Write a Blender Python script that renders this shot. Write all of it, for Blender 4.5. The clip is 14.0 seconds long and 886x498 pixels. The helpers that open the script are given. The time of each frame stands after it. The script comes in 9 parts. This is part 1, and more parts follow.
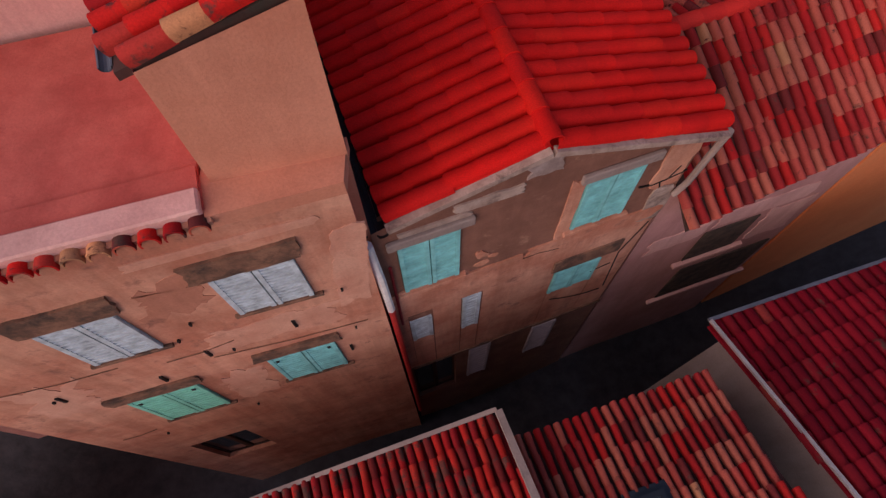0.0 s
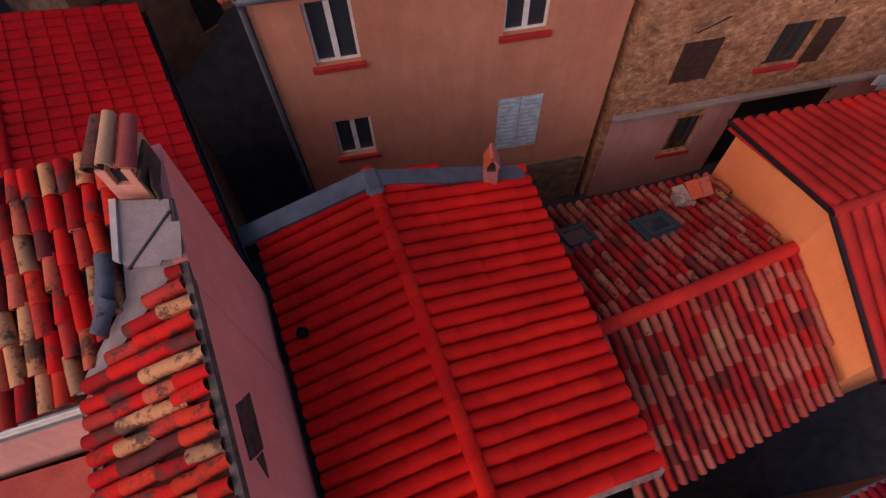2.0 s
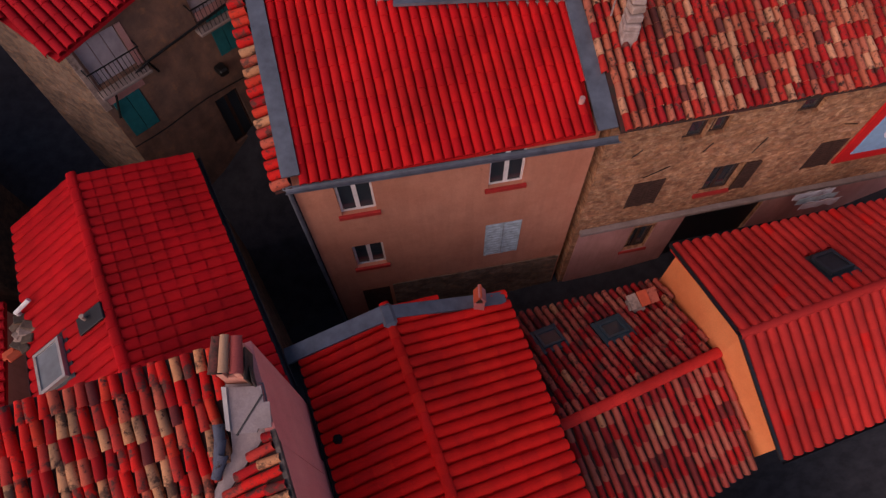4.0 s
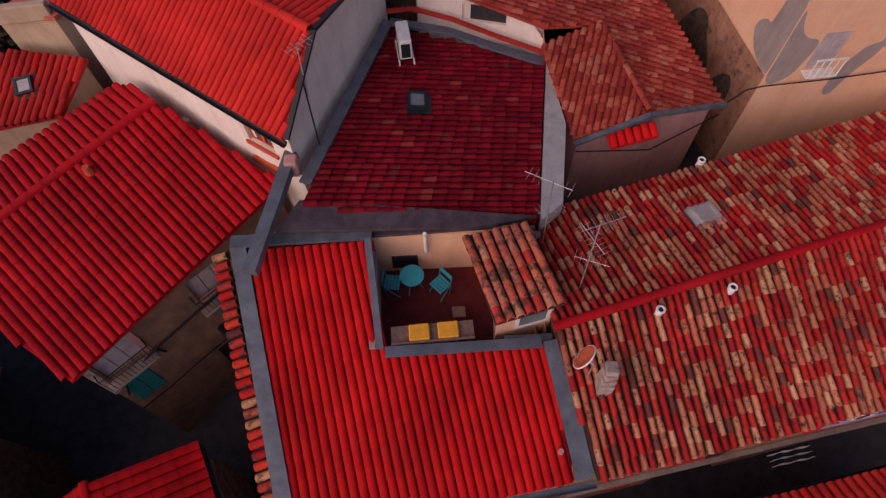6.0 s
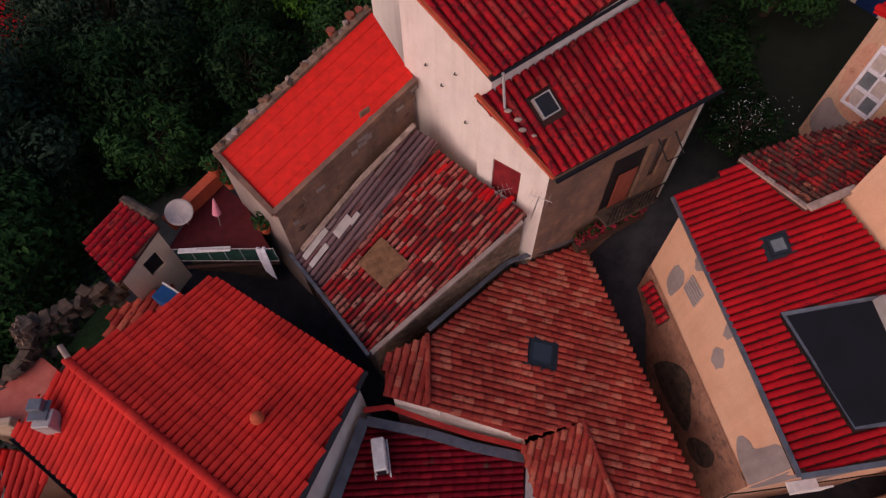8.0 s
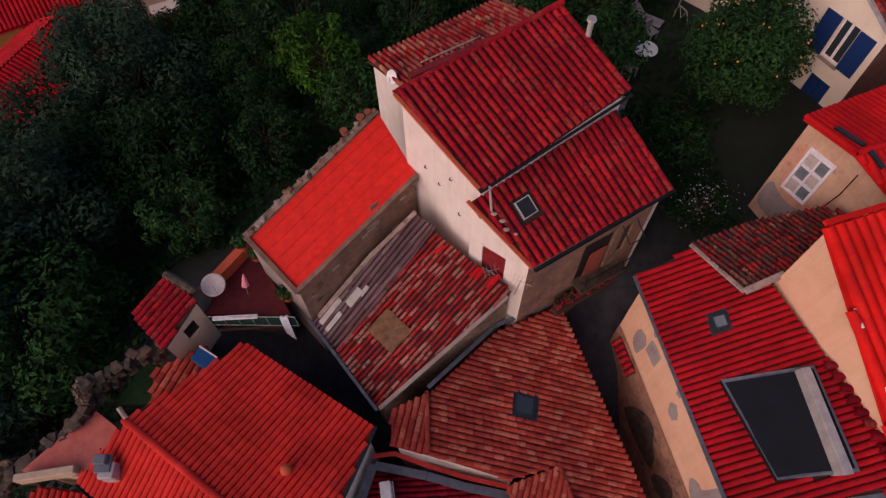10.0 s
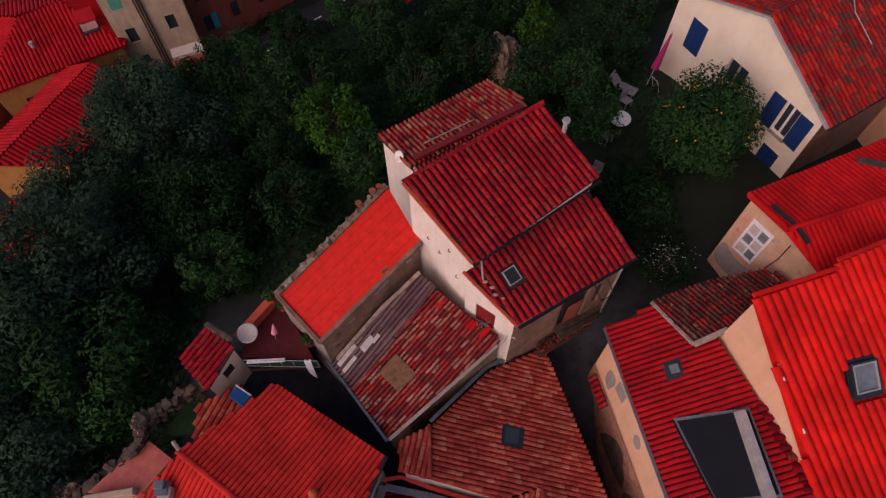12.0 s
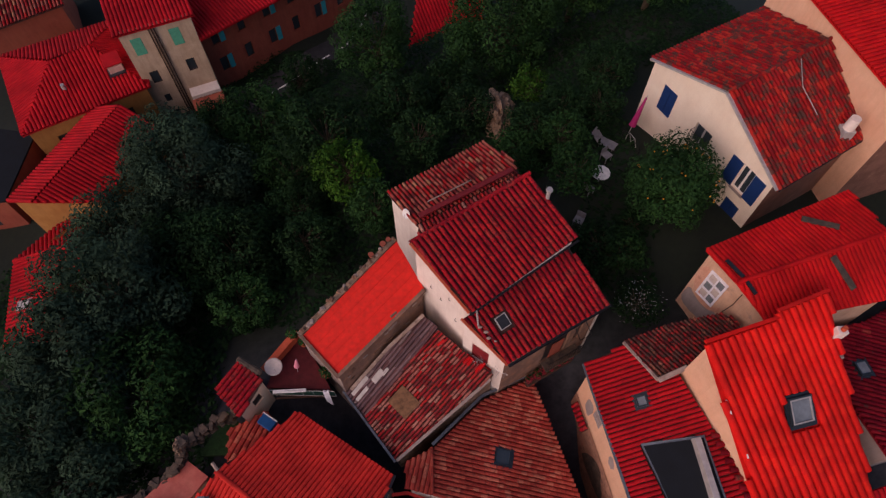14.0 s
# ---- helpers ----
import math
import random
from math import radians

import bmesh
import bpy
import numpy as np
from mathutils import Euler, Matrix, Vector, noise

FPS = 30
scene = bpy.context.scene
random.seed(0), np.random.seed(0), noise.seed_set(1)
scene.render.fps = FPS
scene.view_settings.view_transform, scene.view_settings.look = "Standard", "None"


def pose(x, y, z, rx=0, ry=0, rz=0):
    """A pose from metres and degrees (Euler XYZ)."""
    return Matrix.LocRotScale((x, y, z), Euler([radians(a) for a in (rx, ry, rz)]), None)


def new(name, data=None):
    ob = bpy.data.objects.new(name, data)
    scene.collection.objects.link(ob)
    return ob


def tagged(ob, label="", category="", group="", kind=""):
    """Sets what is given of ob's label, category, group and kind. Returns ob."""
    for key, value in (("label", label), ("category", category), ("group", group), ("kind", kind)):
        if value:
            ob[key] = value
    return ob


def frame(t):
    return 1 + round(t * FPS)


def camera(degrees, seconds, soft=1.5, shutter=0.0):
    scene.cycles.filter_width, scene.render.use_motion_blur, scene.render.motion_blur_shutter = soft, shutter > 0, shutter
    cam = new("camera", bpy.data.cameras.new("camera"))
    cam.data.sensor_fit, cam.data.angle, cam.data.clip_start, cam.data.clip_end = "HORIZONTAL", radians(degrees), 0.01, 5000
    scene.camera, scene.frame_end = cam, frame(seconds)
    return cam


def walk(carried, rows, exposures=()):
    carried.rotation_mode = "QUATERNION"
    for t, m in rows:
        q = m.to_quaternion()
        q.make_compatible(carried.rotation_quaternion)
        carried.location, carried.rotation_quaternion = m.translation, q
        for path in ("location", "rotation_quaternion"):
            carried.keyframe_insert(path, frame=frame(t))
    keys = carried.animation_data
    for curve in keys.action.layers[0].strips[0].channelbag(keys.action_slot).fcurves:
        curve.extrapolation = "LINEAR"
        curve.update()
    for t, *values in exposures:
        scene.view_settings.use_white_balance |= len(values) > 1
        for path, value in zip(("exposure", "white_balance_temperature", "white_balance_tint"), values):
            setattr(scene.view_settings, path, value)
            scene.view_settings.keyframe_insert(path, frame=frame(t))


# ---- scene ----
cam = camera(74.0, 14.0, soft=1.35)
PATH = [
    (0.0, -0.452, -3.047, 12.963, 24.700, 0.750, -0.915),
    (0.2, -0.362, -2.112, 13.015, 24.800, 0.750, -1.015),
    (0.4, -0.245, -1.236, 13.144, 25.100, 0.850, -1.115),
    (0.7, -0.108, -0.441, 13.512, 25.900, 0.850, -1.415),
    (1.0, 0.000, 0.000, 14.000, 26.347, 0.850, -1.715),
    (1.5, 0.137, 0.200, 14.913, 27.474, 1.164, -1.821),
    (2.0, 0.191, 0.178, 15.711, 28.262, 1.295, -1.951),
    (2.2, 0.196, 0.133, 16.039, 28.653, 1.317, -1.995),
    (4.3, 0.231, 1.241, 19.851, 28.540, 0.957, -2.673),
    (4.5, 0.242, 1.487, 20.136, 28.868, 0.874, -2.703),
    (5.0, 0.357, 2.710, 21.186, 29.375, 0.855, -2.749),
    (5.5, 0.605, 4.638, 22.460, 29.790, 1.057, -2.632),
    (6.0, 0.833, 6.686, 23.649, 29.941, 1.202, -2.706),
    (6.5, 1.031, 8.801, 24.723, 30.234, 1.038, -2.757),
    (7.0, 1.337, 11.571, 26.084, 30.165, 1.062, -2.849),
    (7.5, 1.653, 14.412, 27.496, 31.009, 0.869, -2.842),
    (8.0, 1.868, 16.069, 28.810, 31.293, 0.806, -2.918),
    (8.2, 1.933, 16.347, 29.267, 31.432, 0.817, -2.888),
    (10.3, 1.892, 16.604, 33.009, 31.165, 0.441, -3.199),
    (10.5, 1.929, 16.648, 33.448, 31.084, 0.495, -3.165),
    (11.0, 1.929, 16.638, 34.542, 31.048, 0.470, -3.159),
    (11.5, 1.922, 16.618, 35.637, 31.058, 0.437, -3.167),
    (12.0, 1.927, 16.611, 36.502, 31.088, 0.425, -3.168),
    (12.5, 1.911, 16.575, 37.372, 31.151, 0.366, -3.165),
    (13.0, 1.909, 16.555, 38.473, 31.172, 0.325, -3.178),
    (13.5, 1.869, 16.462, 39.467, 31.345, 0.258, -3.153),
    (14.0, 1.815, 16.394, 40.484, 31.468, 0.187, -3.139),
]
walk(cam, [(t, pose(x, y, z, rx, ry, rz)) for t, x, y, z, rx, ry, rz in PATH], exposures=[(0.0, 0.34, 6700, 25.0), (2.2, 0.27, 6690, 25.0), (5.0, 0.17, 6720, 24.5), (7.0, 0.07, 6740, 25.0), (10.0, 0.08, 6740, 25.0), (14.0, 0.07, 6740, 25.0)])
# world and light
world = bpy.data.worlds.new("world")
scene.world = world
world.use_nodes = True
wn = world.node_tree
sky = wn.nodes.new("ShaderNodeTexSky")
sky.sky_type = "NISHITA"
sky.sun_disc = False
SUN_ELEV, SUN_AZ = 31.0, 226.0   # degrees; azimuth clockwise from +y
sky.sun_elevation = radians(SUN_ELEV)
sky.sun_rotation = radians(SUN_AZ)
wn.links.new(sky.outputs["Color"], wn.nodes["Background"].inputs["Color"])
wn.nodes["Background"].inputs["Strength"].default_value = 0.10
sun_dir = Vector((math.sin(radians(SUN_AZ)) * math.cos(radians(SUN_ELEV)), math.cos(radians(SUN_AZ)) * math.cos(radians(SUN_ELEV)), math.sin(radians(SUN_ELEV))))
sun = new("sun", bpy.data.lights.new("sun", "SUN"))
sun.data.energy = 1.65
sun.data.angle = radians(75)
sun.data.color = (1.0, 0.74, 0.58)
sun.matrix_world = Matrix.Translation((0, 0, 80)) @ sun_dir.to_track_quat("Z", "Y").to_matrix().to_4x4()


# ---------- materials ----------
def nodes_of(name, rough=0.85, metal=0.0):
    m = bpy.data.materials.new(name)
    m.use_nodes = True
    nt = m.node_tree
    b = nt.nodes["Principled BSDF"]
    b.inputs["Roughness"].default_value = rough
    b.inputs["Metallic"].default_value = metal
    return m, nt, b


def ramp(nt, stops, interp="LINEAR"):
    r = nt.nodes.new("ShaderNodeValToRGB")
    r.color_ramp.interpolation = interp
    el = r.color_ramp.elements
    while len(el) < len(stops):
        el.new(0.5)
    for e, (p, c) in zip(el, stops):
        e.position = p
        e.color = (*c, 1.0)
    return r


def mixc(nt, mode, fac, a, b):
    m = nt.nodes.new("ShaderNodeMix")
    m.data_type = "RGBA"
    m.blend_type = mode
    for sock, v in ((m.inputs[0], fac), (m.inputs[6], a), (m.inputs[7], b)):
        if hasattr(v, "is_output"):
            nt.links.new(v, sock)
        elif isinstance(v, tuple):
            sock.default_value = (*v, 1.0)
        else:
            sock.default_value = v
    return m.outputs[2]


def geo_position(nt):
    return nt.nodes.new("ShaderNodeNewGeometry").outputs["Position"]


def world_noise(nt, scale, detail=6.0, rough=0.6):
    n = nt.nodes.new("ShaderNodeTexNoise")
    n.inputs["Scale"].default_value = scale
    n.inputs["Detail"].default_value = detail
    n.inputs["Roughness"].default_value = rough
    nt.links.new(geo_position(nt), n.inputs["Vector"])
    return n


def bump(nt, b, height, strength=0.4, dist=0.02):
    bn = nt.nodes.new("ShaderNodeBump")
    bn.inputs["Strength"].default_value = strength
    bn.inputs["Distance"].default_value = dist
    nt.links.new(height, bn.inputs["Height"])
    nt.links.new(bn.outputs["Normal"], b.inputs["Normal"])


def tile_material(name, stops, interp="CONSTANT", stain=(0.05, 0.03, 0.025), stain_at=0.62, rough=0.85, soot=0.0, soot_scale=2.2):
    """Clay tiles: each piece takes its own colour, with soot and lichen at two scales."""
    m, nt, b = nodes_of(name, rough)
    oi = nt.nodes.new("ShaderNodeObjectInfo")
    ge = nt.nodes.new("ShaderNodeNewGeometry")
    add = nt.nodes.new("ShaderNodeMath")
    add.operation = "ADD"
    nt.links.new(oi.outputs["Random"], add.inputs[0])
    nt.links.new(ge.outputs["Random Per Island"], add.inputs[1])
    fr = nt.nodes.new("ShaderNodeMath")
    fr.operation = "FRACT"
    nt.links.new(add.outputs[0], fr.inputs[0])
    rp = ramp(nt, stops, interp)
    nt.links.new(fr.outputs[0], rp.inputs["Fac"])
    big = world_noise(nt, 0.55, 4)
    rb = ramp(nt, [(0.35, (0.72, 0.72, 0.72)), (0.65, (1.12, 1.08, 1.05))])
    nt.links.new(big.outputs["Fac"], rb.inputs["Fac"])
    c = mixc(nt, "MULTIPLY", 1.0, rp.outputs["Color"], rb.outputs["Color"])
    fine = world_noise(nt, 9.0, 8, 0.7)
    rf = ramp(nt, [(stain_at, (0, 0, 0)), (stain_at + 0.1, (1, 1, 1))])
    nt.links.new(fine.outputs["Fac"], rf.inputs["Fac"])
    c = mixc(nt, "MIX", rf.outputs["Color"], c, stain)
    if soot:
        mid = world_noise(nt, soot_scale, 7, 0.7)
        rm = ramp(nt, [(soot, (0, 0, 0)), (soot + 0.07, (0.85, 0.85, 0.85))])
        nt.links.new(mid.outputs["Fac"], rm.inputs["Fac"])
        c = mixc(nt, "MIX", rm.outputs["Color"], c, (0.075, 0.045, 0.036))
    grain = world_noise(nt, 60.0, 3)
    rg = ramp(nt, [(0.3, (0.82, 0.82, 0.82)), (0.7, (1.08, 1.08, 1.08))])
    nt.links.new(grain.outputs["Fac"], rg.inputs["Fac"])
    c = mixc(nt, "MULTIPLY", 1.0, c, rg.outputs["Color"])
    nt.links.new(c, b.inputs["Base Color"])
    b.inputs["Specular IOR Level"].default_value = 0.12
    bump(nt, b, fine.outputs["Fac"], 0.5, 0.01)
    return m


def plaster(name, base, other, dirt=(0.12, 0.09, 0.08), dirt_at=0.62, scale=0.8, rough=0.9, relief=0.35, streak=0.6):
    """Rendered wall: two tones in patches, fine grain and dirt."""
    m, nt, b = nodes_of(name, rough)
    n1 = world_noise(nt, scale, 6, 0.65)
    r1 = ramp(nt, [(0.38, base), (0.62, other)])
    nt.links.new(n1.outputs["Fac"], r1.inputs["Fac"])
    n2 = world_noise(nt, 2.6, 9, 0.72)
    r2 = ramp(nt, [(dirt_at, (0, 0, 0)), (min(1.0, dirt_at + 0.16), (1, 1, 1))])
    nt.links.new(n2.outputs["Fac"], r2.inputs["Fac"])
    c = mixc(nt, "MIX", r2.outputs["Color"], r1.outputs["Color"], dirt)
    n3 = world_noise(nt, 35.0, 4)
    r3 = ramp(nt, [(0.3, (0.9, 0.9, 0.9)), (0.7, (1.05, 1.05, 1.05))])
    nt.links.new(n3.outputs["Fac"], r3.inputs["Fac"])
    c = mixc(nt, "MULTIPLY", 1.0, c, r3.outputs["Color"])
    # rain streaks running down the wall and broad blotches of damp
    mp = nt.nodes.new("ShaderNodeMapping")
    mp.inputs["Scale"].default_value = (1.0, 1.0, 0.12)
    nt.links.new(geo_position(nt), mp.inputs["Vector"])
    n4 = nt.nodes.new("ShaderNodeTexNoise")
    n4.inputs["Scale"].default_value = 3.4
    n4.inputs["Detail"].default_value = 7.0
    n4.inputs["Roughness"].default_value = 0.66
    nt.links.new(mp.outputs["Vector"], n4.inputs["Vector"])
    r4 = ramp(nt, [(0.36, (0.78, 0.75, 0.73)), (0.56, (1.0, 1.0, 1.0))])
    nt.links.new(n4.outputs["Fac"], r4.inputs["Fac"])
    c = mixc(nt, "MULTIPLY", streak, c, r4.outputs["Color"])
    n5 = world_noise(nt, 1.3, 8, 0.7)
    r5 = ramp(nt, [(0.34, (0.84, 0.8, 0.78)), (0.6, (1.05, 1.03, 1.02))])
    nt.links.new(n5.outputs["Fac"], r5.inputs["Fac"])
    c = mixc(nt, "MULTIPLY", streak, c, r5.outputs["Color"])
    nt.links.new(c, b.inputs["Base Color"])
    bump(nt, b, n3.outputs["Fac"], relief, 0.01)
    return m


def plain(name, col, rough=0.6, metal=0.0, vary=0.15, scale=6.0):
    m, nt, b = nodes_of(name, rough, metal)
    n = world_noise(nt, scale, 6)
    lo = tuple(c * (1 - vary) for c in col)
    hi = tuple(min(1.0, c * (1 + vary)) for c in col)
    r = ramp(nt, [(0.3, lo), (0.7, hi)])
    nt.links.new(n.outputs["Fac"], r.inputs["Fac"])
    nt.links.new(r.outputs["Color"], b.inputs["Base Color"])
    bump(nt, b, n.outputs["Fac"], 0.15, 0.005)
    if not metal:
        b.inputs["Specular IOR Level"].default_value = 0.25
    return m


def stonework(name, cols, scale=3.2):
    """Rubble masonry: rounded stones of several tints in lime mortar."""
    m, nt, b = nodes_of(name, 0.92)
    mp = nt.nodes.new("ShaderNodeMapping")
    mp.inputs["Scale"].default_value = (1.0, 1.0, 1.7)
    nt.links.new(geo_position(nt), mp.inputs["Vector"])
    v = nt.nodes.new("ShaderNodeTexVoronoi")
    v.inputs["Scale"].default_value = scale
    v.inputs["Randomness"].default_value = 0.9
    nt.links.new(mp.outputs["Vector"], v.inputs["Vector"])
    sep = nt.nodes.new("ShaderNodeSeparateColor")
    nt.links.new(v.outputs["Color"], sep.inputs["Color"])
    r = ramp(nt, cols)
    nt.links.new(sep.outputs[0], r.inputs["Fac"])
    e = nt.nodes.new("ShaderNodeTexVoronoi")
    e.feature = "DISTANCE_TO_EDGE"
    e.inputs["Scale"].default_value = scale
    e.inputs["Randomness"].default_value = 0.9
    nt.links.new(mp.outputs["Vector"], e.inputs["Vector"])
    re = ramp(nt, [(0.01, (0.8, 0.8, 0.8)), (0.06, (0, 0, 0))])
    nt.links.new(e.outputs["Distance"], re.inputs["Fac"])
    n = world_noise(nt, 0.9, 6)
    rn = ramp(nt, [(0.35, (0.7, 0.68, 0.66)), (0.7, (1.1, 1.08, 1.05))])
    nt.links.new(n.outputs["Fac"], rn.inputs["Fac"])
    fl = world_noise(nt, 5.0, 9, 0.75)
    rfl = ramp(nt, [(0.4, (0.62, 0.56, 0.52)), (0.62, (1.25, 1.18, 1.1))])
    nt.links.new(fl.outputs["Fac"], rfl.inputs["Fac"])
    c = mixc(nt, "MIX", re.outputs["Color"], r.outputs["Color"], (0.3, 0.17, 0.1))
    c = mixc(nt, "MULTIPLY", 1.0, c, rfl.outputs["Color"])
    c = mixc(nt, "MULTIPLY", 1.0, c, rn.outputs["Color"])
    nt.links.new(c, b.inputs["Base Color"])
    bump(nt, b, e.outputs["Distance"], 0.6, 0.03)
    return m


RED = [(0.0, (0.572, 0.010, 0.013)), (0.25, (0.624, 0.012, 0.013)), (0.5, (0.598, 0.014, 0.014)), (0.75, (0.650, 0.014, 0.013))]
BRIGHT = [(0.0, (0.750, 0.016, 0.011)), (0.3, (0.800, 0.019, 0.013)), (0.6, (0.725, 0.018, 0.014)), (0.85, (0.825, 0.024, 0.014))]
CRIMSON = [(0.0, (0.44, 0.009, 0.016)), (0.3, (0.48, 0.010, 0.017)), (0.6, (0.45, 0.011, 0.018)), (0.85, (0.51, 0.013, 0.018))]
DUSK = [(0.0, (0.5, 0.03, 0.026)), (0.3, (0.54, 0.034, 0.028)), (0.6, (0.48, 0.032, 0.028)), (0.96, (0.62, 0.02, 0.016))]
SALMON = [(0.0, (0.65, 0.033, 0.026)), (0.3, (0.69, 0.037, 0.028)), (0.6, (0.63, 0.035, 0.028)), (0.85, (0.71, 0.041, 0.03))]
OLD = [(0.0, (0.42, 0.019, 0.02)), (0.12, (0.5, 0.032, 0.024)), (0.24, (0.5, 0.13, 0.075)), (0.38, (0.36, 0.017, 0.022)), (0.48, (0.58, 0.21, 0.12)), (0.59, (0.5, 0.036, 0.028)), (0.7, (0.47, 0.135, 0.085)), (0.8, (0.18, 0.05, 0.042)), (0.85, (0.62, 0.29, 0.17)), (0.93, (0.46, 0.022, 0.02))]
OLDPINK = [(0.0, (0.31, 0.022, 0.024)), (0.16, (0.38, 0.064, 0.052)), (0.36, (0.42, 0.095, 0.068)), (0.54, (0.38, 0.016, 0.018)), (0.68, (0.4, 0.11, 0.078)), (0.83, (0.17, 0.025, 0.026)), (0.9, (0.44, 0.02, 0.018)), (0.97, (0.46, 0.2, 0.11))]
DARKRED = [(0.0, (0.18, 0.004, 0.013)), (0.3, (0.24, 0.007, 0.017)), (0.6, (0.16, 0.004, 0.013)), (0.88, (0.21, 0.01, 0.018)), (0.965, (0.27, 0.035, 0.032))]
BROWN = [(0.0, (0.36, 0.05, 0.036)), (0.25, (0.46, 0.085, 0.058)), (0.5, (0.32, 0.038, 0.03)), (0.65, (0.42, 0.06, 0.044)), (0.82, (0.5, 0.135, 0.09))]
BRIGHTOLD = [(0.0, (0.62, 0.016, 0.014)), (0.16, (0.5, 0.045, 0.034)), (0.28, (0.68, 0.022, 0.016)), (0.42, (0.62, 0.27, 0.13)), (0.5, (0.4, 0.014, 0.016)), (0.62, (0.58, 0.12, 0.07)), (0.72, (0.15, 0.03, 0.03)), (0.79, (0.64, 0.3, 0.15)), (0.86, (0.66, 0.05, 0.025)), (0.94, (0.44, 0.22, 0.12))]
FLATRED = [(0.0, (0.52, 0.009, 0.013)), (0.3, (0.56, 0.010, 0.014)), (0.6, (0.53, 0.011, 0.014)), (0.85, (0.58, 0.012, 0.014))]
MIXED = [(0.0, (0.36, 0.022, 0.026)), (0.14, (0.44, 0.05, 0.046)), (0.26, (0.28, 0.016, 0.022)), (0.4, (0.42, 0.11, 0.09)), (0.54, (0.46, 0.026, 0.026)), (0.66, (0.44, 0.15, 0.12)), (0.78, (0.22, 0.03, 0.034)), (0.87, (0.48, 0.2, 0.155)), (0.95, (0.34, 0.03, 0.034))]
WORN = [(0.0, (0.36, 0.009, 0.018)), (0.25, (0.44, 0.012, 0.02)), (0.5, (0.32, 0.008, 0.018)), (0.7, (0.47, 0.018, 0.022)), (0.9, (0.38, 0.03, 0.03))]
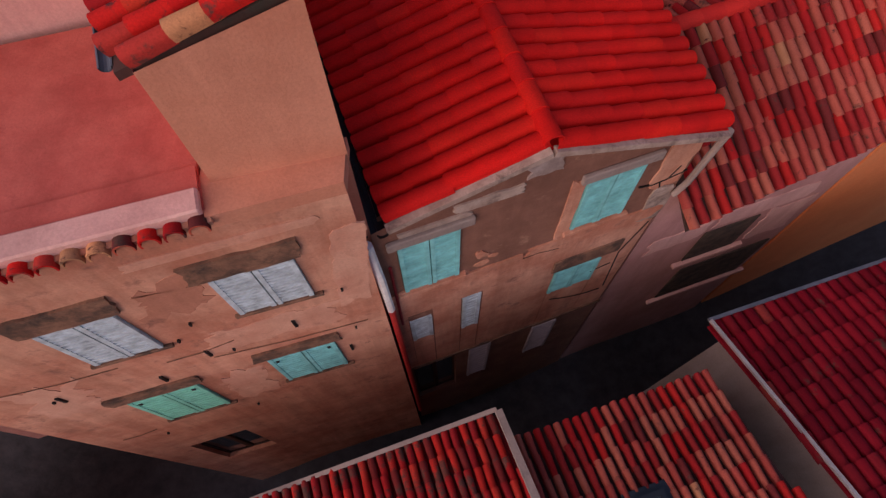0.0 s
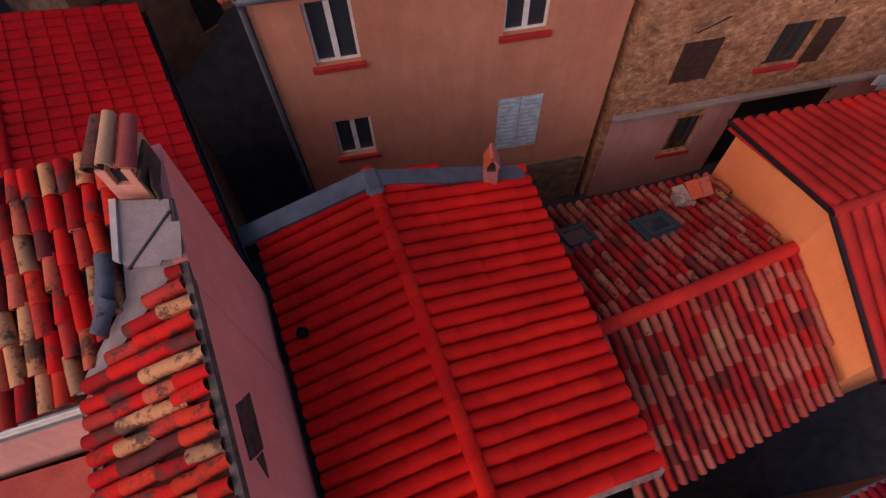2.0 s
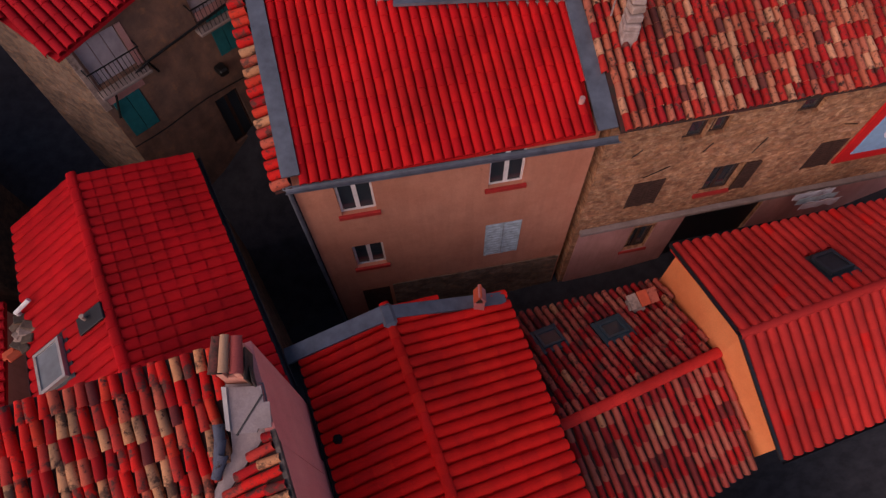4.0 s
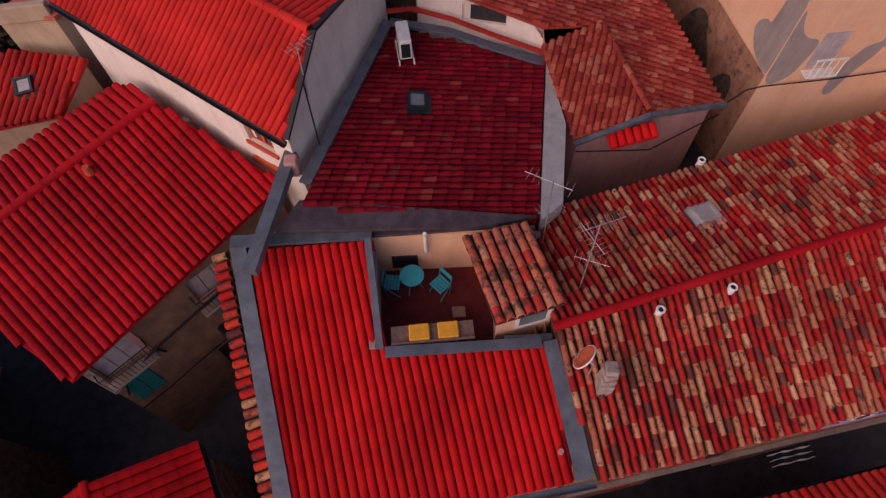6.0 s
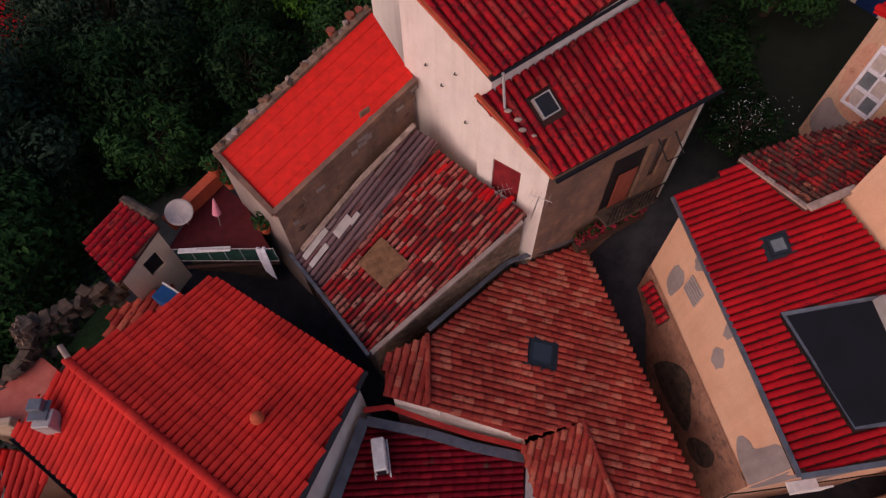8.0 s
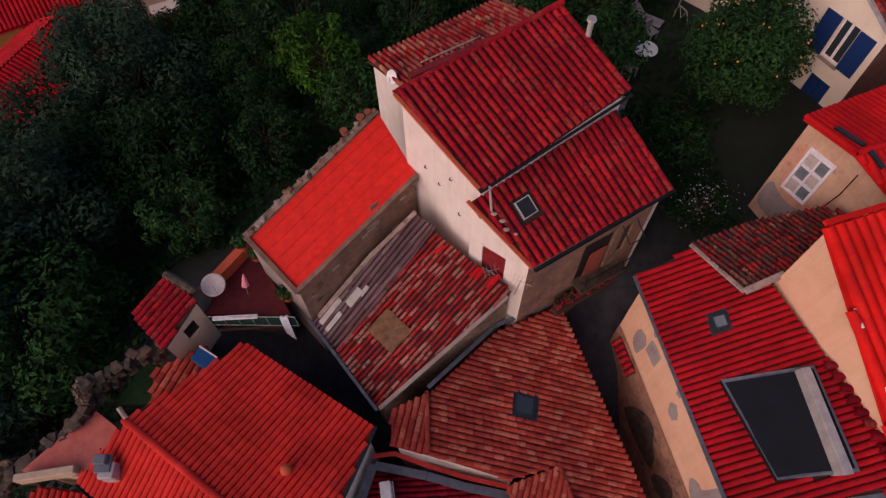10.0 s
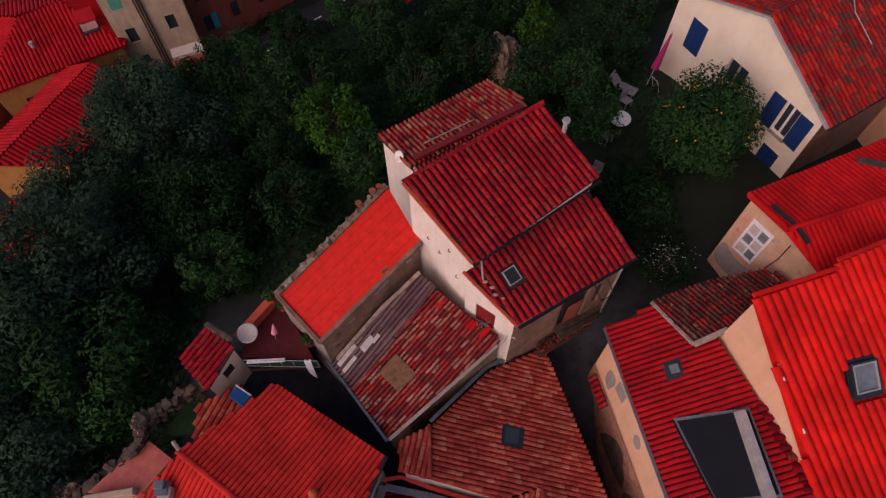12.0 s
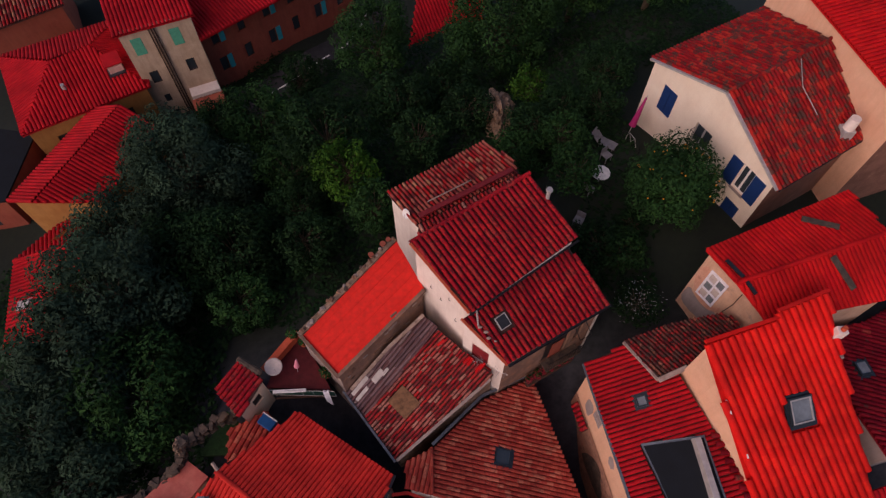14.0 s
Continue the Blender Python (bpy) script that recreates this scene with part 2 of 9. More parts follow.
MAT = {
    "red": tile_material("red clay tile", RED, stain_at=0.74),
    "bright": tile_material("bright new clay tile", BRIGHT, stain_at=0.8),
    "worn": tile_material("worn crimson tile", WORN, stain=(0.1, 0.012, 0.018), stain_at=0.5, soot=0.6, soot_scale=7.0),
    "dusk": tile_material("faded clay tile", DUSK, stain_at=0.66),
    "salmon": tile_material("dusty new clay tile", SALMON, stain_at=0.74),
    "flatred": tile_material("flat crimson tile", FLATRED, stain_at=0.74),
    "mixed": tile_material("patched red canal tile", MIXED, stain=(0.08, 0.03, 0.03), stain_at=0.53, soot=0.56, soot_scale=4.5),
    "crimson": tile_material("crimson clay tile", CRIMSON, stain_at=0.72),
    "old": tile_material("old mixed canal tile", OLD, stain_at=0.54, soot=0.57, soot_scale=3.5),
    "oldpink": tile_material("weathered pale canal tile", OLDPINK, stain=(0.12, 0.035, 0.03), stain_at=0.6, soot=0.62, soot_scale=3.0),
    # darker copy of the pale tile; the north slope's shade is in the colour
    "shadepink": tile_material("weathered canal tile, darkened for shade", OLDPINK, stain=(0.09, 0.02, 0.022), stain_at=0.53, soot=0.55, soot_scale=3.0),
    "darkred": tile_material("dark red old tile", DARKRED, stain_at=0.62, soot=0.6),
    "brown": tile_material("orange brown tile", BROWN, stain=(0.13, 0.03, 0.025), stain_at=0.54, soot=0.63, soot_scale=5.0),
    "wornbright": tile_material("lightly worn crimson tile", CRIMSON, stain=(0.14, 0.012, 0.018), stain_at=0.56, soot=0.66, soot_scale=6.0),
    "blackened": tile_material("sooty old canal tile", [(0.0, (0.4, 0.016, 0.02)), (0.3, (0.26, 0.016, 0.02)), (0.5, (0.44, 0.03, 0.028)), (0.72, (0.14, 0.016, 0.02)), (0.88, (0.44, 0.14, 0.09))], stain=(0.03, 0.012, 0.014), stain_at=0.47, soot=0.47, soot_scale=4.0),
    "sootsalmon": tile_material("sooty salmon canal tile", [(0.0, (0.56, 0.12, 0.07)), (0.3, (0.6, 0.16, 0.09)), (0.55, (0.58, 0.05, 0.035)), (0.75, (0.5, 0.15, 0.1)), (0.92, (0.6, 0.25, 0.15))], stain=(0.18, 0.07, 0.06), stain_at=0.54, soot=0.52, soot_scale=2.4),
    "brightold": tile_material("mixed sunlit canal tile", BRIGHTOLD, stain=(0.07, 0.03, 0.03), stain_at=0.57, soot=0.535, soot_scale=3.6),
    "beige": plaster("beige render", (0.53, 0.2, 0.12), (0.61, 0.255, 0.16), dirt=(0.24, 0.11, 0.07), dirt_at=0.64, streak=0.45),
    "peach": plaster("peach render", (0.76, 0.42, 0.27), (0.8, 0.48, 0.32), dirt=(0.5, 0.25, 0.17), dirt_at=0.66, streak=0.3),
    "shedwall": plaster("warm beige render", (0.86, 0.6, 0.4), (0.9, 0.66, 0.46), dirt=(0.6, 0.38, 0.26), dirt_at=0.7, streak=0.3),
    "rosewall": plaster("rose painted render", (0.84, 0.27, 0.24), (0.88, 0.31, 0.27), dirt=(0.66, 0.2, 0.17), dirt_at=0.72, streak=0.25),
    "pink": plaster("pink render", (0.5, 0.24, 0.22), (0.56, 0.29, 0.26), dirt_at=0.7),
    "brownwall": plaster("old brown render and shaded wall", (0.2, 0.085, 0.055), (0.27, 0.12, 0.08), dirt=(0.46, 0.26, 0.18), dirt_at=0.6, scale=1.4),
    "ochre": plaster("worn ochre render", (0.5, 0.19, 0.115), (0.68, 0.35, 0.235), dirt=(0.26, 0.11, 0.08), dirt_at=0.55, scale=0.9, streak=1.0),
    "orange": plaster("orange render", (0.8, 0.23, 0.075), (0.84, 0.27, 0.095), dirt_at=0.8, streak=0.2),
    "white": plaster("white render", (0.78, 0.66, 0.6), (0.82, 0.72, 0.66), dirt=(0.4, 0.33, 0.3), dirt_at=0.68, streak=0.4),
    "cream": plaster("cream render", (0.5, 0.36, 0.25), (0.58, 0.43, 0.31), dirt_at=0.68),
    "greywall": plaster("grey render", (0.3, 0.24, 0.23), (0.36, 0.29, 0.27), dirt_at=0.66),
    "rust": plaster("rust red render", (0.3, 0.06, 0.035), (0.34, 0.08, 0.045), dirt_at=0.7),
    "mustard": plaster("mustard render", (0.36, 0.15, 0.035), (0.42, 0.19, 0.05), dirt_at=0.64),
    "oldstone": plaster("stained stone and shaded render", (0.28, 0.15, 0.1), (0.17, 0.1, 0.075), dirt=(0.36, 0.17, 0.09), dirt_at=0.55, scale=1.6, relief=0.8),
    "greywood": plain("pale grey painted wood", (0.42, 0.36, 0.38), 0.7, 0, 0.15, 4.0),
    # dark brown: the shade between tile columns mixed with dirt
    "channel": plaster("dirty channel tiles, shade in the colour", (0.075, 0.02, 0.017), (0.05, 0.022, 0.016), dirt=(0.03, 0.026, 0.018), dirt_at=0.5, scale=3.0),
    "rawdark": plaster("dark bared masonry", (0.03, 0.024, 0.022), (0.1, 0.055, 0.045), dirt=(0.012, 0.01, 0.01), dirt_at=0.5, scale=7.0),
    "rubblemortar": plaster("crumbling mortar", (0.07, 0.055, 0.05), (0.16, 0.12, 0.1), dirt=(0.02, 0.018, 0.016), dirt_at=0.5, scale=9.0, relief=0.9),
    "valleylead": plaster("weathered lead and mortar", (0.25, 0.2, 0.21), (0.32, 0.26, 0.26), dirt=(0.1, 0.08, 0.085), dirt_at=0.6, scale=3.0),
    "soot": plaster("dark bare stone", (0.05, 0.035, 0.028), (0.12, 0.08, 0.055), dirt=(0.02, 0.015, 0.014), dirt_at=0.5, scale=4.0),
    "stone": stonework("rubble stone", [(0.0, (0.3, 0.14, 0.08)), (0.25, (0.52, 0.27, 0.14)), (0.5, (0.4, 0.18, 0.1)), (0.75, (0.58, 0.34, 0.2)), (1.0, (0.46, 0.25, 0.16))], 6.5),
    "darkstone": stonework("old dark stone", [(0.0, (0.14, 0.1, 0.08)), (0.5, (0.22, 0.16, 0.12)), (1.0, (0.28, 0.2, 0.16))], 2.6),
    "rawstone": plaster("rough bare lintel stone", (0.16, 0.08, 0.05), (0.28, 0.14, 0.085), dirt=(0.06, 0.035, 0.025), dirt_at=0.46, scale=5.0),
    "zinc": plain("weathered zinc", (0.12, 0.132, 0.16), 0.55, 0.3, 0.3, 3.0),
    "membrane": plaster("stained roofing membrane", (0.05, 0.03, 0.042), (0.085, 0.06, 0.07), dirt=(0.24, 0.2, 0.21), dirt_at=0.63, scale=2.5, streak=0.0),
    "bluemetal": plain("bluish painted metal", (0.035, 0.065, 0.085), 0.45, 0.2, 0.2),
    "lead": plain("pale lead flashing", (0.42, 0.38, 0.37), 0.55, 0.2, 0.2, 3.0),
    "dark": plain("dark metal and unlit openings", (0.016, 0.016, 0.02), 0.5, 0.2, 0.3),
    "void": plain("unlit hollow", (0.004, 0.003, 0.003), 0.9, 0, 0.1),
    "cement": plaster("grey cement", (0.3, 0.25, 0.25), (0.36, 0.3, 0.29), dirt_at=0.7),
    "glass": None,
    "frame_white": plain("white painted frame", (0.75, 0.7, 0.68), 0.5),
    "frame_dark": plain("dark skylight frame", (0.022, 0.028, 0.036), 0.4, 0.3),
    "turquoise": plain("turquoise shutter paint", (0.2, 0.55, 0.55), 0.6, 0, 0.25, 5.0),
    "paleblue": plain("faded grey blue shutter paint", (0.45, 0.53, 0.57), 0.7, 0, 0.3, 7.0),
    # copy of the teal paint with the alley's shade worked in
    "darkteal": plain("shaded teal shutter paint", (0.012, 0.15, 0.16), 0.6, 0, 0.15),
    "dishorange": plain("rust stained dish face", (0.62, 0.13, 0.06), 0.6, 0, 0.25, 5.0),
    "petal": plain("crimson petals", (0.26, 0.012, 0.03), 0.8, 0, 0.3),
    "palestone": plaster("pale flaking stone", (0.46, 0.36, 0.33), (0.3, 0.22, 0.2), dirt=(0.16, 0.1, 0.09), dirt_at=0.55, scale=4.0),
    "fargreen": plain("sea green shutter paint", (0.08, 0.36, 0.24), 0.6, 0, 0.15, 5.0),
    "mint": plain("mint shutter paint", (0.2, 0.6, 0.47), 0.6, 0, 0.15, 5.0),
    "blue": plain("blue shutter paint", (0.007, 0.03, 0.12), 0.6, 0, 0.1),
    "teal": plain("teal paint", (0.02, 0.3, 0.36), 0.45, 0, 0.1),
    "darkwood": plain("dark wood", (0.06, 0.03, 0.022), 0.8, 0, 0.3, 8.0),
    "redpaint": plain("red paint", (0.42, 0.03, 0.025), 0.6, 0, 0.15),
    "oxblood": plain("oxblood paint", (0.2, 0.016, 0.02), 0.6, 0, 0.3, 4.0),
    "creamwhite": plaster("warm white render", (0.78, 0.63, 0.5), (0.82, 0.69, 0.56), dirt=(0.5, 0.38, 0.3), dirt_at=0.7, streak=0.15),
    "redsheet": plain("flat red roof coating", (0.72, 0.022, 0.012), 0.75, 0, 0.16, 4.0),
    # red floor tile darkened to hold the shade inside the terraces
    "redfloor": plain("red terrace tile, shade in the colour", (0.1, 0.012, 0.014), 0.7, 0, 0.25, 4.0),
    "brownwood": plain("weathered brown wood", (0.2, 0.12, 0.1), 0.8, 0, 0.3, 9.0),
    "terracottafloor": plaster("sunlit terracotta terrace", (0.46, 0.085, 0.065), (0.54, 0.12, 0.09), dirt=(0.34, 0.06, 0.05), dirt_at=0.6, scale=2.0),
    "palepink": plaster("pale pink render", (0.66, 0.36, 0.32), (0.72, 0.42, 0.37), dirt_at=0.74),
    "darkfloor": plain("near-black flat sheet", (0.006, 0.008, 0.012), 0.85, 0, 0.2, 1.5),
    "mortar": plaster("pale verge mortar", (0.5, 0.38, 0.32), (0.34, 0.24, 0.2), dirt=(0.14, 0.1, 0.08), dirt_at=0.5, scale=3.0),
    "concrete": plaster("old concrete", (0.26, 0.2, 0.18), (0.34, 0.27, 0.24), dirt_at=0.6),
    "iron": plain("black iron", (0.02, 0.02, 0.02), 0.5, 0.6),
    "steel": plain("galvanised steel", (0.5, 0.48, 0.47), 0.4, 0.7),
    "whiteplastic": plain("white plastic", (0.75, 0.72, 0.7), 0.4),
    # white garden plastic turned grey, the lawn's shade put in its colour
    "shadedplastic": plain("pale plastic darkened for shade", (0.19, 0.185, 0.2), 0.6, 0, 0.2),
    "ochrepale": plaster("pale worn render", (0.6, 0.28, 0.19), (0.68, 0.37, 0.26), dirt=(0.4, 0.18, 0.12), dirt_at=0.55, scale=1.8),
    "ochredark": plaster("damp stained render", (0.4, 0.16, 0.1), (0.52, 0.22, 0.14), dirt=(0.24, 0.1, 0.07), dirt_at=0.52, scale=1.8),
    "brownish": plaster("darker brown render", (0.33, 0.16, 0.105), (0.46, 0.235, 0.155), dirt=(0.1, 0.06, 0.05), dirt_at=0.5, scale=1.5, streak=1.0),
    "yellow": plain("yellow cushion cloth", (0.75, 0.33, 0.03), 0.9),
    "magenta": plain("magenta cloth", (0.36, 0.02, 0.12), 0.8),
    "bluecloth": plain("blue tarpaulin", (0.006, 0.07, 0.22), 0.7),
    "linen": plain("white linen", (0.75, 0.72, 0.78), 0.9),
    "clay": plain("terracotta", (0.52, 0.09, 0.04), 0.8),
    "asphalt": plain("dark alley paving", (0.034, 0.032, 0.035), 0.85, 0, 0.35, 1.2),
    "mutedplastic": plain("dusty pale plastic", (0.5, 0.42, 0.39), 0.6, 0, 0.15),
    "darkscreen": plain("dark green mesh", (0.012, 0.05, 0.04), 0.8, 0, 0.3, 9.0),
    "bark": plain("bark", (0.07, 0.05, 0.035), 0.95, 0, 0.4, 12.0),
}


def glass_material():
    m, nt, b = nodes_of("window glass", 0.06)
    b.inputs["Base Color"].default_value = (0.03, 0.04, 0.05, 1)
    b.inputs["Specular IOR Level"].default_value = 0.8
    return m


MAT["glass"] = glass_material()


def leaf_material(name, stops):
    m, nt, b = nodes_of(name, 0.7)
    ge = nt.nodes.new("ShaderNodeNewGeometry")
    r = ramp(nt, stops)
    nt.links.new(ge.outputs["Random Per Island"], r.inputs["Fac"])
    n = world_noise(nt, 0.35, 4)
    rn = ramp(nt, [(0.35, (0.6, 0.6, 0.62)), (0.65, (1.2, 1.2, 1.1))])
    nt.links.new(n.outputs["Fac"], rn.inputs["Fac"])
    c = mixc(nt, "MULTIPLY", 1.0, r.outputs["Color"], rn.outputs["Color"])
    nt.links.new(c, b.inputs["Base Color"])
    b.inputs["Specular IOR Level"].default_value = 0.06
    return m


MAT["leaf_olive"] = leaf_material("grey green leaves", [(0.0, (0.024, 0.048, 0.03)), (0.6, (0.03, 0.058, 0.036)), (1.0, (0.038, 0.07, 0.042))])
MAT["leaf_green"] = leaf_material("green leaves", [(0.0, (0.013, 0.042, 0.014)), (0.6, (0.018, 0.054, 0.016)), (1.0, (0.027, 0.072, 0.018))])
MAT["leaf_bright"] = leaf_material("bright green leaves", [(0.0, (0.014, 0.05, 0.007)), (0.6, (0.026, 0.08, 0.009)), (1.0, (0.045, 0.105, 0.012))])
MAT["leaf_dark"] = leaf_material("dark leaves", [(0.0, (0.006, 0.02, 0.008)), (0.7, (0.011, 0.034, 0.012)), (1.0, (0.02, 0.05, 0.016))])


# ---------- geometry helpers ----------
def mesh_of(name, bm, material, smooth=False):
    me = bpy.data.meshes.new(name)
    bm.normal_update()
    if smooth:
        for f in bm.faces:
            f.smooth = True
    bm.to_mesh(me)
    bm.free()
    if material:
        me.materials.append(MAT[material] if isinstance(material, str) else material)
    return me


def thing(name, at, label, category, group="", kind=""):
    ob = new(name)
    ob.empty_display_size = 0.3
    ob.location = at
    tagged(ob, label, category, group, kind)
    return ob


def adopt(ob, parent):
    """Parent a mesh whose points are in world metres; only the Empty of a thing is moved."""
    ob.parent = parent
    if parent.type == "EMPTY":
        ob.matrix_parent_inverse = Matrix.Translation(-parent.location)
    return ob


def part(name, bm, material, parent, label="", smooth=False):
    ob = new(name, mesh_of(name, bm, material, smooth))
    if label:
        ob["label"] = label
    if parent is not None:
        adopt(ob, parent)
    return ob


def add_box(bm, lo, hi, m=None):
    ret = bmesh.ops.create_cube(bm, size=1.0)
    c = [(a + b) / 2 for a, b in zip(lo, hi)]
    s = [b - a for a, b in zip(lo, hi)]
    t = Matrix.Translation(c) @ Matrix.Diagonal((*s, 1))
    bmesh.ops.transform(bm, matrix=(m @ t) if m else t, verts=ret["verts"])
    return ret["verts"]


def boxes(*spec, m=None, bevel=0.0):
    bm = bmesh.new()
    for lo, hi in spec:
        add_box(bm, lo, hi, m)
    if bevel:
        bmesh.ops.bevel(bm, geom=bm.edges[:], offset=bevel, segments=1, affect="EDGES")
    return bm


def add_cyl(bm, p0, p1, r0, r1=None, seg=10, caps=True):
    p0, p1 = Vector(p0), Vector(p1)
    d = p1 - p0
    ret = bmesh.ops.create_cone(bm, cap_ends=caps, segments=seg, radius1=r0, radius2=r0 if r1 is None else r1, depth=d.length)
    m = Matrix.Translation((p0 + p1) / 2) @ d.to_track_quat("Z", "Y").to_matrix().to_4x4()
    bmesh.ops.transform(bm, matrix=m, verts=ret["verts"])
    return ret["verts"]


def tubes(paths, r, seg=6):
    """Round rods, each path one closed skin swept along its points."""
    bm = bmesh.new()
    for path in paths:
        pts = [Vector(p) for p in path]
        closed = len(pts) > 3 and (pts[0] - pts[-1]).length < 1e-5
        if closed:
            pts.pop()
        n = len(pts)
        rings, side = [], None
        for i, p in enumerate(pts):
            back = pts[i] - pts[i - 1] if i or closed else pts[1] - pts[0]
            ahead = pts[(i + 1) % n] - pts[i] if i < n - 1 or closed else back
            t = (back.normalized() + ahead.normalized())
            t = t.normalized() if t.length > 1e-4 else ahead.normalized()
            side = side if side is not None else t.orthogonal()
            side = (side - t * side.dot(t)).normalized()
            up = t.cross(side)
            rings.append([bm.verts.new(p + (side * math.cos(2 * math.pi * k / seg) + up * math.sin(2 * math.pi * k / seg)) * r) for k in range(seg)])
        for i in range(n if closed else n - 1):
            q0, q1 = rings[i], rings[(i + 1) % n]
            for k in range(seg):
                bm.faces.new((q0[k], q0[(k + 1) % seg], q1[(k + 1) % seg], q1[k]))
        if not closed:
            bm.faces.new(rings[0][::-1])
            bm.faces.new(rings[-1])
    bmesh.ops.recalc_face_normals(bm, faces=bm.faces[:])
    return bm


def plane_of(pts):
    """z = a x + b y + c, least squares."""
    A = np.array([[p[0], p[1], 1.0] for p in pts])
    return np.linalg.lstsq(A, np.array([p[2] for p in pts]), rcond=None)[0]


def frame_axes(d, n):
    """Matrix whose x axis runs across, y down the slope and z out of it."""
    a = d.cross(n).normalized()
    return Matrix((a, d, n)).transposed().to_4x4()


def z_on(pl, x, y):
    return pl[0] * x + pl[1] * y + pl[2]


TILE_MESH = {}


SINK = 0.06
SMOOTH = ("bright", "red", "crimson", "worn", "wornbright", "flatred", "salmon", "dusk")
PROFILE = {"dusk": (0.43, 0.36), "salmon": (0.45, 0.32), "bright": (0.435, 0.34), "red": (0.45, 0.31), "crimson": (0.44, 0.33), "worn": (0.395, 0.4), "wornbright": (0.42, 0.36), "flatred": (0.465, 0.2), "brown": (0.45, 0.25), "darkred": (0.44, 0.33), "brightold": (0.43, 0.4), "old": (0.365, 0.43), "oldpink": (0.345, 0.4), "shadepink": (0.345, 0.4), "mixed": (0.38, 0.43), "blackened": (0.38, 0.43), "sootsalmon": (0.43, 0.36)}  # half width and height over pitch


def tile_mesh(pitch, length, mat, seg=6):
    """One barrel tile, its lower end at the origin, running up along -y; wide end below."""
    key = (round(pitch, 3), round(length, 3), mat)
    new_tile = mat in SMOOTH
    if key in TILE_MESH:
        return TILE_MESH[key]
    verts, faces = [], []
    k = PROFILE.get(mat)
    w0, w1 = (pitch * k[0], pitch * (k[0] - (0.015 if new_tile else 0.06))) if k else (pitch * 0.41, pitch * 0.34)
    h0, h1 = (pitch * k[1], pitch * (k[1] - (0.01 if new_tile else 0.05))) if k else (pitch * 0.42, pitch * 0.34)
    up = 0.022 if mat in ("bright", "red") else 0.015 if new_tile else 0.038 if mat in ("brown", "darkred") else 0.028
    back = -length * 1.16
    ring = lambda w, h, yy, lift: [(w, yy, lift - SINK)] + [(w * math.cos(math.pi * i / seg), yy, lift + h * math.sin(math.pi * i / seg)) for i in range(seg + 1)] + [(-w, yy, lift - SINK)]
    verts += ring(w0, h0, 0.0, up) + ring(w1, h1, back, 0.0) + ring(w0, h0, 0.0, up) + ring(w0 - 0.018, h0 - 0.02, 0.0, up - 0.004)
    n = seg + 3
    for i in range(n - 1):
        faces.append((i, i + 1, n + i + 1, n + i))
        faces.append((2 * n + i, 3 * n + i, 3 * n + i + 1, 2 * n + i + 1))
    me = bpy.data.meshes.new("tile")
    me.from_pydata(verts, [], faces)
    for k, p in enumerate(me.polygons):
        p.use_smooth = k % 2 == 0
    me.materials.append(MAT[mat])
    TILE_MESH[key] = me
    return me


def crossings(poly, s):
    """Where the line across = s meets a polygon given in (across, down)."""
    hits = []
    for (s0, d0), (s1, d1) in zip(poly, poly[1:] + poly[:1]):
        if (s0 <= s) != (s1 <= s):
            hits.append(d0 + (d1 - d0) * (s - s0) / (s1 - s0))
    hits.sort()
    return list(zip(hits[0::2], hits[1::2]))


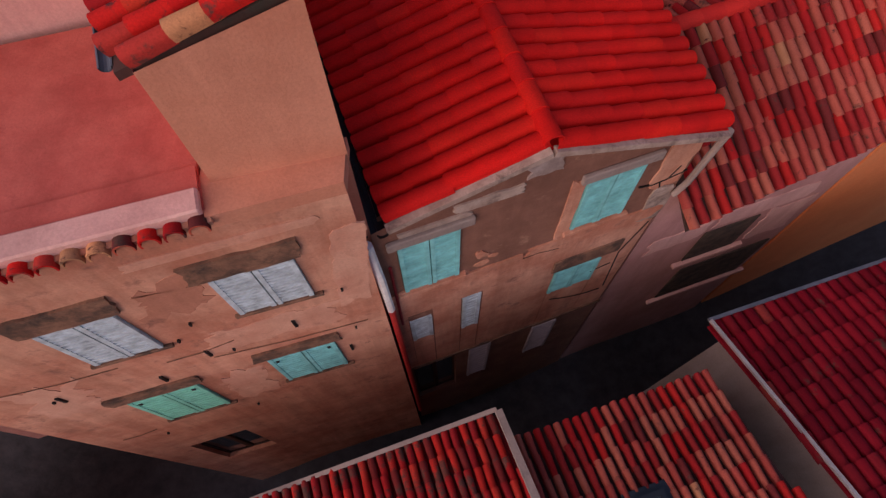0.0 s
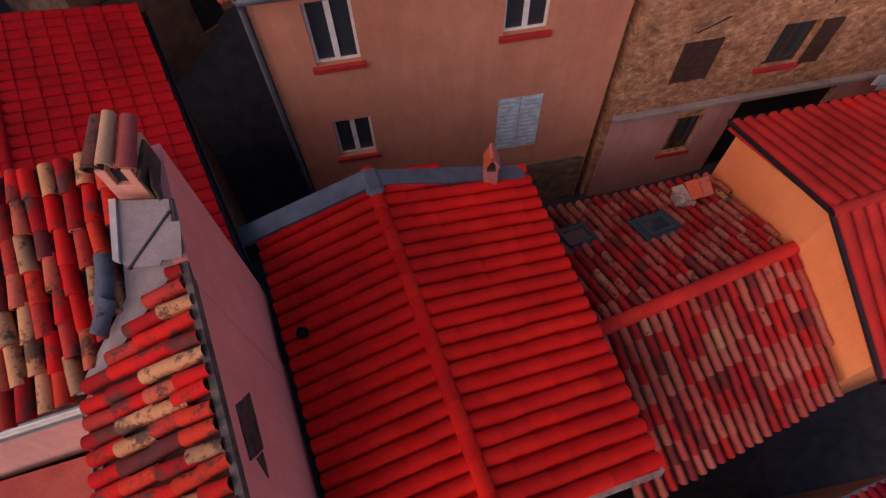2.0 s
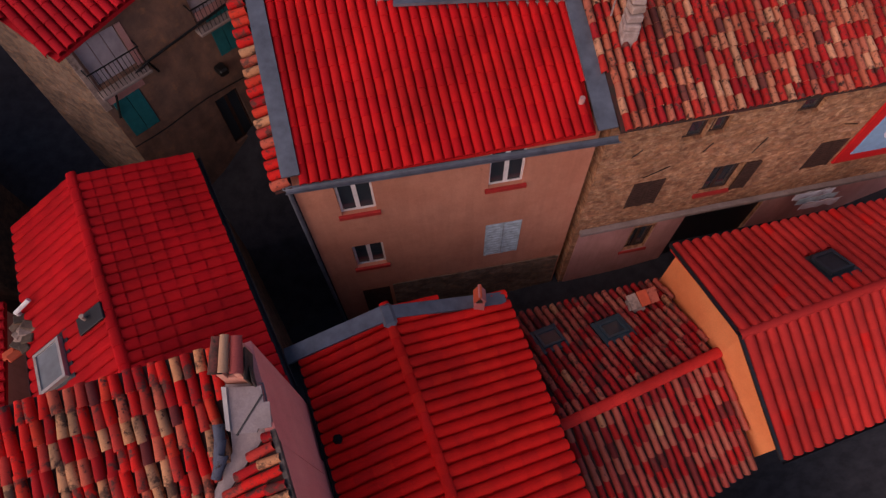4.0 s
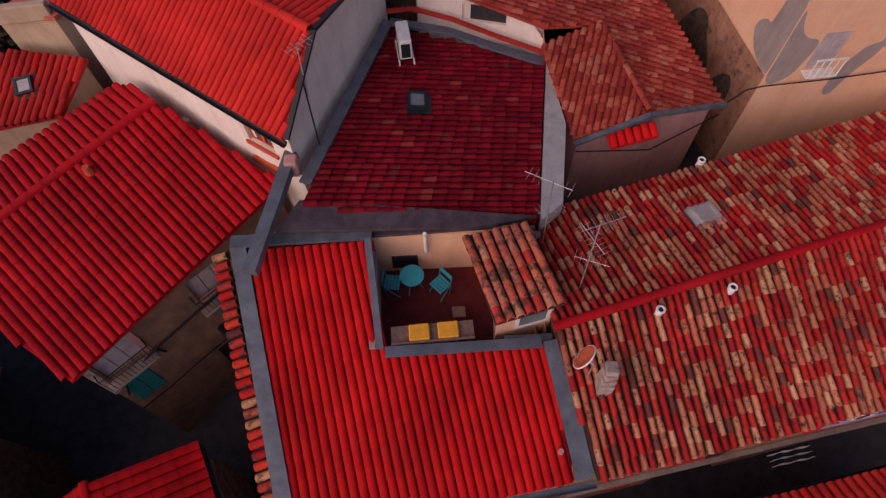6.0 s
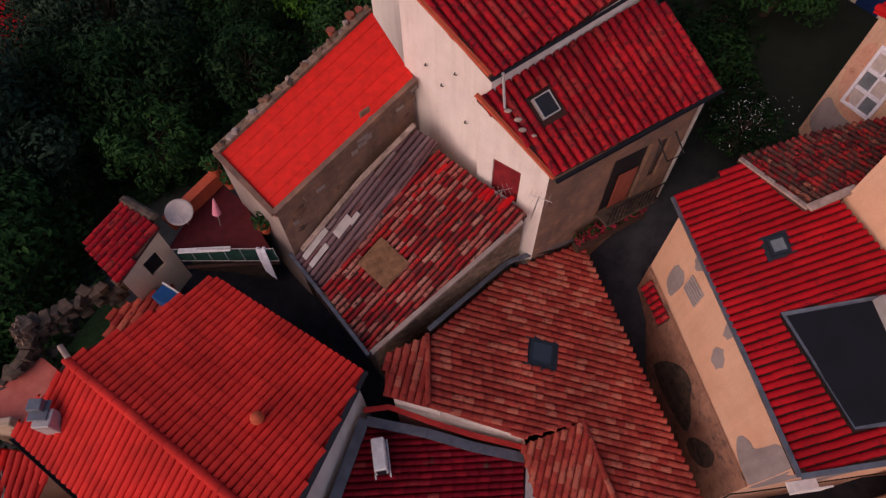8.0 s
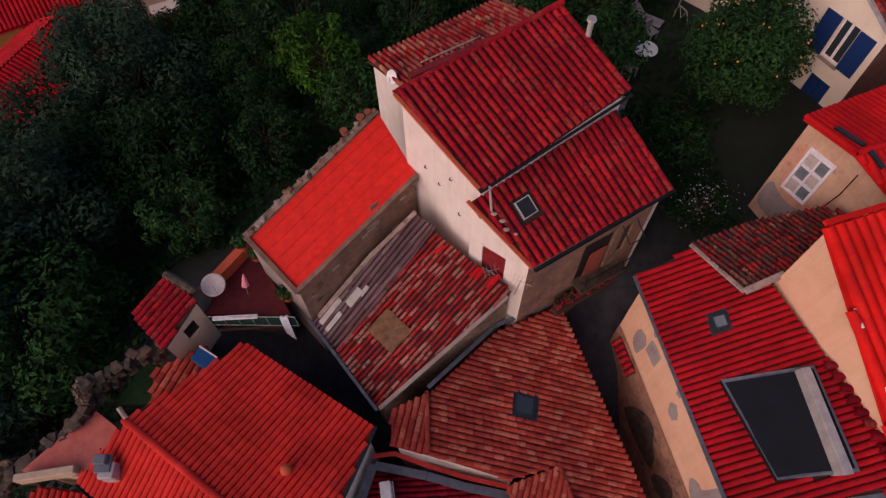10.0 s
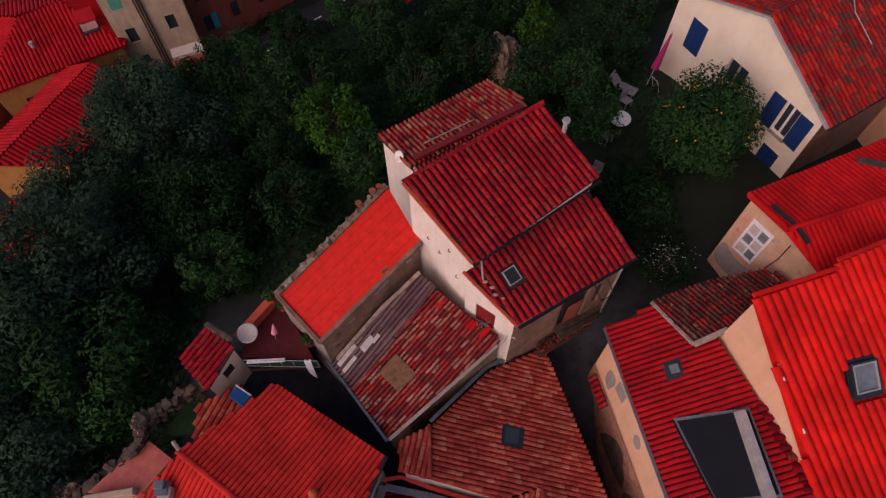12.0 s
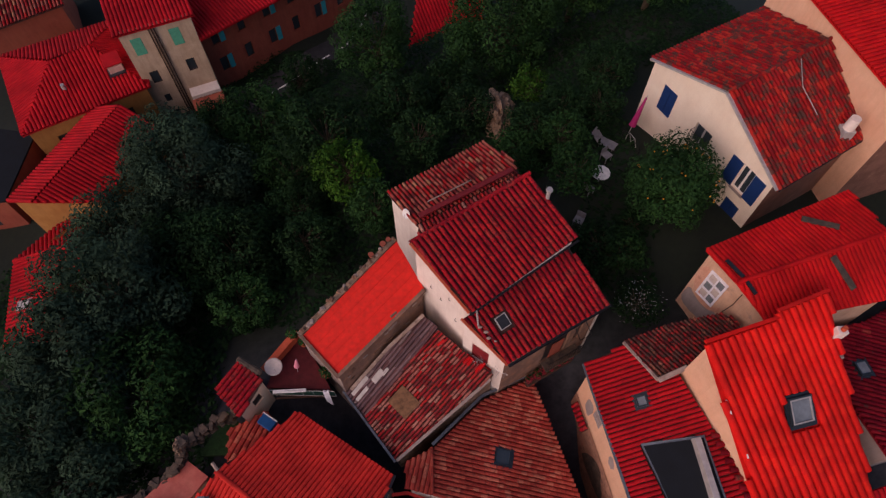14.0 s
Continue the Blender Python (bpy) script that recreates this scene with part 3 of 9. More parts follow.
def tiled_roof(parent, pts, down, mat, pitch=0.26, length=0.38, single=150, holes=(), jitter=0.012, deck=0.08, name="roof", label="", seed=1, anchor=(1.5, 14.0)):
    """A roof slope: a solid deck and courses of barrel tiles laid on it, kept clear of the holes."""
    rng = random.Random(seed)
    a, b, c = plane_of(pts)
    P = [Vector((p[0], p[1], a * p[0] + b * p[1] + c)) for p in pts]
    n = Vector((-a, -b, 1)).normalized()
    d = Vector((down[0], down[1], a * down[0] + b * down[1])).normalized()
    ax = frame_axes(d, n)
    acr = ax.col[0].xyz
    o = P[0]
    flat = [((p - o).dot(acr), (p - o).dot(d)) for p in P]
    hole_flat = [[((Vector((q[0], q[1], z_on((a, b, c), q[0], q[1]))) - o).dot(acr), (Vector((q[0], q[1], z_on((a, b, c), q[0], q[1]))) - o).dot(d)) for q in h] for h in holes]
    bm = bmesh.new()
    top = [bm.verts.new(p - Vector((0, 0, SINK))) for p in P]
    low = [bm.verts.new(p - Vector((0, 0, SINK + deck))) for p in P]
    bm.faces.new(top)
    bm.faces.new(low[::-1])
    for i in range(len(P)):
        j = (i + 1) % len(P)
        bm.faces.new((top[i], low[i], low[j], top[j]))
    bmesh.ops.recalc_face_normals(bm, faces=bm.faces[:])
    # old roofs get a deck coloured dark for the shade in their channels
    roof = part(name, bm, "channel" if mat in ("old", "oldpink", "shadepink", "brightold", "mixed", "worn", "wornbright", "blackened", "sootsalmon") else mat, parent, label)
    me = tile_mesh(pitch, length, mat)
    s0, s1 = min(q[0] for q in flat), max(q[0] for q in flat)
    cols = max(1, int((s1 - s0) / pitch))
    step = (s1 - s0) / cols
    spots = []
    for k in range(cols):
        s = s0 + (k + 0.5) * step
        spans = crossings(flat, s)
        for h in hole_flat:
            cut = crossings(h, s)
            for lo, hi in cut:
                out = []
                for x0, x1 in spans:
                    if hi <= x0 or lo >= x1:
                        out.append((x0, x1))
                    else:
                        if lo > x0:
                            out.append((x0, lo))
                        if hi < x1:
                            out.append((hi, x1))
                spans = out
        for x0, x1 in spans:
            if x1 - x0 < 0.1:
                continue
            rows = max(1, round((x1 - x0) / length))
            run = (x1 - x0) / rows
            for r in range(rows):
                dd = x1 - r * run + 0.03 + rng.uniform(-jitter, jitter)
                sc = run / length
                if r == rows - 1:
                    sc *= 0.86
                twist = rng.uniform(-1, 1) * jitter * 2.5
                m = Matrix.Translation(o + acr * (s + rng.uniform(-jitter, jitter) * 0.5) + d * dd + n * rng.uniform(0, jitter * 0.6)) @ ax @ Matrix.Rotation(twist, 4, "Z") @ Matrix.Diagonal((step / pitch, sc, 1, 1))
                spots.append(m)
    spots.sort(key=lambda m: (m.translation.x - anchor[0]) ** 2 + (m.translation.y - anchor[1]) ** 2)
    for m in spots[:single]:
        t = new("tile", me)
        t.parent = roof
        t.matrix_basis = m
    rest = spots[single:]
    if rest:
        base = np.array([v.co[:] for v in me.vertices])
        idx = [tuple(p.vertices) for p in me.polygons]
        vs, fs = [], []
        for k, m in enumerate(rest):
            mm = np.array(m)
            vs.append(base @ mm[:3, :3].T + mm[:3, 3])
            fs += [tuple(i + k * len(base) for i in f) for f in idx]
        md = bpy.data.meshes.new("tile_field")
        md.from_pydata(np.concatenate(vs).tolist(), [], fs)
        md.polygons.foreach_set("use_smooth", [q % 2 == 0 for q in range(len(md.polygons))])
        md.materials.append(MAT[mat])
        ob = tagged(new("tile_field", md), kind="stuff")
        adopt(ob, roof)
    return roof, (a, b, c)


def ridge(parent, p0, p1, mat, r=0.16, length=0.42, lift=0.03, name="ridge_tile"):
    """Half-round ridge tiles, each one an object, end over end."""
    p0, p1 = Vector(p0), Vector(p1)
    d = (p1 - p0)
    n = max(1, round(d.length / length))
    step = d.length / n
    d.normalize()
    ax = frame_axes(d, (Vector((0, 0, 1)) - d * d.z).normalized())
    me = tile_mesh(r * 2, length, mat)
    for k in range(n):
        t = new(name, me)
        t.parent = parent
        t.matrix_basis = Matrix.Translation(p0 + d * (k + 1) * step + Vector((0, 0, lift))) @ ax @ Matrix.Diagonal((1, step / length, 1, 1))


def wall_panel(bm, a, b, z0, top, openings=(), reveal=0.16, step=0.4):
    """A wall from a to b (seen from outside with a on the left), its head following top(x, y); openings (u0, u1, v0, v1) with u from a and v an absolute height."""
    a, b = Vector(a[:2]), Vector(b[:2])
    L = (b - a).length
    if L < 0.02:
        return
    u = (b - a) / L
    nrm = Vector((u.y, -u.x))
    us = sorted({0.0, L, *[min(L, max(0.0, q)) for o in openings for q in o[:2]], *[L * i / max(1, int(L / step)) for i in range(max(1, int(L / step)))]})
    vs = sorted({z0, *[q for o in openings for q in o[2:4]]})

    def P(uu, z, depth=0.0):
        q = a + u * uu - nrm * depth
        return bm.verts.new((q.x, q.y, z))

    def head(uu):
        q = a + u * uu
        return top(q.x, q.y)

    for u0, u1 in zip(us[:-1], us[1:]):
        if u1 - u0 < 1e-4:
            continue
        um = (u0 + u1) / 2
        h0, h1 = head(u0), head(u1)
        lev = [v for v in vs if v < min(h0, h1) - 0.01] + [None]
        for v0, v1 in zip(lev[:-1], lev[1:]):
            vm = ((v0 + v1) / 2) if v1 is not None else (v0 + min(h0, h1)) / 2
            if any(o[0] < um < o[1] and o[2] < vm < o[3] for o in openings):
                continue
            bm.faces.new((P(u0, v0), P(u1, v0), P(u1, h1 if v1 is None else v1), P(u0, h0 if v1 is None else v1)))
    for o in openings:
        u0, u1, v0, v1 = o[:4]
        for q in (((u0, v0), (u0, v1)), ((u0, v1), (u1, v1)), ((u1, v1), (u1, v0)), ((u1, v0), (u0, v0))):
            bm.faces.new((P(*q[0]), P(*q[1]), P(*q[1], reveal), P(*q[0], reveal)))


def walls(parent, ring, z0, top, mats, openings={}, name="wall", inner=0.22):
    """One wall part for each side of a plan ring (anticlockwise from above), with an inner face to give it thickness."""
    n = len(ring)
    cx = sum(p[0] for p in ring) / n
    cy = sum(p[1] for p in ring) / n
    out = []
    for i in range(n):
        a, b = ring[i], ring[(i + 1) % n]
        bm = bmesh.new()
        wall_panel(bm, a, b, z0, top, openings.get(i, ()))
        sh = lambda p: (p[0] + (cx - p[0]) * inner / max(0.5, math.hypot(cx - p[0], cy - p[1])), p[1] + (cy - p[1]) * inner / max(0.5, math.hypot(cx - p[0], cy - p[1])))
        wall_panel(bm, sh(b), sh(a), z0, lambda x, y: top(x, y) - 0.02, [(math.dist(a, b) * 0 + (math.dist(sh(a), sh(b)) - o[1]), (math.dist(sh(a), sh(b)) - o[0]), o[2], o[3]) for o in openings.get(i, ())], reveal=0.0)
        mat = mats[i] if isinstance(mats, (list, tuple)) else mats
        out.append(part(name, bm, mat, parent))
    return out


def facade_axes(a, b):
    """Matrix of a facade: x along it from a, y outwards, z up."""
    a, b = Vector(a[:2]), Vector(b[:2])
    u = (b - a).normalized()
    return Matrix(((u.x, u.y, 0, a.x), (u.y, -u.x, 0, a.y), (0, 0, 1, 0), (0, 0, 0, 1)))


def window(parent, fa, u0, u1, v0, v1, frame_mat="frame_white", sill="redpaint", depth=0.1, leaves=2, bar=0.055, glass="glass"):
    """A casement set back in its opening: frame with mullions, panes, sill."""
    m = fa
    w = bmesh.new()
    t = bar
    y0, y1 = -depth - 0.05, -depth
    add_box(w, (u0, y0, v0), (u0 + t, y1, v1), m)
    add_box(w, (u1 - t, y0, v0), (u1, y1, v1), m)
    add_box(w, (u0 + t, y0, v0), (u1 - t, y1, v0 + t), m)
    add_box(w, (u0 + t, y0, v1 - t), (u1 - t, y1, v1), m)
    fr = part("window", w, frame_mat, parent, "painted timber casement window")
    for k in range(1, leaves):
        c = u0 + (u1 - u0) * k / leaves
        part("mullion", boxes(((c - 0.05, y0, v0 + t), (c + 0.05, y1 + 0.01, v1 - t)), m=m), frame_mat, fr)
    for k in range(leaves):
        c0, c1 = u0 + (u1 - u0) * k / leaves, u0 + (u1 - u0) * (k + 1) / leaves
        part("pane", boxes(((c0 + 0.04, y0 + 0.02, v0 + 0.04), (c1 - 0.04, y0 + 0.03, v1 - 0.04)), m=m), glass, fr)
    if sill:
        part("sill", boxes(((u0 - 0.08, -depth, v0 - 0.13), (u1 + 0.08, 0.07, v0 - 0.003)), m=m, bevel=0.01), sill, parent)
    return fr


def shutters(parent, fa, u0, u1, v0, v1, mat, out=0.015, leaves=2, battens=True, label=""):
    """Closed leaves of boards with a frame and horizontal slats."""
    w = (u1 - u0) / leaves
    for k in range(leaves):
        a, b = u0 + k * w + 0.008, u0 + (k + 1) * w - 0.008
        sh = part("shutter", boxes(((a, out - 0.03, v0), (b, out + 0.01, v1)), m=fa, bevel=0.004), mat, parent, label)
        if battens:
            bm = bmesh.new()
            add_box(bm, (a, out + 0.011, v0), (a + 0.06, out + 0.025, v1), fa)
            add_box(bm, (b - 0.06, out + 0.011, v0), (b, out + 0.025, v1), fa)
            n = 12
            for q in range(n):
                z = v0 + 0.04 + (v1 - v0 - 0.08) * (q + 0.5) / n
                add_box(bm, (a + 0.06, out + 0.011, z - 0.02), (b - 0.06, out + 0.022, z + 0.02), fa)
            part("slats", bm, mat, sh)


def skylight(parent, pl, p, du, w, h, glass="glass", name="skylight", lift=0.16, frame="frame_dark", sash="", apron=0.12, t=0.07):
    """A roof window: frame on the slope with a pane in it. p is the middle in plan, du the plan direction across."""
    a, b, c = pl
    n = Vector((-a, -b, 1)).normalized()
    u = Vector((du[0], du[1], a * du[0] + b * du[1])).normalized()
    v = n.cross(u)
    m = Matrix((u, v, n)).transposed().to_4x4()
    m.translation = Vector((p[0], p[1], z_on(pl, *p)))
    fr = part(name, boxes(((-w / 2, -h / 2, -0.05), (w / 2, -h / 2 + t, lift)), ((-w / 2, h / 2 - t, -0.05), (w / 2, h / 2, lift)), ((-w / 2, -h / 2 + t, -0.05), (-w / 2 + t, h / 2 - t, lift)), ((w / 2 - t, -h / 2 + t, -0.05), (w / 2, h / 2 - t, lift)), m=m), frame, parent, "metal roof window")
    part("pane", boxes(((-w / 2 + t, -h / 2 + t, lift - 0.05), (w / 2 - t, h / 2 - t, lift - 0.03)), m=m), glass, fr)
    if sash:
        s = 0.055
        part("sash", boxes(((-w / 2 + t, -h / 2 + t, lift - 0.028), (-w / 2 + t + s, h / 2 - t, lift + 0.012)), ((w / 2 - t - s, -h / 2 + t, lift - 0.028), (w / 2 - t, h / 2 - t, lift + 0.012)), ((-w / 2 + t + s, -h / 2 + t, lift - 0.028), (w / 2 - t - s, -h / 2 + t + s, lift + 0.012)), ((-w / 2 + t + s, h / 2 - t - s, lift - 0.028), (w / 2 - t - s, h / 2 - t, lift + 0.012)), m=m), sash, fr, "pale inner sash")
    part("flashing", boxes(((-w / 2 - apron, -h / 2 - apron * 1.2, -0.03), (w / 2 + apron, h / 2 + apron, 0.05)), m=m), "frame_dark" if frame == "steel" else frame, fr)
    return fr


def square_of(p, du, w, h):
    """Plan corners of a rectangle round p, for the gap in the courses."""
    u = Vector((du[0], du[1])).normalized()
    v = Vector((-u.y, u.x))
    q = Vector(p[:2])
    return [tuple(q + u * sx * w / 2 + v * sy * h / 2) for sx, sy in ((-1, -1), (1, -1), (1, 1), (-1, 1))]


def min_top(*planes, off=0.1):
    return lambda x, y: min(z_on(p, x, y) for p in planes) - off


def strip(parent, pts, width, mat, name, thick=0.06, lift=0.0, up=0.0):
    """A flat band of metal or mortar along a line."""
    bm = bmesh.new()
    for a, b in zip(pts[:-1], pts[1:]):
        a, b = Vector(a), Vector(b)
        d = (b - a)
        L = d.length
        d.normalize()
        ax = frame_axes(d, (Vector((0, 0, 1)) - d * d.z).normalized())
        ax.translation = a
        add_box(bm, (-width / 2, 0, lift), (width / 2, L, lift + thick), ax)
    return part(name, bm, mat, parent)


def gutter(parent, p0, p1, mat="dark", r=0.07, name="gutter"):
    """A half-round eaves gutter."""
    p0, p1 = Vector(p0), Vector(p1)
    d = (p1 - p0).normalized()
    ax = frame_axes(d, Vector((0, 0, 1)))
    bm = bmesh.new()
    rows = []
    for p in (p0, p1):
        rows.append([[bm.verts.new(p + ax.to_3x3() @ Vector((rr * math.cos(math.pi * i / 6), 0, -rr * math.sin(math.pi * i / 6)))) for i in range(7)] for rr in (r, r - 0.012)])
    for i in range(6):
        bm.faces.new((rows[0][0][i], rows[0][0][i + 1], rows[1][0][i + 1], rows[1][0][i]))
        bm.faces.new((rows[0][1][i + 1], rows[0][1][i], rows[1][1][i], rows[1][1][i + 1]))
    for i in (0, 6):
        bm.faces.new((rows[0][0][i], rows[0][1][i], rows[1][1][i], rows[1][0][i]))
    return part(name, bm, mat, parent)


def slab(pts, thick):
    """A prism under a polygon of world points (anticlockwise from above)."""
    bm = bmesh.new()
    top = [bm.verts.new(p) for p in pts]
    low = [bm.verts.new((p[0], p[1], p[2] - thick)) for p in pts]
    bm.faces.new(top)
    bm.faces.new(low[::-1])
    n = len(pts)
    for i in range(n):
        j = (i + 1) % n
        bm.faces.new((top[i], low[i], low[j], top[j]))
    bmesh.ops.recalc_face_normals(bm, faces=bm.faces[:])
    return bm


def blotch(fa, ring, name, mat, owner, label="", proud=0.012, rounds=2):
    """A thin patch on a facade with a soft, rounded outline."""
    for _ in range(rounds):
        ring = [q for (a, b), (c, d) in zip(ring, ring[1:] + ring[:1]) for q in ((a * 0.75 + c * 0.25, b * 0.75 + d * 0.25), (a * 0.25 + c * 0.75, b * 0.25 + d * 0.75))]
    bm = bmesh.new()
    tp, bt = [[bm.verts.new(fa @ Vector((u, w, v))) for u, v in ring] for w in (proud, -0.01)]
    bm.faces.new(tp)
    for a in range(len(ring)):
        b = (a + 1) % len(ring)
        bm.faces.new((tp[a], bt[a], bt[b], tp[b]))
    bmesh.ops.recalc_face_normals(bm, faces=bm.faces[:])
    return part(name, bm, mat, owner, label)


def ragged(fa, u0, u1, v0, v1, seed, name, mat, owner, rough=0.09, lean=0.0, label="", proud=0.014):
    """A thin flake of render, stone or cement on a facade, its outline broken all the way round."""
    rng = random.Random(seed)
    n = max(6, int((u1 - u0) / 0.07))
    k = max(6, int((v1 - v0) / 0.07))
    path = [(u0 + (u1 - u0) * i / n, v0) for i in range(n)] + [(u1, v0 + (v1 - v0) * i / k) for i in range(k)] + [(u1 - (u1 - u0) * i / n, v1) for i in range(n)] + [(u0, v1 - (v1 - v0) * i / k) for i in range(k)]
    amp = min(rough, 0.35 * (u1 - u0), 0.35 * (v1 - v0))
    off = [rng.uniform(-1, 1) for _ in path]
    for _ in range(2):
        off = [(off[i - 1] + 2 * off[i] + off[(i + 1) % len(off)]) / 4 for i in range(len(off))]
    cu, cv = (u0 + u1) / 2, (v0 + v1) / 2
    half = max(u1 - u0, v1 - v0) / 2
    path = [(u + lean * (v - v0) + 1.5 * amp * (w + 0.2 * rng.uniform(-1, 1)) * (u - cu) / half, v + 1.5 * amp * (w + 0.2 * rng.uniform(-1, 1)) * (v - cv) / half) for (u, v), w in zip(path, off)]
    bm = bmesh.new()
    top = [bm.verts.new(fa @ Vector((u, proud, v))) for u, v in path]
    low = [bm.verts.new(fa @ Vector((u, -0.01, v))) for u, v in path]
    bm.faces.new(top)
    for i in range(len(path)):
        j = (i + 1) % len(path)
        bm.faces.new((top[i], low[i], low[j], top[j]))
    bmesh.ops.recalc_face_normals(bm, faces=bm.faces[:])
    return part(name, bm, mat, owner, label)


def perp(a, b):
    d = Vector((b[0] - a[0], b[1] - a[1]))
    return (-d.y, d.x)


MAT["greyglass"] = plain("pale grey glass", (0.17, 0.19, 0.21), 0.2, 0, 0.3, 2.0)


# ---------- ground ----------
GROUND = [(-2, -4, -6.5), (4, -2, -6.2), (7, 0.5, -5.8), (1, -1, -6.4), (-8, -5, -7.5), (-8, -1.5, -7.5), (10, -1, -5), (0, -14, -6), (-12, 2, -3), (9, 9, 2.6), (5, 8, 2.2), (0, 7.4, 1.7), (-3.6, 7.8, 1.8),
          (-5, 11, 3.2), (-9, 11, 3.0), (-3.6, 14, 5.0), (-13, 14, 3.5), (6, 16.4, 7.6), (10, 17.6, 8.0), (15, 18, 9.0), (9, 21, 7.6), (7.5, 25, 10.6), (8.8, 28, 13.4),
          (11, 29, 13.8), (13, 32, 14.6), (11, 36, 15.2), (8, 40, 14.2), (15, 37, 15.3), (17.0, 32.2, 15.4), (15.9, 33.6, 15.3), (22, 28, 14.5), (30, 36, 15.5), (20, 46, 15.0), (-1.5, 24, 11.2), (-6, 26, 12.6),
          (-10, 25, 11.5), (-3, 31, 12.6), (0, 38, 12.5), (-14, 26, 8.0), (-17, 36, 4.5), (-10, 38, 8.0), (-6, 48, 6.5), (4, 50, 7.5), (-20, 50, 2.2), (-12, 57, 2.4), (-4, 65, 2.4),
          (-30, 40, 1.8), (-40, 60, 0.5), (10, 70, 3.5), (30, 70, 9.0), (-30, 15, 2.0), (40, 0, 2.0), (-30, -10, -4), (30, -20, -4)]


def ground_z(x, y):
    num = den = 0.0
    for gx, gy, gz in GROUND:
        w = 1.0 / ((x - gx) ** 2 + (y - gy) ** 2 + 0.6) ** 1.6
        num += w * gz
        den += w
    return num / den


def ground_material():
    m, nt, b = nodes_of("ground paving earth and grass", 0.92)
    earth = world_noise(nt, 2.5, 8)
    # both tones near black: alley and garden shade is put into them
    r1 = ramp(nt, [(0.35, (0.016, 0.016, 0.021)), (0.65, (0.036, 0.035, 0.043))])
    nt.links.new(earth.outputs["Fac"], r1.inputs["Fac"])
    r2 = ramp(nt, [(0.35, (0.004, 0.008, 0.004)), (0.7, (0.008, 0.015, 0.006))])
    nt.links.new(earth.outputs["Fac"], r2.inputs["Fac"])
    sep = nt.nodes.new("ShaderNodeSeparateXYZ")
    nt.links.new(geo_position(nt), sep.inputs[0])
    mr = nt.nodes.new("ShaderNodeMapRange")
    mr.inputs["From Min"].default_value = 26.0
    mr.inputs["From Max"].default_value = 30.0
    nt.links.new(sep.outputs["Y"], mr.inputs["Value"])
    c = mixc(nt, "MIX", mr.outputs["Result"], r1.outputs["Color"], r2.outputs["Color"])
    nt.links.new(c, b.inputs["Base Color"])
    bump(nt, b, earth.outputs["Fac"], 0.6, 0.04)
    return m


def build_ground():
    xs = sorted({*np.linspace(-45, 45, 91).tolist(), -900, -400, -200, -110, -70, 70, 110, 200, 400, 900})
    ys = sorted({*np.linspace(-20, 80, 101).tolist(), -900, -400, -150, -60, -35, 110, 160, 250, 450, 900})
    vs = [(x, y, ground_z(x, y)) for y in ys for x in xs]
    nx = len(xs)
    fs = [(j * nx + i, j * nx + i + 1, (j + 1) * nx + i + 1, (j + 1) * nx + i) for j in range(len(ys) - 1) for i in range(nx - 1)]
    me = bpy.data.meshes.new("ground")
    me.from_pydata(vs, [], fs)
    me.polygons.foreach_set("use_smooth", [True] * len(fs))
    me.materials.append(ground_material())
    tagged(new("ground", me), "dark hillside ground of alleys, earth and grass", "ground", kind="structure")


build_ground()


def house(name, at, label, group="village houses"):
    return thing(name, at, label, "house", group)


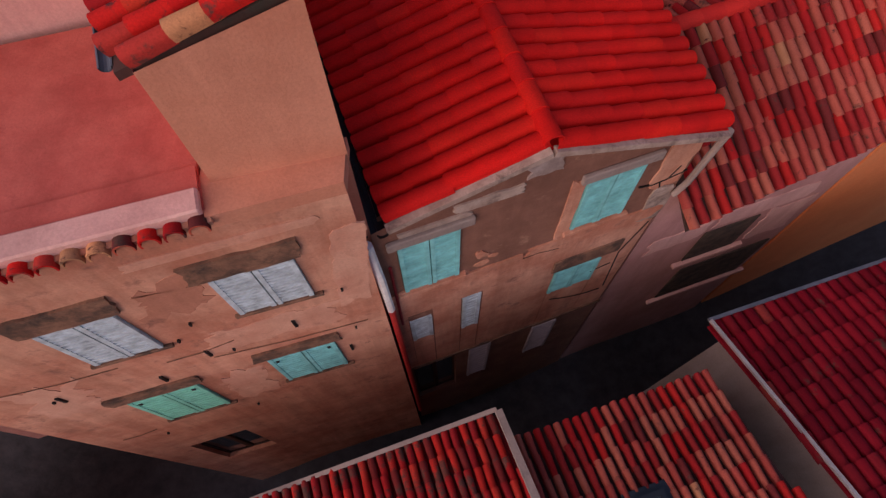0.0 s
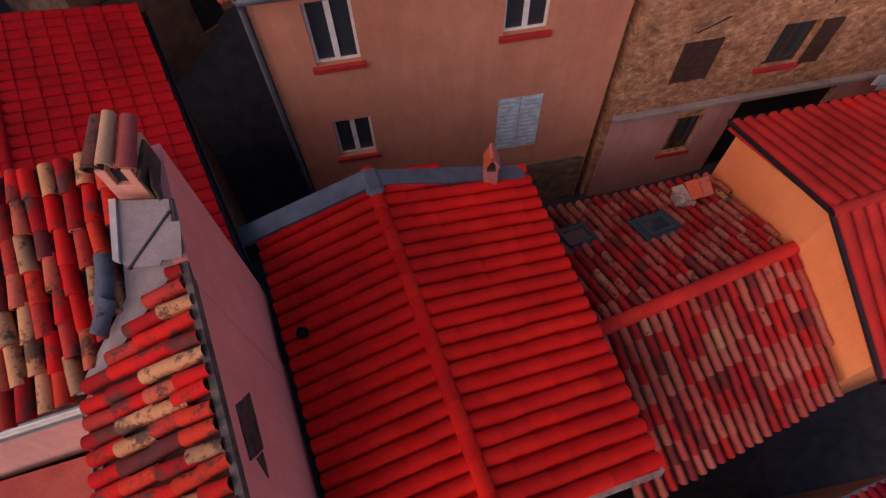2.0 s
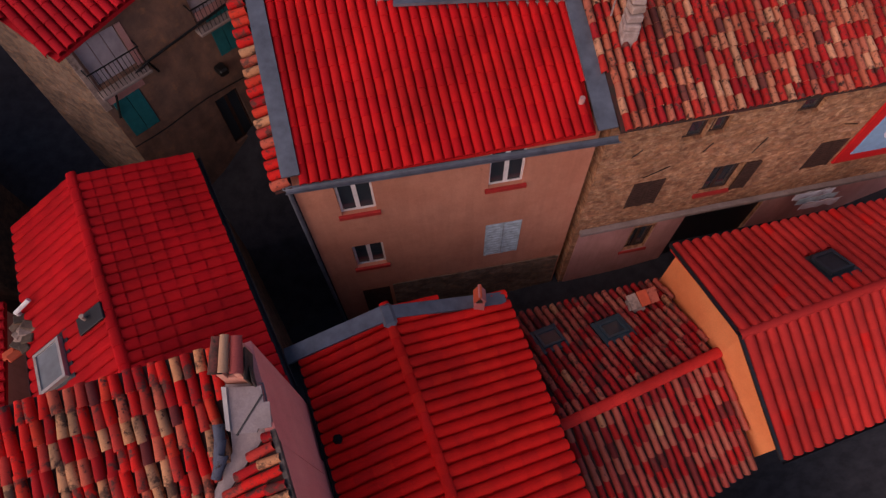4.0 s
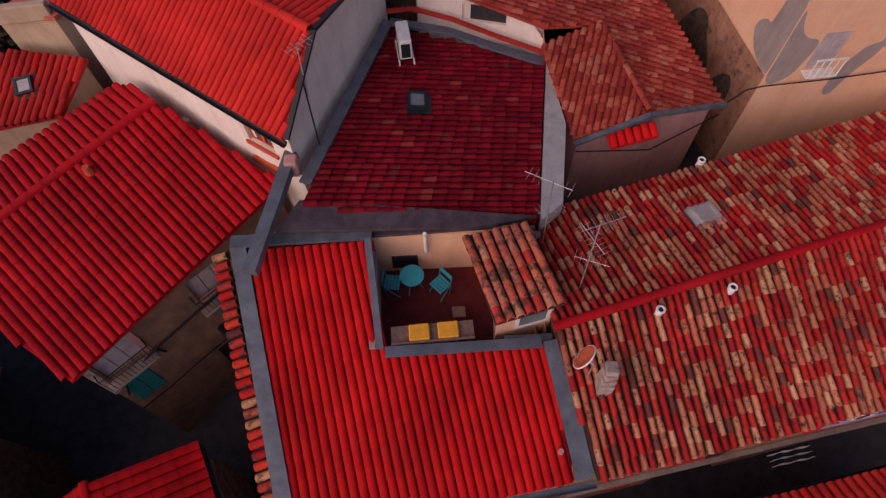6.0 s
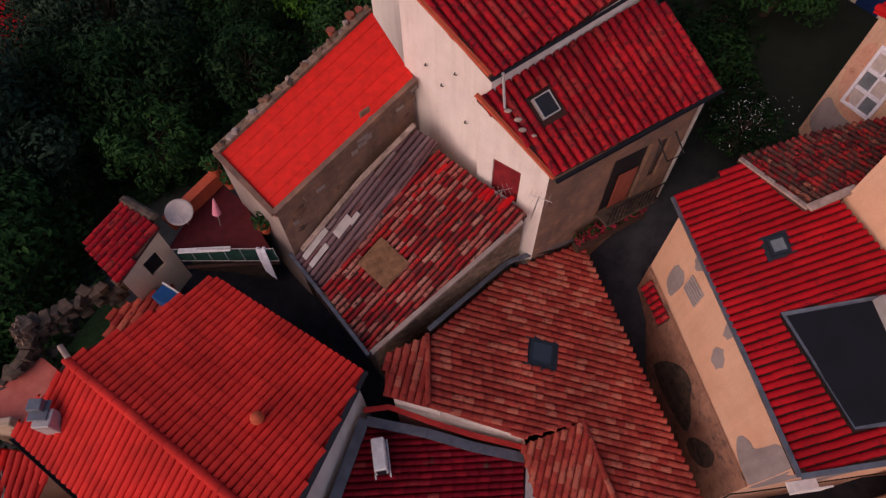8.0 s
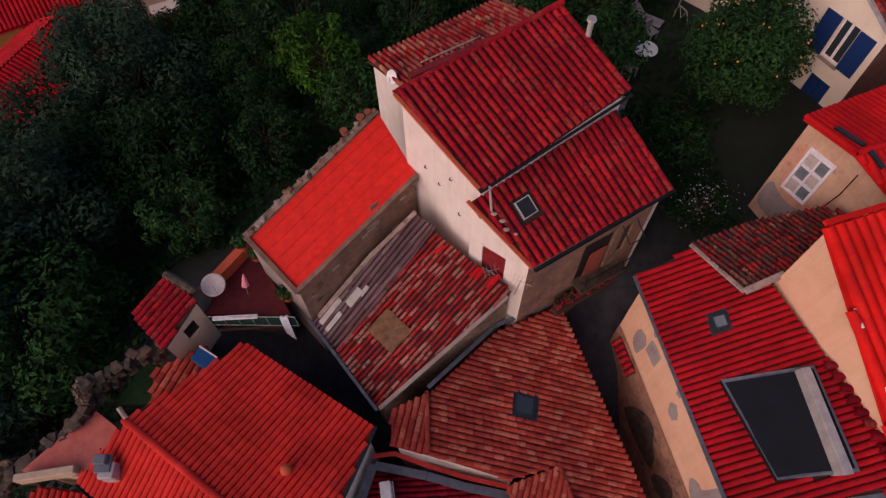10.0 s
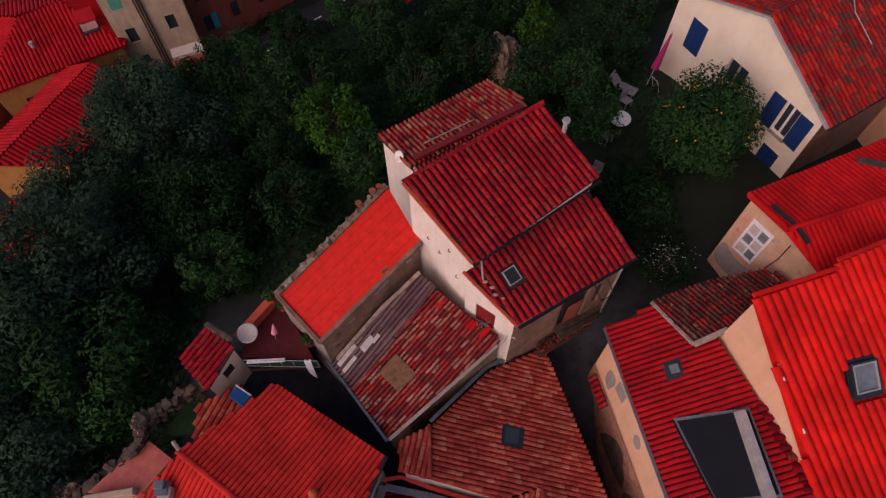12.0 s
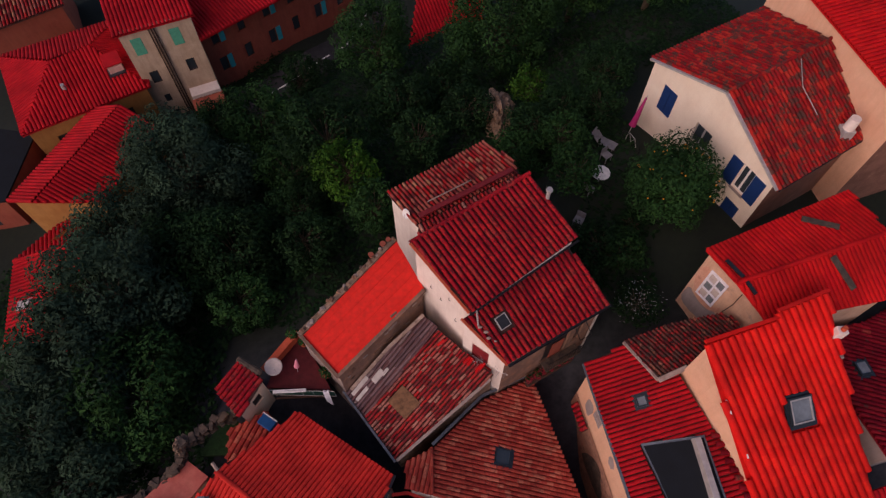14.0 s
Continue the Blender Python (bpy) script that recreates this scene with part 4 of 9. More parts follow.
# ---------- A: brown gabled house ----------
def brown_house():
    h = house("house", (0.5, 3, -3), "narrow gabled house with brown south front and bright red tiles")
    Wn, Ws, Rs, Rn, Es, En = (-3.0, 5.36, 7.18), (-1.1, -0.05, 7.17), (0.72, 0.55, 7.75), (-1.03, 5.95, 7.75), (3.05, 1.25, 7.0), (1.62, 6.5, 7.02)
    dn = perp(Rs, Rn)
    r1, p1 = tiled_roof(h, [Ws, Rs, Rn, Wn], dn, "bright", 0.24, 0.4, 150, seed=3, anchor=(0, 3))
    r2, p2 = tiled_roof(h, [Rs, Es, En, Rn], (-dn[0], -dn[1]), "bright", 0.24, 0.4, 150, seed=4, anchor=(0, 3))
    ridge(r1, Rn, Rs, "bright", 0.13)
    for q0, q1 in ((Ws, Rs), (Rs, Es)):
        strip(h, [(q0[0], q0[1] - 0.03, q0[2] - 0.14), (q1[0], q1[1] - 0.03, q1[2] - 0.14)], 0.1, "mortar", "verge_mortar", 0.09)
    strip(h, [(-3.2, 5.12, 7.17), (-0.97, 5.75, 7.83)], 0.36, "zinc", "flashing", 0.09)
    strip(h, [(-0.93, 5.76, 7.8), (1.62, 6.3, 7.02)], 0.3, "zinc", "flashing", 0.09)
    part("ridge_cap", boxes(((-0.15, 0.02, -0.02), (0.15, 0.56, 0.1)), m=Matrix.Translation((-0.86, 5.42, 7.82)) @ Matrix.Rotation(0.31, 4, "Z"), bevel=0.06), "zinc", h, "folded zinc cap at the ridge end")
    gutter(h, (-3.08, 5.3, 6.98), (-1.16, -0.1, 6.96), "dark", 0.07)
    # dark strip added to paint the deep gap's shade black
    strip(h, [(-3.3, 5.3, 6.9), (-1.38, -0.1, 6.88)], 0.5, "dark", "valley_gutter", 0.05)
    fa = facade_axes((-1.3, -0.12), (2.95, 1.38))
    ops = [(0.25, 1.09, 5.0, 6.5), (2.82, 3.67, 5.2, 6.55), (0.22, 0.62, 2.5, 3.57), (1.16, 1.5, 2.2, 3.85), (2.9, 3.8, 2.42, 3.45), (0.1, 1.09, -2.7, 0.35), (1.38, 1.9, -2.2, 0.4), (2.9, 3.5, -1.9, 0.2)]
    walls(h, [(-1.3, -0.12), (2.95, 1.38), (1.5, 6.35), (-1.03, 5.85), (-3.0, 5.2)], -8, min_top(p1, p2), ["brownwall", "pink", "greywall", "greywall", "greywall"], {0: ops})
    for o in ops[:2]:
        shutters(h, fa, *o, "turquoise", label="faded turquoise closed shutter leaf")
        part("lintel", boxes(((o[0] - 0.12, 0.0, o[3] + 0.02), (o[1] + 0.18, 0.07, o[3] + 0.2)), m=fa, bevel=0.015), "concrete", h)
        part("sill", boxes(((o[0] - 0.1, 0.0, o[2] - 0.12), (o[1] + 0.1, 0.08, o[2] - 0.02)), m=fa, bevel=0.01), "ochre", h)
    for o, mt in zip(ops[2:5], ("paleblue", "paleblue", "turquoise")):
        shutters(h, fa, *o, mt, leaves=1 if o[1] - o[0] < 0.5 else 2)
    part("lintel", boxes(((2.8, 0.0, 3.53), (4.1, 0.05, 4.0)), m=fa, bevel=0.015), "rawstone", h, "rough bare stone lintel")
    window(h, fa, *ops[5], "darkwood", None)
    for o in ops[6:8]:
        shutters(h, fa, *o, "greywood", leaves=1)
    for u0, u1, v0, v1 in ((0.02, 0.21, 0.56, 4.6), (0.21, 4.45, 3.87, 4.72), (0.64, 1.14, 0.56, 3.87), (1.52, 2.88, 0.56, 3.87), (3.82, 4.45, 0.56, 3.87), (0.22, 0.62, 0.56, 2.48), (1.16, 1.5, 0.56, 2.18), (2.9, 3.8, 0.56, 2.4)):
        part("lower_render", boxes(((u0, 0.0, v0), (u1, 0.022, v1)), m=fa), "ochre", h, "worn pale ochre render on the lower front")
    part("cornice", boxes(((0.0, 0.0, 0.46), (4.5, 0.05, 0.55)), m=fa, bevel=0.01), "rawstone", h)
    for k, (u0, u1, v0, v1) in enumerate(((0.02, 1.2, 4.6, 5.0), (1.2, 2.1, 4.6, 4.85), (2.2, 4.45, 4.6, 4.95), (2.6, 2.8, 5.0, 6.6), (3.95, 4.45, 5.6, 6.8), (4.1, 4.5, 4.5, 5.5), (1.9, 2.34, 7.12, 7.45), (0.3, 1.2, 6.72, 6.82), (1.35, 1.5, 5.3, 5.5), (1.0, 1.9, 6.85, 7.05))):
        ragged(fa, u0, u1, v0, v1, 300 + k, "render_flake", "ochre" if k < 3 else "mortar" if k in (5, 7, 9) else "palestone" if k == 6 else "ochre", h, label="pale remains of render", proud=0.03 if k < 3 else 0.024)
    bm = tubes([[(-1.34, -0.22, 6.95), (-1.28, -0.28, 6.0), (-1.26, -0.28, 4.9)]], 0.06, 8)
    part("drain_pipe", bm, "whiteplastic", h)
    part("drain_pipe_lower", tubes([[(-1.26, -0.28, 4.9), (-1.24, -0.3, -3.5)]], 0.055, 8), "redpaint", h)
    part("corner_pipe", tubes([[(3.08, 1.25, 6.95), (3.05, 1.32, 5.6), (2.95, 1.3, 5.3)]], 0.05, 8), "concrete", h)
    part("cable", tubes([[fa @ Vector((q * 0.1, 0.05, 2.9 + 0.5 * math.sin(q * 0.12) - 0.02 * q)) for q in range(30, 44, 3)]], 0.01, 5), "iron", h)
    MAT["rose"] = plaster("rose render", (0.5, 0.15, 0.14), (0.55, 0.19, 0.17), dirt=(0.2, 0.07, 0.06), dirt_at=0.62, scale=3.0)
    ch = part("chimney", boxes(((0.9, 5.95, 6.9), (1.13, 6.2, 7.6)), ((0.9, 5.95, 7.602), (0.94, 6.2, 7.78)), ((1.09, 5.95, 7.602), (1.13, 6.2, 7.78)), ((0.942, 6.15, 7.602), (1.088, 6.2, 7.78)), bevel=0.006), "rose", h, "small rose rendered chimney with two leaning tiles")
    part("smoke_hole", boxes(((0.945, 5.98, 7.603), (1.085, 6.148, 7.63))), "soot", ch)
    for dx, turn, mt in ((-0.065, 0.42, "clay"), (0.075, -0.46, "rose")):
        part("chimney_cap", boxes(((-0.02, -0.15, 0.0), (0.02, 0.15, 0.34)), m=Matrix.Translation((1.015 + dx * 1.7, 6.07, 7.76)) @ Matrix.Rotation(turn, 4, "Y"), bevel=0.006), mt, ch)
    # solid box; the hollow's darkness is only its black colour
    part("vent_hole", boxes(((-2.06, 3.2, 7.42), (-1.89, 3.37, 7.57)), bevel=0.04), "void", h, "black block standing for a vent hole")
    part("cable", tubes([[fa @ Vector((0.12, 0.04, 6.04)), fa @ Vector((0.11, 0.04, 3.69))]], 0.025, 6), "oxblood", h)


brown_house()


# ---------- B: ochre house with a roof terrace ----------
def ochre_house():
    MAT["bluetile"] = tile_material("slate blue tile", [(0.0, (0.07, 0.09, 0.13)), (0.5, (0.1, 0.11, 0.15))], stain_at=0.55)
    h = house("house", (-4, 1, -3), "ochre rendered house with blue shutters, roof terrace and old tiles")
    fa_a, fa_b = (-6.5, -1.8), (-1.33, -0.36)
    fa = facade_axes(fa_a, fa_b)
    L = math.dist(fa_a, fa_b)
    U = lambda x: (x - fa_a[0]) / (fa_b[0] - fa_a[0]) * L
    ops = [(3.74, 4.64, 6.4, 7.42), (1.9, 2.72, 6.08, 7.24), (3.5, 4.52, 3.15, 4.46), (1.4, 2.42, 2.84, 4.3), (0.75, 1.9, -2.0, 0.4)]
    part("ledge", slab([(-2.6, -0.72, 8.58), (-1.33, -0.37, 8.58), (-1.33, 0.1, 8.58), (-2.6, -0.1, 8.58)], 0.2), "beige", h)
    walls(h, [fa_a, fa_b, (-2.73, 4.12), (-7.6, 3.2)], -9, lambda x, y: 8.55, ["ochre", "rosewall", "pink", "ochre"], {0: ops})
    for o, mt in zip(ops[:4], ("paleblue", "paleblue", "turquoise", "mint")):
        shutters(h, fa, *o, mt, label="weathered closed shutter leaf")
        ragged(fa, o[0] - 0.16, o[1] + 0.1, o[3] + 0.02, o[3] + (0.42 if o[3] > 6 else 0.34), int(o[0] * 100), "lintel", "rawstone", h, rough=0.06, label="rough bare stone lintel", proud=0.035)
    for k, (u0, u1, v0, v1, mt) in enumerate(((2.85, 3.55, 6.75, 7.6, "ochredark"), (3.0, 4.8, 5.3, 6.0, "ochrepale"), (0.5, 1.3, 4.5, 5.8, "ochrepale"), (4.85, 5.25, 5.8, 7.8, "ochrepale"), (2.6, 3.2, 2.8, 4.2, "ochrepale"), (3.2, 5.0, 8.0, 8.15, "ochrepale"))):
        ragged(fa, u0, u1, v0, v1, 360 + k, "render_patch", mt, h, rough=0.25, lean=0.1, label="patch of differently worn render", proud=0.006 + 0.001 * k)
    window(h, fa, *ops[4], "darkwood", None)
    for o in ops[:4]:
        part("sill", boxes(((o[0] - 0.06, 0.0, o[2] - 0.07), (o[1] + 0.1, 0.05, o[2] - 0.01)), m=fa, bevel=0.008), "rawstone", h)
        for u in (o[0] + 0.12, o[1] - 0.12) if o[3] < 6 else ():
            part("hinge", boxes(((u - 0.022, 0.03, o[3] - 0.2), (u + 0.022, 0.045, o[3] - 0.12)), m=fa), "iron", h)
    for u, v in ((0.9, 5.2), (2.9, 6.1), (3.2, 6.5), (4.95, 6.3), (2.7, 2.2), (1.0, 2.0), (4.9, 4.8), (3.3, 5.3)):
        part("wall_hook", boxes(((u - 0.014, 0.0, v - 0.04), (u + 0.014, 0.04, v + 0.02)), m=fa, bevel=0.004), "iron", h)
    for u0, v0, u1, v1 in ((0.6, 5.9, 2.0, 5.75), (2.5, 5.5, 3.4, 5.6), (0.4, 2.4, 1.0, 2.45), (3.0, 5.2, 5.1, 4.95)):
        part("cable", tubes([[fa @ Vector((u0, 0.02, v0)), fa @ Vector(((u0 + u1) / 2, 0.02, (v0 + v1) / 2 - 0.05)), fa @ Vector((u1, 0.012, v1))]], 0.007, 5), "rawstone", h)
    ring = [(-6.45, -1.72), (-2.5, -0.62), (-3.2, 1.7), (-6.9, 0.7)]
    bm = slab([(x, y, 8.6) for x, y in ring], 0.06)
    part("terrace_floor", bm, "terracottafloor", h, "red tiled terrace floor")
    part("parapet", boxes(((0.0, -0.26, 8.5), (U(-2.5), -0.01, 8.68)), m=fa, bevel=0.02), "palepink", h)
    part("parapet_band", boxes(((0.0, -0.5, 8.5), (U(-2.5), -0.262, 8.63)), m=fa), "terracottafloor", h)
    me = tile_mesh(0.2, 0.3, "brightold")
    x = 0.1
    par = part("coping", boxes(((0.0, -0.008, 8.5), (U(-2.45), 0.05, 8.56)), m=fa), "ochre", h)
    while x < U(-2.45):
        t = new("tile", me)
        t.parent = par
        t.matrix_basis = fa @ Matrix.Translation((x, 0.1, 8.52))
        x += 0.21
    # upper block with the narrow old roof
    E0, E1, V, W0 = (-1.3, -0.02, 10.43), (-2.32, 2.86, 10.74), (-3.22, 1.75, 10.27), (-2.62, -0.34, 10.02)
    dn = (-1.0, -0.32)
    r, p = tiled_roof(h, [W0, E0, E1, V], dn, "brightold", 0.17, 0.3, 220, jitter=0.03, seed=6, anchor=(-1, 0))
    walls(h, [(-2.49, -0.345), (-1.31, -0.08), (-2.34, 2.97), (-3.1, 1.9)], 6.0, min_top(p, off=0.09), ["beige", "rosewall", "rosewall", "rosewall"])
    # western slope behind the terrace
    r2, p2 = tiled_roof(h, [(-6.6, 0.75, 10.05), (-3.42, 1.68, 10.1), (-3.02, 2.5, 10.42), (-3.05, 2.9, 10.5), (-3.3, 4.1, 10.91), (-6.9, 3.2, 10.86)], (0.33, -1.0), "brightold", 0.168, 0.36, 220, jitter=0.032, seed=7, anchor=(-3, 2))
    walls(h, [(-6.5, 0.85), (-3.4, 1.8), (-3.0, 2.5), (-2.4, 3.0), (-2.75, 4.08), (-6.8, 3.0)], 8.4, min_top(p2, off=0.16), "palepink")
    gutter(h, (-6.6, 0.68, 9.98), (-3.4, 1.62, 10.02), "steel", 0.07)
    gutter(h, (-2.68, -0.3, 9.97), (-3.16, 1.6, 10.26), "zinc", 0.05)
    bm = slab([(-3.4, 1.74, 10.17), (-3.2, 1.74, 10.28), (-2.86, 2.25, 10.42), (-2.5, 2.7, 10.62), (-2.34, 2.95, 10.73), (-2.5, 3.5, 10.84), (-3.06, 3.5, 10.84), (-2.96, 2.6, 10.47)], 0.04)
    part("lead_valley", bm, "valleylead", h, "grey lavender mortar and lead valley")
    part("verge_mortar", slab([(-1.27, -0.04, 10.43), (-2.29, 2.84, 10.75), (-2.36, 2.82, 10.74), (-1.34, -0.06, 10.42)], 0.16), "rubblemortar", h, "dark crumbling mortar under the verge")
    part("lead_sheet", slab([(-3.04, 3.42, 10.95), (-2.95, 2.86, 10.78), (-2.84, 2.79, 10.75), (-2.54, 2.8, 10.75), (-2.44, 3.16, 10.86), (-2.49, 3.42, 10.95)], 0.025), "valleylead", h, "grey folded lead sheet under the chimney")
    part("lead_fold", slab([(-2.84, 2.77, 10.765), (-2.815, 2.77, 10.765), (-2.455, 3.3, 10.93), (-2.48, 3.3, 10.93)], 0.04), "dark", h, "open dark seam in the lead")
    part("lead_fold", slab([(-3.06, 3.42, 10.99), (-2.97, 2.84, 10.82), (-2.91, 2.82, 10.81), (-2.99, 3.42, 10.99)], 0.05), "lead", h, "turned up lead edge")
    part("lead_flap", slab([(-2.47, 3.2, 10.88), (-2.7, 2.93, 10.8), (-2.5, 2.84, 10.77), (-2.33, 2.86, 10.78), (-2.36, 3.2, 10.89)], 0.02), "valleylead", h, "loose corner of lead")
    # the pink side wall climbs behind the chimney
    fe = facade_axes((-1.31, -0.08), (-2.34, 2.97))
    bm = bmesh.new()
    ring = [(2.9, 7.4), (4.44, 7.4), (4.44, 10.93), (3.9, 10.86), (3.1, 10.7), (2.9, 10.62)]
    tp, bt = [[bm.verts.new(fe @ Vector((u, w, v))) for u, v in ring] for w in (0.008, -0.14)]
    bm.faces.new(tp)
    bm.faces.new(bt[::-1])
    for a in range(len(ring)):
        b = (a + 1) % len(ring)
        bm.faces.new((tp[a], bt[a], bt[b], tp[b]))
    bmesh.ops.recalc_face_normals(bm, faces=bm.faces[:])
    part("side_wall", bm, "rosewall", h)
    for k in range(3):
        t = new("cracked_tile", tile_mesh(0.19, 0.3, "bluetile"))
        t.parent = h
        t.matrix_parent_inverse = Matrix.Translation(-h.location)
        t.matrix_basis = Matrix.Translation((-3.13 + 0.03 * k, 2.95 - 0.2 * k, 10.72 - 0.08 * k)) @ Matrix.Rotation(0.1 - 0.2 * k, 4, "Z") @ Matrix.Rotation(0.3, 4, "X")
    MAT["salmonwall"] = plaster("salmon render", (0.66, 0.27, 0.2), (0.7, 0.32, 0.24), dirt=(0.2, 0.12, 0.1), dirt_at=0.66, scale=3.0)
    MAT["palecap"] = tile_material("pale weathered tile", [(0.0, (0.6, 0.34, 0.21)), (0.5, (0.55, 0.29, 0.17))], stain_at=0.64)
    MAT["rosecap"] = tile_material("rose cap tile", [(0.0, (0.42, 0.11, 0.1)), (0.5, (0.36, 0.08, 0.075))], stain_at=0.6)
    MAT["sootcap"] = tile_material("sooty cap tile", [(0.0, (0.16, 0.05, 0.05)), (0.5, (0.22, 0.07, 0.06))], stain_at=0.5, soot=0.5)
    bm = boxes(((-3.06, 3.6, 10.3), (-2.71, 3.98, 11.3)), ((-3.06, 3.52, 10.3), (-2.71, 3.598, 11.06)), ((-3.06, 3.52, 11.062), (-2.95, 3.598, 11.3)), ((-2.81, 3.52, 11.062), (-2.71, 3.598, 11.3)), bevel=0.008)
    ch = part("chimney", bm, "salmonwall", h, "salmon rendered chimney with a smoke hole under three cap tiles")
    part("smoke_hole", boxes(((-2.948, 3.575, 11.064), (-2.812, 3.597, 11.24))), "dark", ch)
    for x, z, mt, roll, w in ((-3.02, 11.33, "sootcap", -0.6, 0.24), (-2.74, 11.33, "rosecap", 0.75, 0.22), (-2.9, 11.4, "palecap", 0.0, 0.16)):
        t = new("cap_tile", tile_mesh(w, 0.46, mt))
        t.parent = ch
        t.matrix_basis = Matrix.Translation((x, 3.5, z)) @ Matrix.Rotation(0.3, 4, "X") @ Matrix.Rotation(roll, 4, "Y") @ Matrix.Rotation(math.pi, 4, "Z")
    part("slate", boxes(((-0.015, -0.24, -0.28), (0.015, 0.24, 0.26)), m=Matrix.Translation((-2.665, 3.68, 11.0)) @ Matrix.Rotation(0.12, 4, "Z"), bevel=0.004), "soot", h)
    part("slate", boxes(((-0.012, -0.12, -0.3), (0.012, 0.12, 0.2)), m=Matrix.Translation((-2.6, 3.52, 10.98)) @ Matrix.Rotation(0.3, 4, "Z") @ Matrix.Rotation(0.12, 4, "Y"), bevel=0.004), "soot", h)
    blotch(fe, [(1.24, 10.0), (1.5, 10.06), (1.77, 10.1), (1.9, 9.82), (2.06, 9.51), (1.75, 9.46), (1.46, 9.43), (1.33, 9.76)], "bare_stone", "rawdark", h, "dark bare patch on the pink side wall", 0.014, 0)
    blotch(fe, [(1.3, 9.76), (1.41, 9.5), (1.3, 9.47), (1.15, 9.48)], "bare_stone", "rawdark", h, "dark bare patch on the pink side wall", 0.014, 0)


ochre_house()


# ---------- C: low house with pale old tiles ----------
def pale_house():
    h = house("house", (4.6, 4, -2), "low house under weathered pale canal tiles with two skylights")
    Rw, Re = (2.72, 3.6, 6.2), (6.6, 5.1, 6.05)
    Sw, Se = (3.26, 0.94, 4.85), (7.35, 2.75, 4.9)
    Nw, Ne = (2.1, 6.7, 5.0), (6.05, 7.5, 4.95)
    dn = perp(Rw, Re)
    v2, v1 = (4.43, 6.0), (2.85, 5.88)
    r1, p1 = tiled_roof(h, [Sw, Se, Re, Rw], (-dn[0], -dn[1]), "oldpink", 0.2, 0.36, 200, jitter=0.016, seed=8, anchor=(2, 2))
    # north slope uses the tile copy with shade painted in
    r2, p2 = tiled_roof(h, [Rw, Re, Ne, Nw], dn, "shadepink", 0.2, 0.36, 150, holes=[square_of(v1, (1, 0.36), 0.7, 0.6), square_of(v2, (1, 0.36), 0.75, 0.7)], jitter=0.016, seed=9, anchor=(2, 4))
    ridge(r1, Rw, Re, "salmon", 0.14)
    for v in (v1, v2):
        skylight(h, p2, v, (1, 0.36), 0.6, 0.52, frame="bluemetal", lift=0.1)
    fk = facade_axes((3.0, 1.42), (7.25, 2.85))
    # dark panels on the wall paint the unlit inside of two holes
    for k, (u0, u1, v0, v1) in enumerate(((1.7, 2.95, 1.25, 2.6), (1.95, 4.3, -1.3, 0.55))):
        part("opening_panel", boxes(((u0, 0.0, v0), (u1, 0.03, v1)), m=fk, bevel=0.01), "soot", h, "dark panel standing for an opening")
        part("ledge", boxes(((u0 - 0.2, 0.0, v0 - 0.16), (u1 + 0.25, 0.1, v0 - 0.04)), m=fk, bevel=0.01), "palepink", h)
    for k, (u0, u1, v0, v1) in enumerate(((0.4, 1.6, 2.5, 3.1), (1.8, 3.9, 2.75, 3.35), (3.2, 4.2, 1.2, 2.6))):
        ragged(fk, u0, u1, v0, v1, 330 + k, "render_flake", "palepink", h, label="pale flaking limewash")
    walls(h, [(3.0, 1.42), (7.25, 2.85), (6.6, 5.0), (6.0, 7.35), (2.2, 6.55), (2.75, 3.6)], -8, min_top(p1, p2), ["pink", "orange", "orange", "pink", "pink", "pink"])
    ch = part("chimney", boxes(((4.95, 6.5, 4.8), (5.35, 6.85, 5.5)), bevel=0.015), "concrete", h, "stub chimney with a tilted orange cap")
    for dx, dz, mt in ((-0.24, 0.0, "mortar"), (0.02, 0.03, "clay"), (0.27, 0.01, "brown")):
        part("chimney_cap", boxes(((-0.13, -0.2, -0.03), (0.13, 0.2, 0.03)), m=Matrix.Translation((5.3 + dx, 6.76 + dx * 0.3, 5.56 + dz)) @ Matrix.Rotation(0.3 + dx, 4, "X") @ Matrix.Rotation(0.3, 4, "Z"), bevel=0.01), mt, ch)


pale_house()


